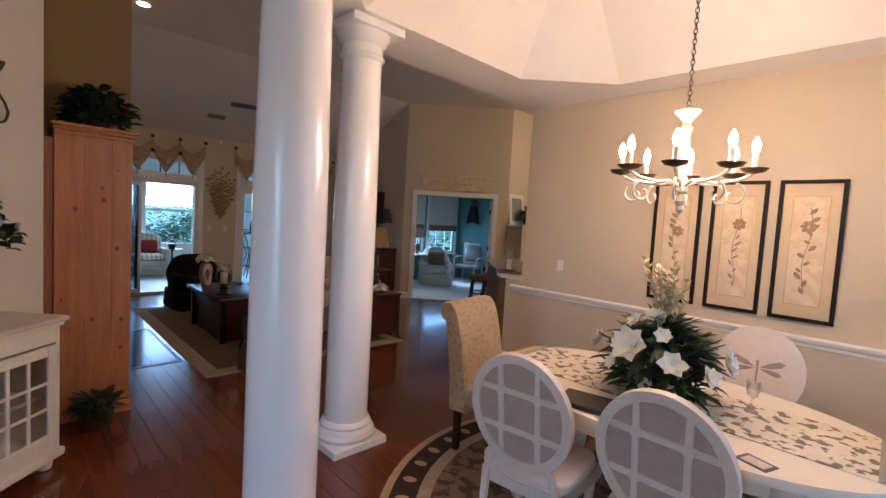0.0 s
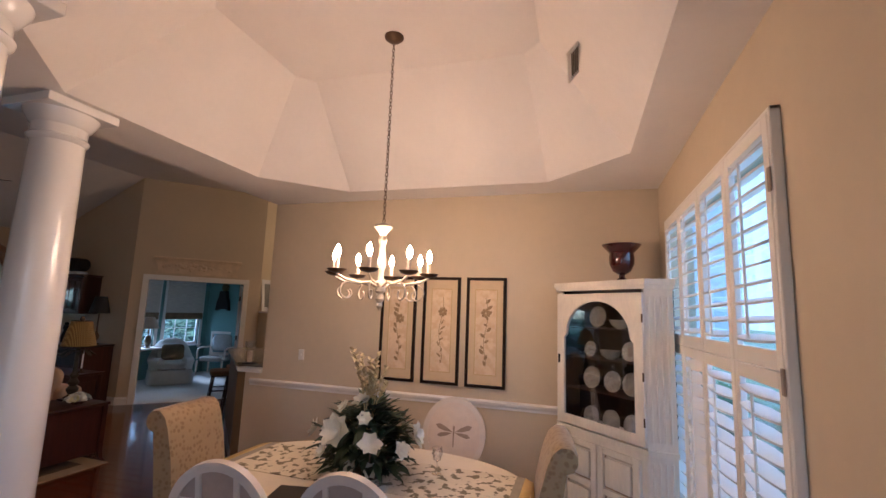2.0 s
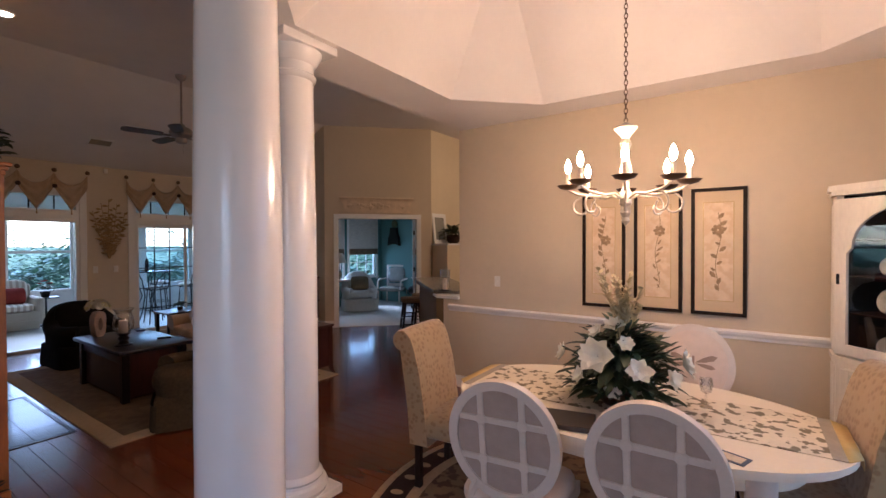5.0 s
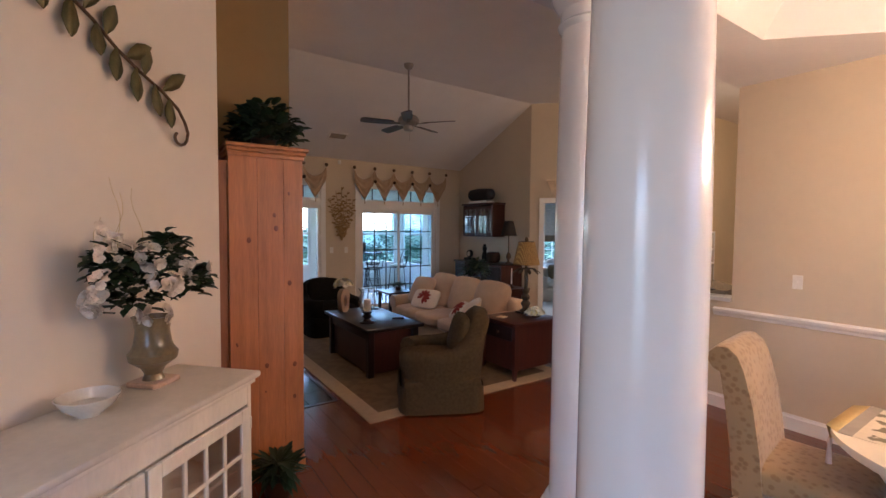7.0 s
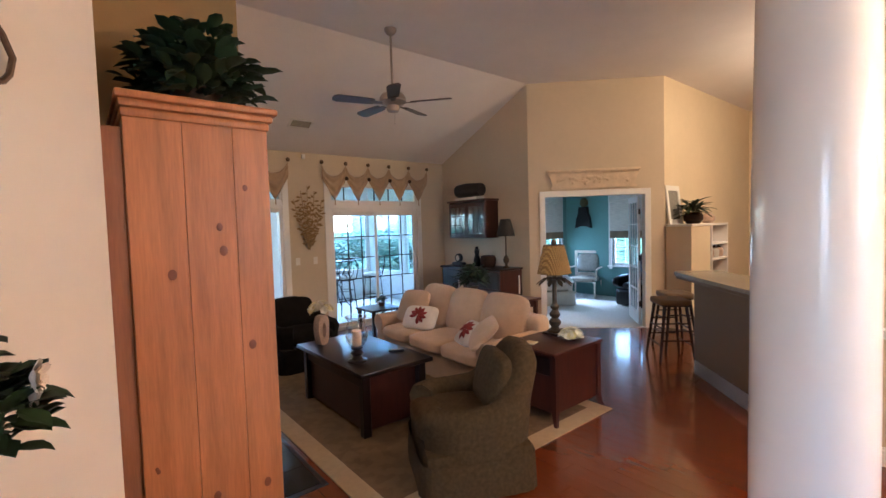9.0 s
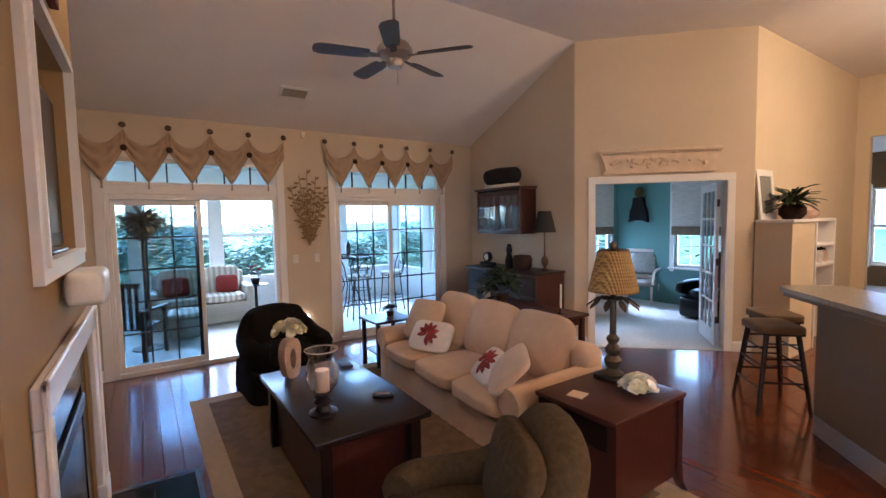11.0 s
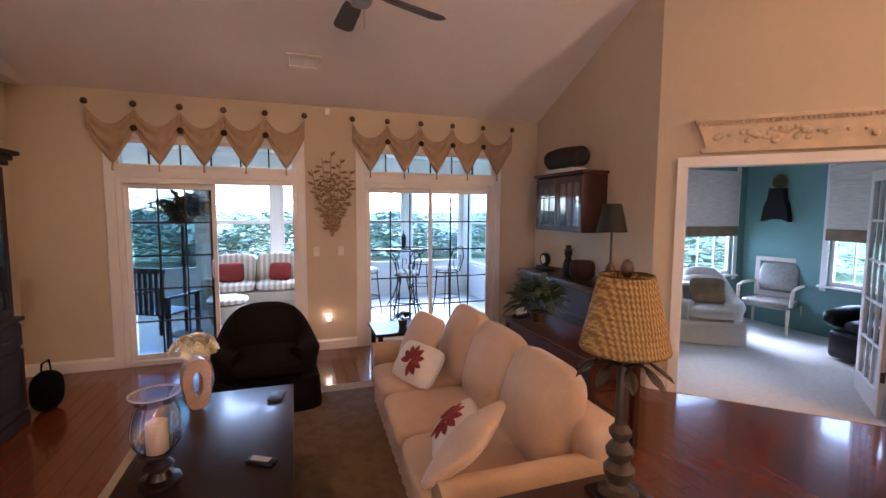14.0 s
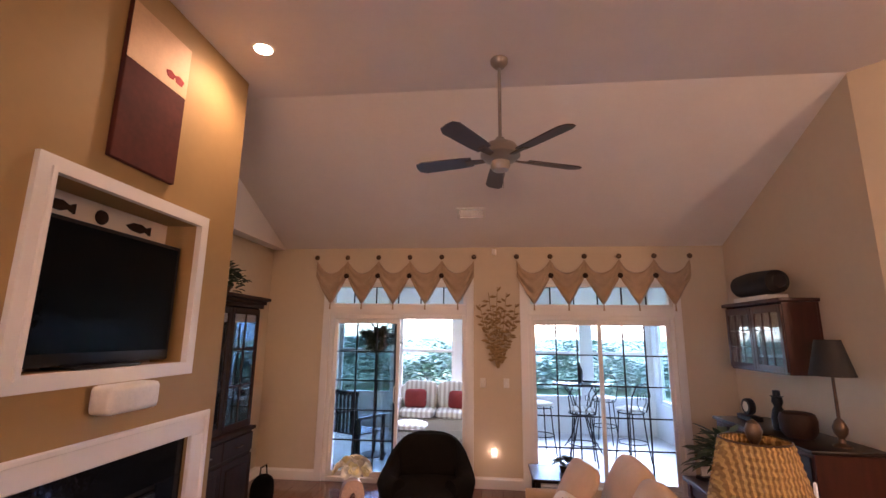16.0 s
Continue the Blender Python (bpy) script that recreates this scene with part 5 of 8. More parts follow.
# corner china cabinet
def corner_cabinet():
    A, B = Vector((-0.53, -9.475)), Vector((-1.13, -10.075))
    c = (A + B) / 2
    t = thing("china_cabinet", pose(c.x, c.y, 0, 0, 0, 45 + 180 + 90), "distressed white corner cabinet with an arched glass door", "cabinet")
    # local frame: x along the front, -y out of the front
    t.matrix_world = Matrix.Translation((c.x, c.y, 0)) @ Matrix.Rotation(math.radians(-135), 4, "Z")
    w = (A - B).length / 2
    shell = [(-w, 0), (w, 0), (w + 0.13, 0.13), (0.0, 0.60), (-w - 0.13, 0.13)]
    inset = lambda o: [(-w - o, -o), (w + o, -o), (w + 0.13 + o, 0.13 - o * 0.3), (0.0, 0.60), (-w - 0.13 - o, 0.13 - o * 0.3)]
    part("plinth", prism(inset(0.015), 0, 0.13), M["white_wood"], t)
    part("lower_body", prism(shell, 0.13, 0.84), M["white_wood"], t)
    part("waist_moulding", prism(inset(0.014), 0.84, 0.875), M["white_wood"], t)
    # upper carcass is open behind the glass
    # interior shade is put into the colour of the back and sides
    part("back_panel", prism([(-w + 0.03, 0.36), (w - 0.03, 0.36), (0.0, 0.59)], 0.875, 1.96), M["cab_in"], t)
    for s in (-1, 1):
        part("fluted_side", prism([(s * w, 0), (s * (w + 0.13), 0.13), (s * (w + 0.10), 0.17), (s * (w - 0.03), 0.02)][::s], 0.875, 1.96), M["white_wood"], t)
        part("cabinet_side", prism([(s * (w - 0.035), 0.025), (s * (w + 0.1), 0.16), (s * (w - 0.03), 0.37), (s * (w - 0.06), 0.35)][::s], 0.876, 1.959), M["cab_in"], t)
        for k in range(4):
            u = 0.022 + k * 0.028
            for z0, z1 in ((0.93, 1.90), (0.17, 0.80)):
                part("flute", tube([(s * (w + u), u - 0.002, z0), (s * (w + u), u - 0.002, z1)], 0.008, 6), M["white_wood"], t)
    part("top_panel", prism(inset(0.0), 1.96, 1.985), M["white_wood"], t)
    part("cornice", prism(inset(0.03), 1.985, 2.025), M["white_wood"], t)
    part("cornice", prism(inset(0.018), 1.955, 1.985), M["white_wood"], t)
    # arched glazed door
    dw = w - 0.003
    n = 16
    arch = [(-dw + 0.075, 0.96)] + [((dw - 0.105) * math.cos(math.pi - math.pi * k / n), 1.60 + 0.27 * math.sin(math.pi * k / n)) for k in range(n + 1)]
    arch = [(-dw + 0.075, 0.96), (-dw + 0.075, 1.57)] + arch[1:] + [(dw - 0.075, 1.57), (dw - 0.075, 0.96)]
    outer = []
    cx, cz = 0, 1.4
    for x, z in arch:
        outer.append((max(-dw, min(dw, x * 1.6)), 1.93 if z > 1.58 else (0.89 if z < 1.0 else z)))
    outer[1] = (-dw, 1.57)
    outer[-2] = (dw, 1.57)
    outer[0], outer[-1] = (-dw, 0.89), (dw, 0.89)
    q = pose(0, -0.004, 0, 90, 0, 0)
    d = part("door", ring_prism(outer, arch, -0.004, 0.018, m=q), M["white_wood"], t, "white door with an arched opening")
    part("glass", prism(arch, 0.002, 0.004, m=q), M["cab_glass"], d).visible_shadow = False
    part("latch", box(-dw + 0.02, -dw + 0.035, -0.035, -0.018, 1.36, 1.43, 0.004), M["black"], d)
    for z in (1.05, 1.35, 1.75):
        part("hinge", box(dw - 0.006, dw + 0.006, -0.028, -0.02, z - 0.03, z + 0.03, 0.002), M["bronze"], d)
    for z in (1.17, 1.42, 1.66):
        part("shelf", prism([(-w + 0.03, 0.03), (w - 0.03, 0.03), (w - 0.03, 0.34), (-w + 0.03, 0.34)], z - 0.008, z), M["hutchwood"], t)
    # lower doors with four raised panels
    for s in (-1, 1):
        dx0, dx1 = sorted((s * 0.004, s * (w - 0.05)))
        db = bmesh.new()
        for q0, q1, r0, r1 in ((dx0, dx0 + 0.055, 0.19, 0.80), (dx1 - 0.055, dx1, 0.19, 0.80), (dx0 + 0.055, dx1 - 0.055, 0.19, 0.235), (dx0 + 0.055, dx1 - 0.055, 0.475, 0.52), (dx0 + 0.055, dx1 - 0.055, 0.755, 0.80)):
            box(q0, q1, -0.030, -0.001, r0, r1, 0.004, bm=db)
        d = part("door", db, M["white_wood"], t)
        for z0, z1 in ((0.235, 0.475), (0.52, 0.755)):
            part("panel", box(dx0 + 0.072, dx1 - 0.072, -0.034, -0.001, z0 + 0.018, z1 - 0.018, 0.014, 2), M["white_wood"], d)
            part("groove", ring_prism([(dx0 + 0.055, z0), (dx1 - 0.055, z0), (dx1 - 0.055, z1), (dx0 + 0.055, z1)], [(dx0 + 0.066, z0 + 0.011), (dx1 - 0.066, z0 + 0.011), (dx1 - 0.066, z1 - 0.011), (dx0 + 0.066, z1 - 0.011)], 0.001, 0.006, m=pose(0, 0, 0, 90, 0, 0)), M["worn"], d, "brown rubbed groove round the panel")
    # china on the shelves
    rnd = random.Random(5)
    for z, xs in ((0.878, (-0.2, 0.0, 0.2)), (1.172, (-0.19, 0.02, 0.2)), (1.422, (-0.2, 0.0, 0.19)), (1.662, (-0.12, 0.1))):
        for k, x in enumerate(xs):
            wm = t.matrix_world
            if k % 2 == 0 or z < 1.2:
                p = thing("plate", wm @ pose(x, 0.15, z, 0, 0, 0), "pale china plate standing on a cabinet shelf", "plate", "china in the cabinet")
                r = rnd.uniform(0.062, 0.088)
                part("dish", lathe([(0.0, 0.006), (r * 0.6, 0.006), (r, 0.018), (r, 0.012), (r * 0.6, 0.0), (0, 0)], 24, cap=False, m=pose(0, 0, r, 80, 0, 0)), M["china"], p)
            else:
                p = thing("bowl", wm @ pose(x, 0.14, z), "pale china bowl on a cabinet shelf", "bowl", "china in the cabinet")
                part("dish", lathe([(0.03, 0.0), (0.035, 0.006), (0.07, 0.03), (0.085, 0.07), (0.08, 0.07), (0.06, 0.03), (0.0, 0.012)], 24, cap=False), M["china"], p)
    return t


corner_cabinet()
t = thing("urn", pose(-0.62, -9.98, 2.026), "dark ruby glass footed urn on the corner cabinet", "vase")
part("bowl", lathe([(0.05, 0.0), (0.055, 0.015), (0.025, 0.05), (0.022, 0.07), (0.07, 0.10), (0.098, 0.16), (0.10, 0.21), (0.095, 0.25), (0.15, 0.31), (0.155, 0.32), (0.145, 0.318), (0.085, 0.26), (0.085, 0.2), (0.0, 0.12)], 28, cap=False), M["ruby"], t)
for k in range(6):
    a = k * 1.05
    part("ornament", lathe([(0.0, 0), (0.028, 0.012), (0.036, 0.035), (0.028, 0.06), (0.0, 0.07)], 12, cap=False, m=pose(0.045 * math.cos(a), 0.045 * math.sin(a), 0.24)), M["ruby"], t)


# plantation shutters
def shutters():
    x0, x1, z0, z1 = -0.72, -2.74, 0.52, 2.50
    t = thing("window_2", pose(x0, -10.33, 0), "white plantation shutters with open louvres on the dining window", "shutters", kind="structure")
    L = x0 - x1
    bm = bmesh.new()
    for a, b, c, d in ((0.02, -0.002, z0 - 0.02, z1 + 0.02), (-L + 0.002, -L - 0.02, z0 - 0.02, z1 + 0.02), (0.02, -L - 0.02, z1 + 0.0, z1 + 0.02), (0.02, -L - 0.02, z0 - 0.02, z0)):
        box(min(a, b), max(a, b), 0.0, 0.036, c, d, 0.004, bm=bm)
    part("window_frame", bm, M["shutter"], t)
    part("window_sill", box(-L - 0.06, 0.06, 0.0, 0.07, z0 - 0.055, z0 - 0.02, 0.006), M["shutter"], t)
    part("pane", box(-L, 0, -0.12, -0.116, z0, z1), M["pane"], t).visible_shadow = False
    pw = L / 4
    slat = None
    for k in range(4):
        a, b = -pw * (k + 1) + 0.004, -pw * k - 0.004
        for p0, p1 in ((z0, 1.578), (1.581, z1)):
            pf = bmesh.new()
            for q0, q1, r0, r1 in ((a, a + 0.05, p0, p1), (b - 0.05, b, p0, p1), (a + 0.05, b - 0.05, p0, p0 + 0.07), (a + 0.05, b - 0.05, p1 - 0.06, p1)):
                box(q0, q1, 0.012, 0.038, r0, r1, 0.003, bm=pf)
            pn = part("shutter_panel", pf, M["shutter"], t)
            n = int((p1 - p0 - 0.13) / 0.068)
            tilt = (20 if p0 > 1 else 16) if not (k == 1 and p0 < 1) else 58
            for j in range(n):
                zc = p0 + 0.07 + 0.034 + (p1 - p0 - 0.13) * j / n
                if slat is None:
                    slat = part("louvre", prism(ellipse(0.5, 0.036, 12), -0.005, 0.005), M["shutter"], pn)
                    me_slat = slat.data
                    for v in me_slat.vertices:
                        v.co.x = (b - a - 0.104) / 2 * (1 if v.co.x > 0 else -1) if abs(v.co.x) > 0.25 else v.co.x * (b - a - 0.104)
                    s_ob = slat
                else:
                    s_ob = new("louvre", me_slat)
                    s_ob.parent = pn
                s_ob.matrix_basis = pose((a + b) / 2, 0.025, zc, -tilt, 0, 0)
            part("tilt_rod", box((a + b) / 2 - 0.007, (a + b) / 2 + 0.007, 0.052, 0.062, p0 + 0.1, p1 - 0.1, 0.002), M["shutter"], pn)
    for z in (0.75, 1.55, 2.25):
        part("hinge", box(-L - 0.012, -L + 0.012, 0.038, 0.046, z - 0.045, z + 0.045, 0.003), M["nickel"], t)
    return t


shutters()

# supply grilles


def vent(m, label):
    t = thing("air_vent", m, label, "vent")
    part("frame", ring_prism([(-0.17, -0.10), (0.17, -0.10), (0.17, 0.10), (-0.17, 0.10)], [(-0.14, -0.07), (0.14, -0.07), (0.14, 0.07), (-0.14, 0.07)], 0, 0.012), M["white_plastic"], t)
    part("backing", box(-0.14, 0.14, -0.07, 0.07, 0.0005, 0.002), M["cab_in"], t)
    for k in range(9):
        part("slat", box(-0.14, 0.14, -0.003, 0.003, 0.001, 0.012, m=pose(0, -0.06 + 0.015 * k, 0, 35, 0, 0)), M["counter"], t)


vent(pose(-1.86, -9.64, 3.338, 180 - 49.3, 0, 0) , "white ceiling vent on the sloped tray")
vent(pose(-1.85, -0.66, 3.235, 180 - 24.4, 0, 0), "white vent grille on the sloping ceiling")

# ---- fireplace wall ----
# niche for the television
m_tv = Matrix.Translation((-3.72, -3.44, 2.07)) @ pose(0, 0, 0, 90, 0, 90)
t = thing("picture_frame_trim", m_tv, "white moulded frame round the television niche", "frame", kind="structure")
t.name = "trim_niche"
rect = lambda a, b: [(-a, -b), (a, -b), (a, b), (-a, b)]
part("moulding", ring_prism(rect(0.63, 0.55), rect(0.54, 0.47), 0.0, 0.03), M["trim"], t)
part("bead", ring_prism(rect(0.565, 0.495), rect(0.54, 0.47), 0.03, 0.042), M["trim"], t)
tagged(link("wall_niche", ring_prism(rect(0.60, 0.50), rect(0.545, 0.475), -0.23, -0.001, m=m_tv), M["mustard"]), "mustard painted lining of the niche", "wall", kind="structure")
tagged(link("wall_niche_back", box(-3.97, -3.95, -4.05, -2.83, 1.5, 2.65), M["foyer"]), "pale painted back of the niche", "wall", kind="structure")
t = thing("television", Matrix.Translation((-3.79, -3.475, 1.601)) @ pose(0, 0, 0, 0, 0, 90), "large black flat television standing in the niche", "television")
part("housing", box(-0.50, 0.50, -0.03, 0.06, 0.02, 0.765, 0.012, 2), M["blackplastic"], t)
part("screen", box(-0.468, 0.468, -0.033, -0.029, 0.085, 0.74), M["screen"], t)
part("stand", box(-0.22, 0.22, -0.08, 0.12, 0.0, 0.02, 0.008, 2), M["blackplastic"], t)
part("rear_bulge", box(-0.36, 0.36, 0.06, 0.14, 0.1, 0.60, 0.03, 2), M["blackplastic"], t)
for k, y in enumerate((-3.72, -3.44, -3.16)):
    t = thing("wall_ornament", Matrix.Translation((-3.948, y, 2.465)) @ pose(0, 0, 0, 90, 0, 90), "small carved wooden ornament on the niche back", "ornament", "ornaments in the niche")
    if k == 1:
        part("disc", lathe([(0.045, 0), (0.04, 0.012), (0.02, 0.018)], 20), M["hutchwood"], t)
    else:
        part("carving", prism([(s_ * x, z) for s_ in (1,) for x, z in ((-0.1, 0), (-0.05, 0.025), (0.02, 0.03), (0.06, 0.012), (0.1, 0.03), (0.1, -0.03), (0.06, -0.012), (0.02, -0.03), (-0.05, -0.025))], 0, 0.014), M["hutchwood"], t)
t = thing("speaker", pose(-3.64, -3.43, 1.37, 0, 0, 90), "white centre speaker on a wall bracket", "speaker")
part("housing", box(-0.175, 0.175, -0.08, 0.06, 0.0, 0.15, 0.03, 3), M["white_plastic"], t)
part("bracket", box(-0.05, 0.05, 0.06, 0.079, 0.03, 0.11, 0.004), M["white_plastic"], t)
# canvas
t = thing("painting", Matrix.Translation((-3.718, -3.47, 3.225)) @ pose(0, 0, 0, 90, 0, 90), "unframed canvas of two dark trees above a red field", "painting")
part("canvas", box(-0.25, 0.25, -0.485, 0.485, 0.0, 0.035, 0.004), M["paint_low"], t)
part("sky", box(-0.25, 0.25, 0.12, 0.485, 0.0352, 0.037), M["paint_top"], t)
for x, s in ((0.09, 1.0), (0.17, 1.1)):
    part("tree", prism([(0.04 * s * math.cos(a) * (1 + 0.2 * math.sin(5 * a)) + x, 0.21 + 0.028 * s * math.sin(a)) for a in [k * 0.45 for k in range(14)]], 0.0372, 0.0382), M["red"], t)
# fire surround
t = thing("fireplace", Matrix.Translation((-3.72, -3.43, 0)) @ pose(0, 0, 0, 0, 0, 90), "fireplace with a white moulded surround and black slate", "fireplace")
su = bmesh.new()
for nm, a, b, c, d in (("pilaster", -0.84, -0.692, 0, 1.10), ("pilaster", 0.692, 0.84, 0, 1.10), ("frieze", -0.84, 0.84, 1.10, 1.235)):
    part(nm, box(a, b, -0.035, -0.001, c, d, 0.006), M["trim"], t)
for a, b, c, d in ((-0.855, -0.82, 0, 1.25), (0.82, 0.855, 0, 1.25), (-0.855, 0.855, 1.215, 1.25)):
    box(a, b, -0.05, -0.03, c, d, 0.006, bm=su)
part("edge_moulding", su, M["trim"], t)
for s in (-1, 1):
    part("plinth_block", box(s * 0.68, s * 0.86, -0.055, -0.001, 0.0, 0.16, 0.006), M["trim"], t)
for a, b, c, d in ((-0.69, -0.47, 0, 0.86), (0.47, 0.69, 0, 0.86), (-0.69, 0.69, 0.86, 1.098)):
    part("slate_slab", box(a, b, 0.015, 0.03, c, d - 0.001, 0.003), M["granite"], t, "polished black slate facing")
part("firebox", box(-0.47, 0.47, 0.30, 0.34, 0, 0.86), M["cab_in"], t)
for s in (-1, 1):
    part("firebox_side", box(s * 0.468, s * 0.50, 0.03, 0.34, 0.0, 0.86), M["cab_in"], t)
part("firebox_floor", box(-0.468, 0.468, 0.03, 0.3, 0.001, 0.06), M["cab_in"], t)
part("firebox_top", box(-0.468, 0.468, 0.03, 0.3, 0.83, 0.86), M["cab_in"], t)
part("hood", box(-0.45, 0.45, 0.0, 0.03, 0.74, 0.82, 0.006, m=pose(0, 0, 0)), M["black"], t, "black metal smoke hood")
part("glass_door", box(-0.45, 0.45, 0.02, 0.026, 0.05, 0.73), M["screen"], t)
part("louvre", box(-0.45, 0.45, 0.012, 0.022, 0.0, 0.05, 0.003), M["black"], t)
# hearth
t = thing("hearth", pose(-3.44, -3.34, 0), "polished black tile hearth set flush in the floor", "hearth", kind="structure")
for i in range(5):
    for j in range(2):
        part("tile", box(-0.23 + 0.236 * j, -0.23 + 0.236 * j + 0.232, -0.74 + 0.296 * i, -0.74 + 0.296 * i + 0.292, 0.0, 0.004, 0.001), M["granite"], t)
part("border", ring_prism([(-0.26, -0.79), (0.27, -0.79), (0.27, 0.79), (-0.26, 0.79)], [(-0.24, -0.75), (0.243, -0.75), (0.243, 0.75), (-0.24, 0.75)], 0.0, 0.006), M["dark"], t)

# ---- tall hutch in the alcove ----
t = thing("hutch", pose(-4.30, -1.74, 0, 0, 0, 90), "walnut-stained glass-door hutch in the alcove", "cabinet")
w, d = 0.52, 0.24
part("plinth", box(-w - 0.02, w + 0.02, -d - 0.02, d, 0, 0.10, 0.006), M["hutchwood"], t)
part("lower_body", box(-w, w, -d, d, 0.10, 0.84, 0.004), M["hutchwood"], t)
part("waist_moulding", box(-w - 0.025, w + 0.025, -d - 0.03, d, 0.84, 0.875, 0.008, 2), M["hutchwood"], t)
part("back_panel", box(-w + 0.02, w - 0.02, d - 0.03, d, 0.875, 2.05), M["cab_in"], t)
for s in (-1, 1):
    part("cabinet_side", box(s * (w - 0.03), s * w, -d + 0.04, d, 0.875, 2.05, 0.003), M["hutchwood"], t)
    dr = part("door", box(s * 0.004, s * (w - 0.01), -d - 0.02, -d - 0.001, 0.14, 0.62, 0.003), M["hutchwood"], t)
    part("panel", box(s * 0.07, s * (w - 0.08), -d - 0.03, -d - 0.019, 0.2, 0.56, 0.01, 2), M["hutchwood"], dr)
    dw_ = part("drawer", box(s * 0.004, s * (w - 0.01), -d - 0.02, -d - 0.001, 0.65, 0.82, 0.006), M["hutchwood"], t)
    part("pull", tube([(s * 0.2, -d - 0.02, 0.735), (s * 0.2, -d - 0.045, 0.73), (s * 0.3, -d - 0.045, 0.73), (s * 0.3, -d - 0.02, 0.735)], 0.006, 6), M["bronze"], dw_)
    gd = bmesh.new()
    x0, x1 = sorted((s * 0.004, s * (w - 0.01)))
    for a, b, c, e in ((x0, x0 + 0.05, 0.885, 2.04), (x1 - 0.05, x1, 0.885, 2.04), (x0 + 0.05, x1 - 0.05, 0.885, 0.945), (x0 + 0.05, x1 - 0.05, 1.98, 2.04)):
        box(a, b, -d + 0.02, -d + 0.04, c, e, 0.003, bm=gd)
    g_ = part("door", gd, M["hutchwood"], t, "glazed door with small panes")
    part("glass", box(x0 + 0.05, x1 - 0.05, -d + 0.028, -d + 0.032, 0.945, 1.98), M["glass"], g_).visible_shadow = False
    part("glazing_bar", box((x0 + x1) / 2 - 0.008, (x0 + x1) / 2 + 0.008, -d + 0.022, -d + 0.038, 0.945, 1.98), M["hutchwood"], g_)
    for z in (1.29, 1.635):
        part("glazing_bar", box(x0 + 0.05, x1 - 0.05, -d + 0.023, -d + 0.037, z - 0.008, z + 0.008), M["hutchwood"], g_)
for z in (1.25, 1.6):
    part("shelf", box(-w + 0.03, w - 0.03, -d + 0.06, d - 0.03, z - 0.01, z), M["hutchwood"], t)
co = bmesh.new()
for z0, z1, o in ((2.05, 2.09, 0.01), (2.09, 2.13, 0.03), (2.13, 2.165, 0.06)):
    box(-w - o, w + o, -d - o, d, z0, z1, 0.008, 2, bm=co)
part("cornice", co, M["hutchwood"], t)
t = thing("trailing_plant", pose(-4.30, -1.65, 2.166), "dark trailing greenery on top of the hutch", "plant")
part("pot", lathe([(0.08, 0), (0.11, 0.08), (0.115, 0.09), (0.1, 0.09)], 20), M["bronze"], t)
part("leaf_clump", foliage(170, 0.11, 0.16, 0.38, 0.22, 21, width=0.5, center=(0, 0, 0.10)), M["leaf"], t, smooth=60)
t = thing("dark_floor_object", pose(-4.02, -0.98, 0), "dark rounded object on the floor beside the hutch", "bag")
part("body", cushion(0.2, 0.26, 0.34, 3, crown=0.1, m=pose(0, 0, 0.17)), M["chair_dark"], t, smooth=60)
part("strap", tube([(0.0, -0.08, 0.32), (0, -0.06, 0.42), (0, 0.06, 0.42), (0, 0.08, 0.32)], 0.008, 6), M["chair_dark"], t)

# greenery on the armoire
t = thing("ivy_plant", pose(-3.98, -4.90, 2.161), "bushy dark ivy in a small pot on the armoire", "plant")
part("pot", lathe([(0.07, 0), (0.09, 0.08), (0.095, 0.1), (0.08, 0.1)], 20), M["bronze"], t)
part("leaf_clump", foliage(170, 0.11, 0.16, 0.38, 0.22, 21, width=0.5, center=(0, 0, 0.10)), M["leaf"], t, smooth=60)
t = thing("dark_floor_object", pose(-4.02, -0.98, 0), "dark rounded object on the floor beside the hutch", "bag")
part("body", cushion(0.2, 0.26, 0.34, 3, crown=0.1, m=pose(0, 0, 0.17)), M["chair_dark"], t, smooth=60)
part("strap", tube([(0.0, -0.08, 0.32), (0, -0.06, 0.42), (0, 0.06, 0.42), (0, 0.08, 0.32)], 0.008, 6), M["chair_dark"], t)

# greenery on the armoire
t = thing("ivy_plant", pose(-3.98, -4.90, 2.161), "bushy dark ivy in a small pot on the armoire", "plant")
part("pot", lathe([(0.07, 0), (0.09, 0.08), (0.095, 0.1), (0.08, 0.1)], 20), M["bronze"], t)
part("leaf_clump", foliage(260, 0.075, 0.24, 0.17, 0.20, 31, width=0.75, center=(0, 0, 0.12), low=-0.45), M["leaf"], t, smooth=60)
part("pale_leaf", foliage(70, 0.085, 0.24, 0.19, 0.16, 33, width=0.7, center=(-0.02, -0.02, 0.11), low=-0.4), M["leaf2"], t, smooth=60)
t = thing("floor_fern", pose(-4.33, -5.30, 0), "dark fern in a pot on the floor by the armoire", "plant")
t.location = (-4.02, -5.36, 0)
part("pot", lathe([(0.07, 0), (0.10, 0.12), (0.105, 0.13), (0.09, 0.13)], 20), M["bronze"], t)
part("leaf_clump", foliage(120, 0.14, 0.07, 0.07, 0.1, 35, width=0.22, center=(0, 0, 0.15)), M["leaf"], t, smooth=60)

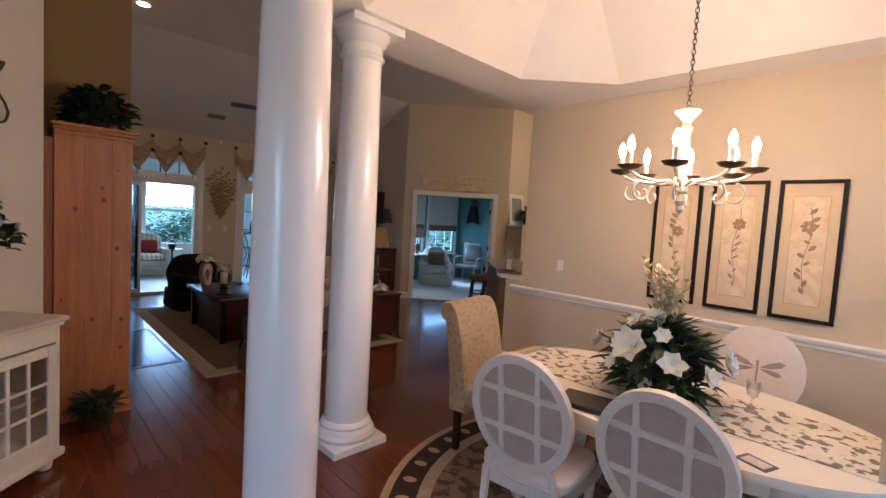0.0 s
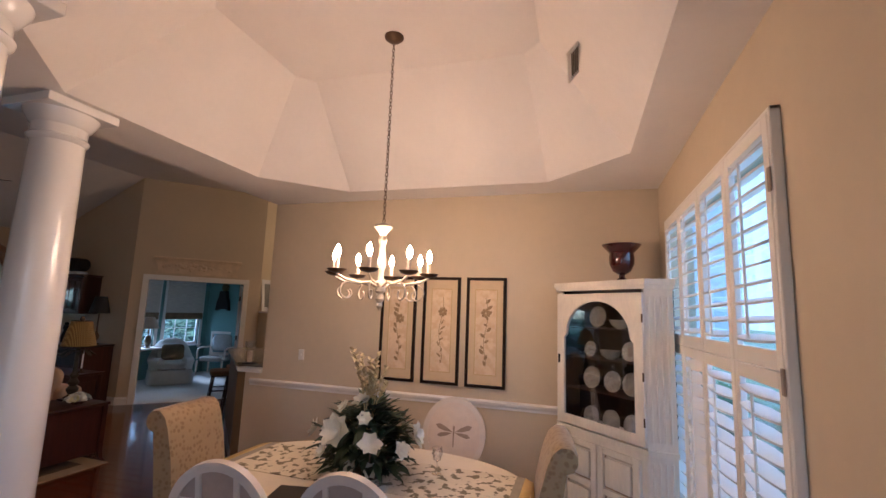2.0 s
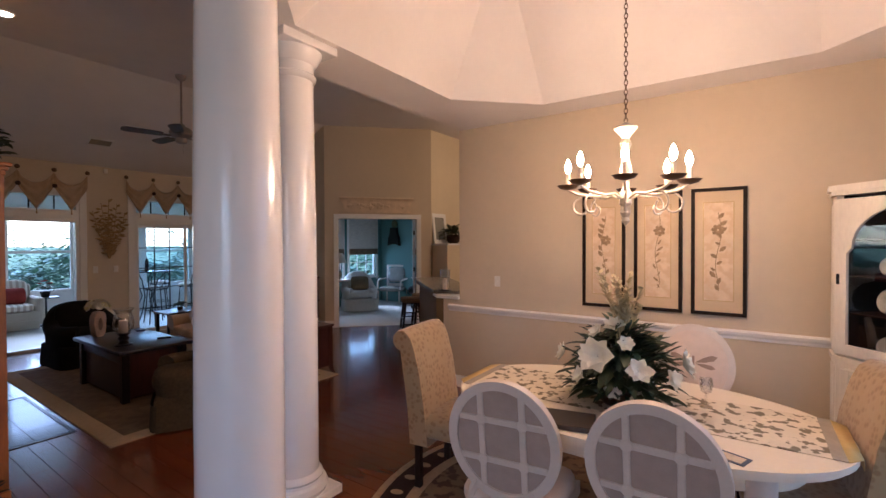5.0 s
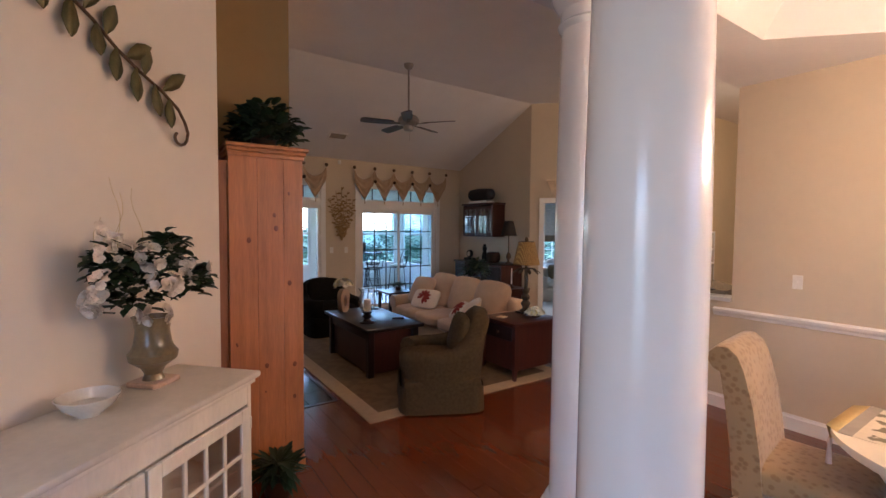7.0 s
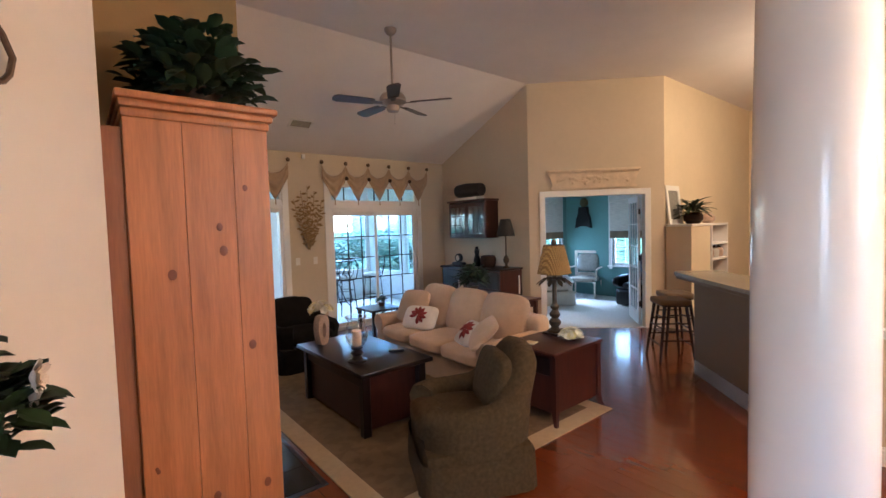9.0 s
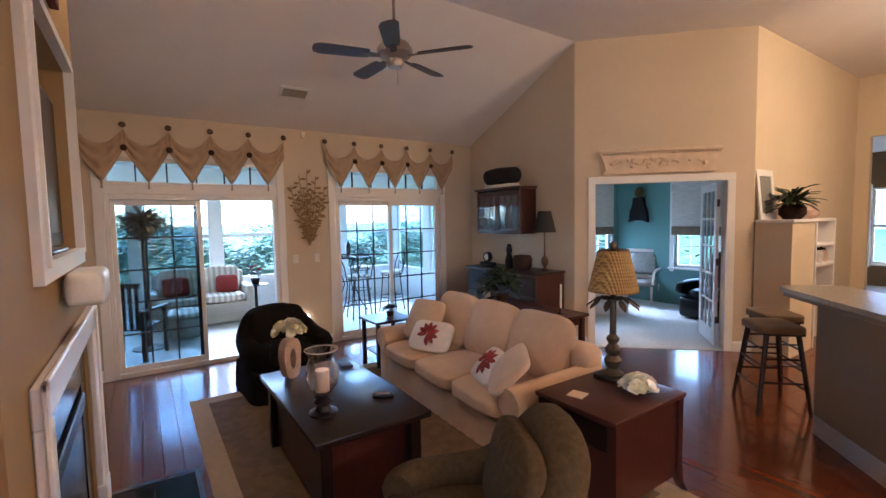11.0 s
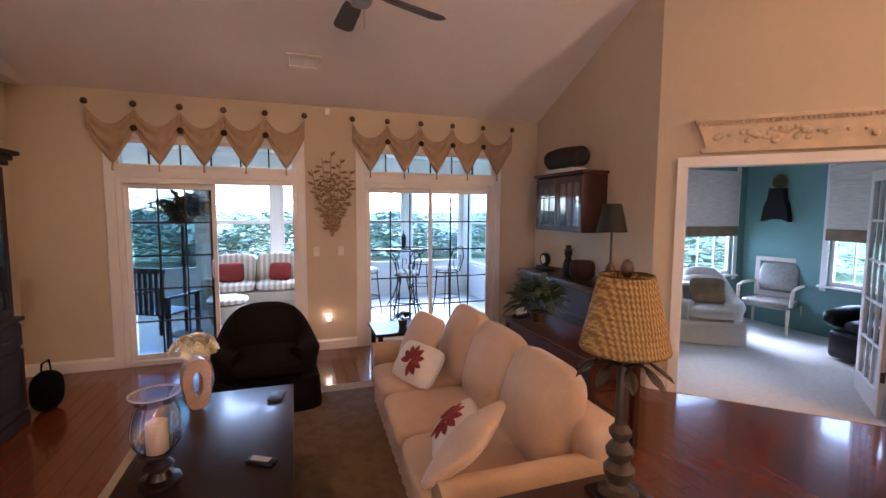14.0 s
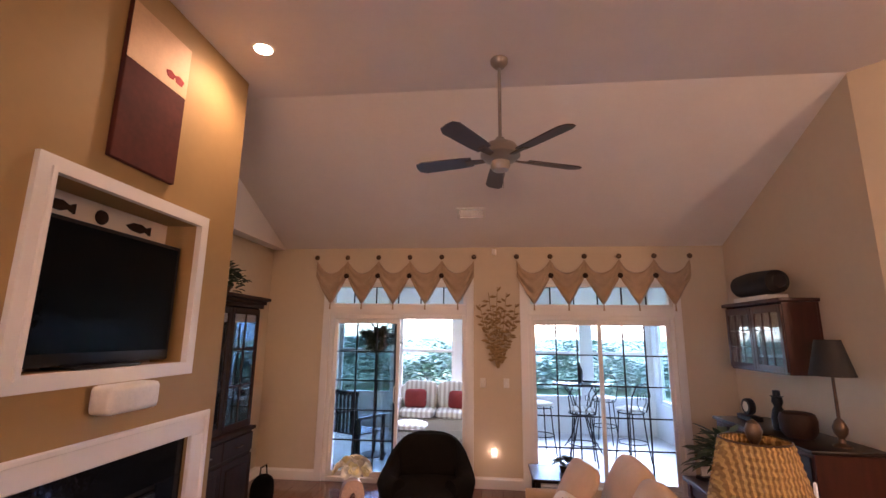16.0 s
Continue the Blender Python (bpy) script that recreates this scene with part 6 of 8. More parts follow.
# ---- white console cabinet in the foyer ----
t = thing("console_cabinet", pose(-4.85, -6.08, 0, 0, 0, 45), "distressed white console cabinet with glazed doors", "cabinet")
w, d, h = 0.63, 0.22, 0.93
part("top", box(-w - 0.035, w + 0.035, -d - 0.035, d + 0.015, h - 0.03, h, 0.01, 2), M["white_top"], t, "worn whitewashed top")
part("top_moulding", box(-w - 0.015, w + 0.015, -d - 0.018, d + 0.012, h - 0.055, h - 0.03, 0.008, 2), M["white_wood"], t)
for s in (-1, 1):
    part("cabinet_side", box(s * (w - 0.03), s * w, -d, d, 0.10, h - 0.055, 0.003), M["white_wood"], t)
part("back_panel", box(-w + 0.03, w - 0.03, d - 0.02, d, 0.10, h - 0.055), M["white_wood"], t)
part("bottom", box(-w + 0.03, w - 0.03, -d, d - 0.02, 0.10, 0.16), M["white_wood"], t)
part("rail", box(-w + 0.03, w - 0.03, -d, -d + 0.03, h - 0.15, h - 0.055), M["white_wood"], t)
part("base_moulding", box(-w - 0.02, w + 0.02, -d - 0.02, d, 0.07, 0.12, 0.01, 2), M["white_wood"], t)
part("shelf", box(-w + 0.03, w - 0.03, -d + 0.06, d - 0.02, 0.44, 0.46), M["white_wood"], t)
for s in (-1, 1):
    for y in (-d + 0.05, d - 0.05):
        part("bun_foot", lathe([(0.02, 0), (0.035, 0.01), (0.04, 0.035), (0.03, 0.06), (0.02, 0.07)], 18, m=pose(s * (w - 0.05), y, 0)), M["white_wood"], t)
    x0, x1 = sorted((s * 0.006, s * (w - 0.035)))
    gd = bmesh.new()
    for a, b, c, e in ((x0, x0 + 0.06, 0.17, 0.77), (x1 - 0.06, x1, 0.17, 0.77), (x0 + 0.06, x1 - 0.06, 0.17, 0.24), (x0 + 0.06, x1 - 0.06, 0.71, 0.77)):
        box(a, b, -d - 0.018, -d, c, e, 0.003, bm=gd)
    g_ = part("door", gd, M["white_wood"], t, "white door with small glass panes")
    part("glass", box(x0 + 0.06, x1 - 0.06, -d - 0.011, -d - 0.007, 0.24, 0.71), M["glass"], g_).visible_shadow = False
    for k in (1, 2, 3):
        xx = x0 + 0.06 + (x1 - x0 - 0.12) * k / 4
        part("glazing_bar", box(xx - 0.009, xx + 0.009, -d - 0.016, -d - 0.002, 0.24, 0.71, 0.002), M["white_wood"], g_)
    for k in (1, 2):
        zz = 0.24 + 0.47 * k / 3
        part("glazing_bar", box(x0 + 0.06, x1 - 0.06, -d - 0.015, -d - 0.003, zz - 0.009, zz + 0.009, 0.002), M["white_wood"], g_)
    part("hinge", box(s * (w - 0.032) - 0.005, s * (w - 0.032) + 0.005, -d - 0.022, -d - 0.014, 0.66, 0.72, 0.002), M["white_wood"], g_)
t = thing("flower_urn", pose(-4.65, -5.735, 0.93, 0, 0, 45), "mottled olive ceramic urn of white magnolias", "vase")
part("foot", box(-0.075, 0.075, -0.075, 0.075, 0, 0.025, 0.006), M["stone_vase"], t)
part("urn_body", lathe([(0.045, 0.025), (0.035, 0.05), (0.05, 0.08), (0.095, 0.115), (0.10, 0.145), (0.085, 0.165), (0.075, 0.19), (0.068, 0.25), (0.075, 0.30), (0.082, 0.31), (0.07, 0.31), (0.06, 0.26)], 28), M["urn"], t)
RIGHT, OUT = Vector((0.707, -0.707, 0)), Vector((-0.707, -0.707, 0))
for x, o, z, r in ((-0.07, 0.03, 0.44, 0.13), (-0.13, 0.08, 0.55, 0.09), (0.05, 0.02, 0.60, 0.10), (0.13, 0.03, 0.47, 0.09)):
    part("leaf_clump", foliage(130, 0.062, r, r * 0.8, r, int(900 * z), width=0.7, center=RIGHT * x + OUT * (o + 0.06) + Vector((0, 0, z)), low=-0.8), M["leaf"], t, smooth=60)
rnd = random.Random(44)
for x, o, z, r, n in ((-0.17, 0.17, 0.42, 0.075, 13), (0.0, 0.14, 0.58, 0.06, 10), (0.045, 0.19, 0.46, 0.065, 11), (0.15, 0.11, 0.53, 0.07, 11), (0.01, 0.16, 0.345, 0.055, 9), (-0.10, 0.08, 0.63, 0.045, 6), (0.09, -0.02, 0.62, 0.05, 5)):
    c = RIGHT * x + OUT * o + Vector((0, 0, z))
    for _ in range(round(n * 0.75)):
        d = Vector((rnd.gauss(0, 1), rnd.gauss(0, 1), rnd.gauss(0, 0.9))).normalized()
        d = (d + OUT * 0.7).normalized()
        part("blossom", flower(bmesh.new(), c + d * r * 0.8, rnd.uniform(0.024, 0.037), 5, rnd.randrange(999), d, 2), M["petal_b"], t, smooth=60)
for k in range(3):
    bend = [Vector((-0.06, -0.01, 0.46)), Vector((-0.17, -0.03 - 0.02 * k, 0.53 + 0.05 * k)), Vector((-0.27 - 0.02 * k, -0.04 - 0.02 * k, 0.53 + 0.075 * k)), Vector((-0.34 + 0.03 * k, -0.06, 0.50 + 0.10 * k))]
    sp = part("spray", tube(bend, 0.0018, 5), M["leaf2"], t, "pale trailing blossom spray")
    for j in range(15):
        u = 0.5 + 2.5 * j / 15
        p = bend[int(u)].lerp(bend[int(u) + 1], u - int(u)) if u < 3 else bend[3]
        part("blossom", flower(bmesh.new(), p + Vector((rnd.uniform(-0.025, 0.025), rnd.uniform(-0.03, 0.01), rnd.uniform(-0.03, 0.03))), rnd.uniform(0.012, 0.021), 5, rnd.randrange(999), (rnd.uniform(-1, 1), -1, rnd.uniform(-0.2, 1)), 1), M["petal_b"], sp, smooth=60)
for x, h, w_ in ((-0.13, 0.36, 1.0), (-0.10, 0.42, 2.3), (-0.02, 0.38, 3.6), (-0.20, 0.25, 5.0)):
    pts = [RIGHT * (x + 0.012 * math.sin(w_ + j * 1.1) + 0.012 * j * math.cos(w_) * 0.5) + Vector((0, 0, 0.5 + h * j / 8)) for j in range(9)]
    part("twig", tube(pts, [0.0022 - 0.00015 * j for j in range(9)], 5), M["leaf_dry"], t, "curly willow twig")
t = thing("bowl", pose(-4.86, -6.0, 0.93), "pearly shell-glazed bowl on the console", "bowl")
part("dish", lathe([(0.04, 0), (0.045, 0.008), (0.085, 0.04), (0.105, 0.075), (0.10, 0.077), (0.075, 0.04), (0.0, 0.014)], 32, cap=False), M["shell"], t)

# metal leaf scroll on the foyer wall
t = thing("wall_art", Matrix.Translation((-4.53, -5.40, 0)) @ pose(0, 0, 0, 90, 0, 45), "olive metal leaf scroll hung on the foyer wall", "wall art")
stem = [(0.03 * math.cos(u) * (1 - 0.06 * i) + 0.0, 2.10 + 0.035 * math.sin(u) * (1 - 0.06 * i)) for i, u in enumerate([-4.5 + 0.5 * j for j in range(12)])]
stem = [(0.0 + 0.07 * (0.30 + 0.70 * j / 11) * math.cos(-3.9 + 0.52 * j) + 0.005, 2.11 + 0.07 * (0.30 + 0.70 * j / 11) * math.sin(-3.9 + 0.52 * j)) for j in range(8)] + [(0.066, 2.14), (0.045, 2.19), (0.0, 2.25), (-0.10, 2.31), (-0.22, 2.36), (-0.34, 2.42), (-0.45, 2.50), (-0.58, 2.57), (-0.74, 2.60), (-0.9, 2.57)]
part("stem", tube([(x, z, 0.02) for x, z in stem], 0.008, 8), M["bronze"], t)
rnd = random.Random(9)
for k in range(15):
    i = 10.6 + 6.2 * k / 15
    a, b = stem[int(i)], stem[min(int(i) + 1, len(stem) - 1)]
    f = i - int(i)
    p = Vector((a[0] + (b[0] - a[0]) * f, a[1] + (b[1] - a[1]) * f, 0.022))
    ang = rnd.uniform(15, 75) * (1 if k % 2 else -1) + (20 if k % 2 else -50)
    L = rnd.uniform(0.13, 0.18)
    v = Vector((math.cos(math.radians(ang)), math.sin(math.radians(ang)), 0.12)) * L
    if k % 2 == 0:
        v = Vector((math.cos(math.radians(ang)) * 0.4, -abs(math.sin(math.radians(ang))) - 0.3, 0.12)).normalized() * L
    lb = bmesh.new()
    side = Vector((-v.y, v.x, 0)).normalized()
    row = []
    for u, wv in ((0.0, 0.05), (0.3, 0.75), (0.6, 1.0), (0.85, 0.6), (1.0, 0.05)):
        c = p + v * u
        row.append([lb.verts.new(c + side * s_ * 0.036 * wv + Vector((0, 0, 0.006 * (1 - abs(s_))))) for s_ in (-1, 0, 1)])
    for r0, r1 in zip(row, row[1:]):
        for j in (0, 1):
            lb.faces.new((r0[j], r0[j + 1], r1[j + 1], r1[j]))
    o_ = part("leaf", lb, M["olive_art"], t)
    o_.modifiers.new("thick", "SOLIDIFY").thickness = 0.002

# ---- valances ----


def valance(x0, x1, n=5):
    t = thing("valance", pose(0, 0, 0), "tan silk swag valance hung from bronze knobs", "valance", "valances over the sliding doors")
    sp = (x1 - x0) / n
    KZ = 2.80

    def strip(a, b, bm, end=0):
        nu, nv = 16, 10
        g = []
        for i in range(nu + 1):
            u = i / nu
            x = a + (b - a) * u
            if end:
                uu = u if end < 0 else 1 - u
                top = KZ - 0.02 - 0.10 * (1 - uu) ** 0.7
                low = 2.36 + 0.22 * uu ** 1.5
                k_ = uu
            else:
                s_ = abs(2 * u - 1)
                top = KZ - 0.03 - 0.17 * (1 - s_ ** 2.2)
                low = 2.19 + 0.36 * s_ ** 1.15
                k_ = s_
            col = []
            for j in range(nv + 1):
                v = j / nv
                z = top + (low - top) * v
                fold = 0.016 * math.sin(v * 16 + (u - 0.5) * 5) * (1 - k_ ** 4) + 0.012 * math.sin(u * 25 + v * 3) * k_
                col.append(bm.verts.new((x, -0.045 - fold - 0.02 * math.sin(v * math.pi) * (1 - k_), z)))
            g.append(col)
        for p, q in zip(g, g[1:]):
            for j in range(nv):
                bm.faces.new((p[j], q[j], q[j + 1], p[j + 1]))

    for k in range(n):
        bm = bmesh.new()
        strip(x0 + k * sp, x0 + (k + 1) * sp, bm)
        o = part("swag", bm, M["valance"], t, smooth=80)
        o.modifiers.new("thick", "SOLIDIFY").thickness = 0.004
        part("tassel", lathe([(0.004, 0.03), (0.012, 0.02), (0.008, 0.01), (0.012, -0.045)], 8, m=pose(x0 + (k + 0.5) * sp, -0.05, 2.165)), M["valance"], t)
    for k in range(n + 1):
        part("knob", lathe([(0.008, 0), (0.01, 0.03), (0.03, 0.04), (0.033, 0.055), (0.02, 0.065)], 16, m=pose(x0 + k * sp, -0.001, KZ + 0.01, 90, 0, 0)), M["bronze"], t)
        if 0 < k < n:
            part("rosette", lathe([(0.012, 0), (0.032, 0.012), (0.034, 0.025), (0.015, 0.036)], 12, m=pose(x0 + k * sp, -0.05, 2.56, 90, 0, 0)), M["hutchwood"], t)
    return t


valance(-3.962, -1.838)
valance(-1.288, 0.848)

# metal branch sculpture between the doors
t = thing("wall_sculpture", pose(-1.54, -0.004, 0), "aged gold metal branch sculpture between the sliding doors", "wall art")
rnd = random.Random(17)


def leaf_flat(bm, p, dx, dz, w):
    """A folded metal leaf that lies along the wall."""
    d = Vector((dx, -0.012, dz))
    sd = Vector((-dz, 0, dx)).normalized()
    row = []
    for u, k_ in ((0.0, 0.08), (0.35, 0.9), (0.65, 1.0), (1.0, 0.05)):
        c = p + d * u
        row.append([bm.verts.new(c + sd * s_ * w * k_ / 2 + Vector((0, 0.005 * abs(s_), 0))) for s_ in (-1, 0, 1)])
    for r0, r1 in zip(row, row[1:]):
        for j_ in (0, 1):
            bm.faces.new((r0[j_], r0[j_ + 1], r1[j_ + 1], r1[j_]))


for k in range(9):
    a = -1 + 2 * k / 8
    top = 2.42 - 0.22 * abs(a) ** 1.5 - 0.25 * (k % 2)
    pts = [(0.01 * a, -0.02, 1.40), (0.07 * a, -0.03, 1.60), (0.17 * a + 0.02 * math.sin(k), -0.03, (1.62 + top) / 2), (0.23 * a, -0.025, top)]
    b = part("branch", tube(pts, 0.004, 6), M["gold_leaf"], t)
    for j in range(17):
        u = 0.12 + 0.88 * j / 17
        seg = min(2, int(u * 3))
        p = Vector(pts[seg]).lerp(Vector(pts[seg + 1]), u * 3 - seg)
        an = math.radians(90 + rnd.uniform(35, 100) * (1 if j % 2 else -1))
        L = rnd.uniform(0.06, 0.10)
        bm = bmesh.new()
        leaf_flat(bm, p, L * math.cos(an), L * math.sin(an), 0.030)
        part("leaf", bm, M["gold_leaf"], b)
wall_plate(pose(-1.73, 0, 1.22), "white light switch between the sliding doors")
wall_plate(pose(-1.44, 0, 1.22), "white light switch between the sliding doors")
t = thing("night_light", pose(-1.60, 0, 0.40), "small lit night light in a wall outlet", "night light")
part("plate", box(-0.035, 0.035, -0.006, 0, -0.057, 0.057, 0.003), M["white_plastic"], t)
part("glow", lathe([(0.014, 0), (0.016, 0.02), (0.008, 0.03)], 12, m=pose(0, -0.006, 0.02, 90, 0, 0)), M["can"], t)
t = thing("wall_sensor", pose(-1.577, 0, 2.88), "small white sensor high on the wall", "sensor")
part("housing", box(-0.03, 0.03, -0.035, 0, -0.04, 0.04, 0.012, 2), M["white_plastic"], t)

# ---- ceiling fan ----
t = thing("ceiling_fan", pose(-1.55, -2.60, 0), "ceiling fan with dark blades and a brushed metal motor", "fan")
part("canopy", lathe([(0.07, CEIL - 0.001), (0.068, CEIL - 0.03), (0.04, CEIL - 0.065), (0.014, CEIL - 0.075)], 24), M["nickel"], t)
part("rod", lathe([(0.013, 3.26), (0.013, CEIL - 0.07)], 14), M["nickel"], t)
part("motor", lathe([(0.03, 3.28), (0.05, 3.25), (0.12, 3.215), (0.15, 3.17), (0.15, 3.13), (0.12, 3.10), (0.07, 3.085), (0.075, 3.05), (0.06, 3.02), (0.02, 3.01)], 32), M["nickel"], t)
for k in range(5):
    q = pose(0, 0, 3.115, 0, 0, 22 + 72 * k)
    bl = part("blade", prism([(0.22, -0.055), (0.30, -0.065), (0.62, -0.075), (0.67, -0.05), (0.68, 0.0), (0.67, 0.05), (0.62, 0.075), (0.30, 0.065), (0.22, 0.055)], -0.004, 0.004, m=q @ pose(0, 0, 0, 12, 0, 0)), M["blade"], t)
    part("blade_iron", prism([(0.10, -0.018), (0.20, -0.03), (0.27, -0.028), (0.27, 0.028), (0.20, 0.03), (0.10, 0.018)], -0.010, -0.0045, m=q @ pose(0, 0, 0, 12, 0, 0)), M["bronze"], bl)
part("pull_chain", tube([(0.02, 0, 3.02), (0.02, 0, 2.88)], 0.002, 5), M["nickel"], t)
t = thing("recessed_light", pose(-3.35, -2.9, CEIL), "lit recessed ceiling light", "light")
part("trim_ring", ring_prism(ellipse(0.085, 0.085, 28), ellipse(0.065, 0.065, 28), -0.008, -0.001), M["trim"], t)
part("lens", prism(ellipse(0.065, 0.065, 28), -0.005, -0.002), M["can"], t)

# ---- plaster pediment over the wide doorway ----
t = thing("pediment", m_a @ pose(1.015, 0, 2.25), "carved plaster pediment over the doorway", "ornament")
bm = bmesh.new()
prof = [(-0.66, 0.0), (0.66, 0.0), (0.67, 0.02), (0.63, 0.05), (0.66, 0.16), (0.71, 0.26), (0.72, 0.30), (-0.72, 0.30), (-0.71, 0.26), (-0.66, 0.16), (-0.63, 0.05), (-0.67, 0.02)]
prism(prof, 0.001, 0.035, bm=bm, m=pose(0, 0, 0, 90, 0, 0))
part("board", bm, M["plaster"], t)
part("ledge", box(-0.72, 0.72, -0.06, -0.001, 0.26, 0.30, 0.01, 2), M["plaster"], t)
for k in range(40):
    part("dentil", box(-0.69 + 0.0352 * k, -0.69 + 0.0352 * k + 0.02, -0.052, -0.034, 0.235, 0.26, 0.003), M["plaster"], t)
rnd = random.Random(3)
for k in range(46):
    x = rnd.gauss(0, 0.28)
    x = max(-0.55, min(0.55, x))
    z = 0.13 + rnd.uniform(-0.06, 0.06) * (1 - abs(x) * 0.9)
    r = rnd.uniform(0.016, 0.032)
    part("relief", lathe([(r, 0), (r * 0.8, r * 0.5), (r * 0.3, r * 0.75)], 9, m=pose(x, -0.035, z, 90, 0, 0)), M["plaster"], t)

# ---- sideboard corner ----
t = thing("wall_cabinet", pose(1.265, -1.04, 1.49, 0, 0, -90), "dark cherry wall cabinet with small glass panes", "cabinet")
w, d, h = 0.47, 0.31, 0.64
part("back_panel", box(-w, w, -0.02, -0.001, 0, h), M["cherry"], t)
for s in (-1, 1):
    part("cabinet_side", box(s * (w - 0.02), s * w, -d, -0.02, 0, h, 0.003), M["cherry"], t)
    x0, x1 = sorted((s * 0.003, s * (w - 0.004)))
    gd = bmesh.new()
    for a, b, c, e in ((x0, x0 + 0.045, 0.02, h - 0.02), (x1 - 0.045, x1, 0.02, h - 0.02), (x0 + 0.045, x1 - 0.045, 0.02, 0.07), (x0 + 0.045, x1 - 0.045, h - 0.09, h - 0.02)):
        box(a, b, -d - 0.018, -d - 0.001, c, e, 0.003, bm=gd)
    g_ = part("door", gd, M["cherry"], t)
    part("glass", box(x0 + 0.045, x1 - 0.045, -d - 0.012, -d - 0.008, 0.07, h - 0.09), M["cab_glass"], g_).visible_shadow = False
    for k in (1, 2):
        xx = x0 + 0.045 + (x1 - x0 - 0.09) * k / 3
        part("glazing_bar", box(xx - 0.005, xx + 0.005, -d - 0.016, -d - 0.004, 0.07, h - 0.09), M["cherry"], g_)
    for k in (1, 2):
        zz = 0.07 + (h - 0.16) * k / 3
        part("glazing_bar", box(x0 + 0.045, x1 - 0.045, -d - 0.015, -d - 0.005, zz - 0.005, zz + 0.005), M["cherry"], g_)
part("bottom", box(-w + 0.02, w - 0.02, -d, -0.02, 0, 0.02), M["cherry"], t)
part("top_panel", box(-w - 0.03, w + 0.03, -d - 0.04, -0.001, h, h + 0.035, 0.008, 2), M["cherry"], t)
t = thing("rolled_throw", pose(1.06, -1.02, 2.166, 0, 0, 90), "black rolled throw on a white board on the wall cabinet", "throw")
part("board", box(-0.28, 0.30, -0.1, 0.1, 0, 0.05, 0.008), M["white_plastic"], t)
bm = tube([(-0.34, 0, 0.17), (-0.30, 0, 0.17), (-0.1, 0, 0.175), (0.1, 0, 0.18), (0.30, 0, 0.175), (0.34, 0, 0.17)], [0.06, 0.11, 0.12, 0.125, 0.115, 0.06], 18)
part("roll", bm, M["shade_k"], t, "black fleece roll")

t = thing("sideboard", pose(0.98, -1.32, 0, 0, 0, -90), "dark cherry sideboard against the wall", "sideboard")
w, d, h = 0.72, 0.26, 1.0
part("body", box(-w, w, -d, d, 0.06, h - 0.03, 0.004), M["cherry"], t, "red cherry carcass")
part("top", box(-w - 0.025, w + 0.025, -d - 0.03, d, h - 0.03, h, 0.008, 2), M["dark"], t)
part("plinth", box(-w + 0.02, w - 0.02, -d + 0.03, d, 0, 0.06), M["dark"], t)
for k in range(3):
    for s in (-1, 1):
        o = part("drawer", box(s * 0.01, s * (w - 0.03), -d - 0.014, -d - 0.001, 0.1 + 0.29 * k, 0.1 + 0.29 * k + 0.26, 0.004), M["dark"], t)
        part("knob", lathe([(0.006, 0), (0.014, 0.012), (0.01, 0.022)], 10, m=pose(s * w / 2, -d - 0.014, 0.23 + 0.29 * k, 90, 0, 0)), M["bronze"], o)
t = thing("table_lamp", pose(1.02, -1.90, 1.0), "slim bronze table lamp with a black shade", "lamp")
part("base", lathe([(0.06, 0), (0.06, 0.01), (0.025, 0.03), (0.02, 0.06), (0.045, 0.10), (0.05, 0.14), (0.03, 0.19), (0.012, 0.21), (0.01, 0.52), (0.008, 0.60)], 20), M["bronze"], t)
part("shade", lathe([(0.15, 0.52), (0.085, 0.80), (0.083, 0.80), (0.148, 0.52)], 24, cap=False), M["shade_k"], t, "black tapered shade")
for x, y, lab, nm in ((0.95, -0.80, "small black table clock with a pale face on the sideboard", "clock"), (0.95, -1.28, "small painted bird figurine on the sideboard", "figurine")):
    t = thing(nm, pose(x, y, 1.0, 0, 0, -90), lab, nm)
    if nm == "clock":
        part("base", box(-0.13, 0.13, -0.06, 0.06, 0, 0.05, 0.012, 2), M["black"], t)
        part("case", lathe([(0.075, -0.03), (0.08, -0.02), (0.08, 0.02), (0.075, 0.03)], 24, m=pose(0, 0, 0.13, 90, 0, 0)), M["black"], t)
        part("face", lathe([(0.05, 0.031), (0.045, 0.034)], 24, m=pose(0, 0, 0.13, 90, 0, 0)), M["card"], t)
    else:
        part("figure", lathe([(0.05, 0), (0.055, 0.02), (0.06, 0.10), (0.045, 0.17), (0.03, 0.20), (0.045, 0.24), (0.04, 0.28), (0.055, 0.29), (0.03, 0.295), (0.03, 0.34), (0.0, 0.345)], 18), M["black"], t)
t = thing("basket", pose(0.92, -1.58, 1.0), "round brown wicker basket on the sideboard", "basket")
part("weave", lathe([(0.10, 0), (0.13, 0.05), (0.135, 0.14), (0.12, 0.19), (0.1, 0.2)], 24), M["hutchwood"], t)
# sofa table behind the sofa with greenery
t = thing("sofa_table", pose(0.12, -2.45, 0), "dark cherry sofa table behind the sofa", "table")
part("tabletop", box(-0.24, 0.24, -0.68, 0.68, 0.69, 0.72, 0.006), M["cherry"], t)
part("apron", box(-0.2, 0.2, -0.62, 0.62, 0.60, 0.69, 0.003), M["cherry"], t)
for sx in (-1, 1):
    for sy in (-1, 1):
        part("leg", box(sx * 0.19 - 0.025, sx * 0.19 + 0.025, sy * 0.62 - 0.025, sy * 0.62 + 0.025, 0, 0.69, 0.004), M["cherry"], t)
part("lower_shelf", box(-0.2, 0.2, -0.62, 0.62, 0.16, 0.19, 0.004), M["cherry"], t)
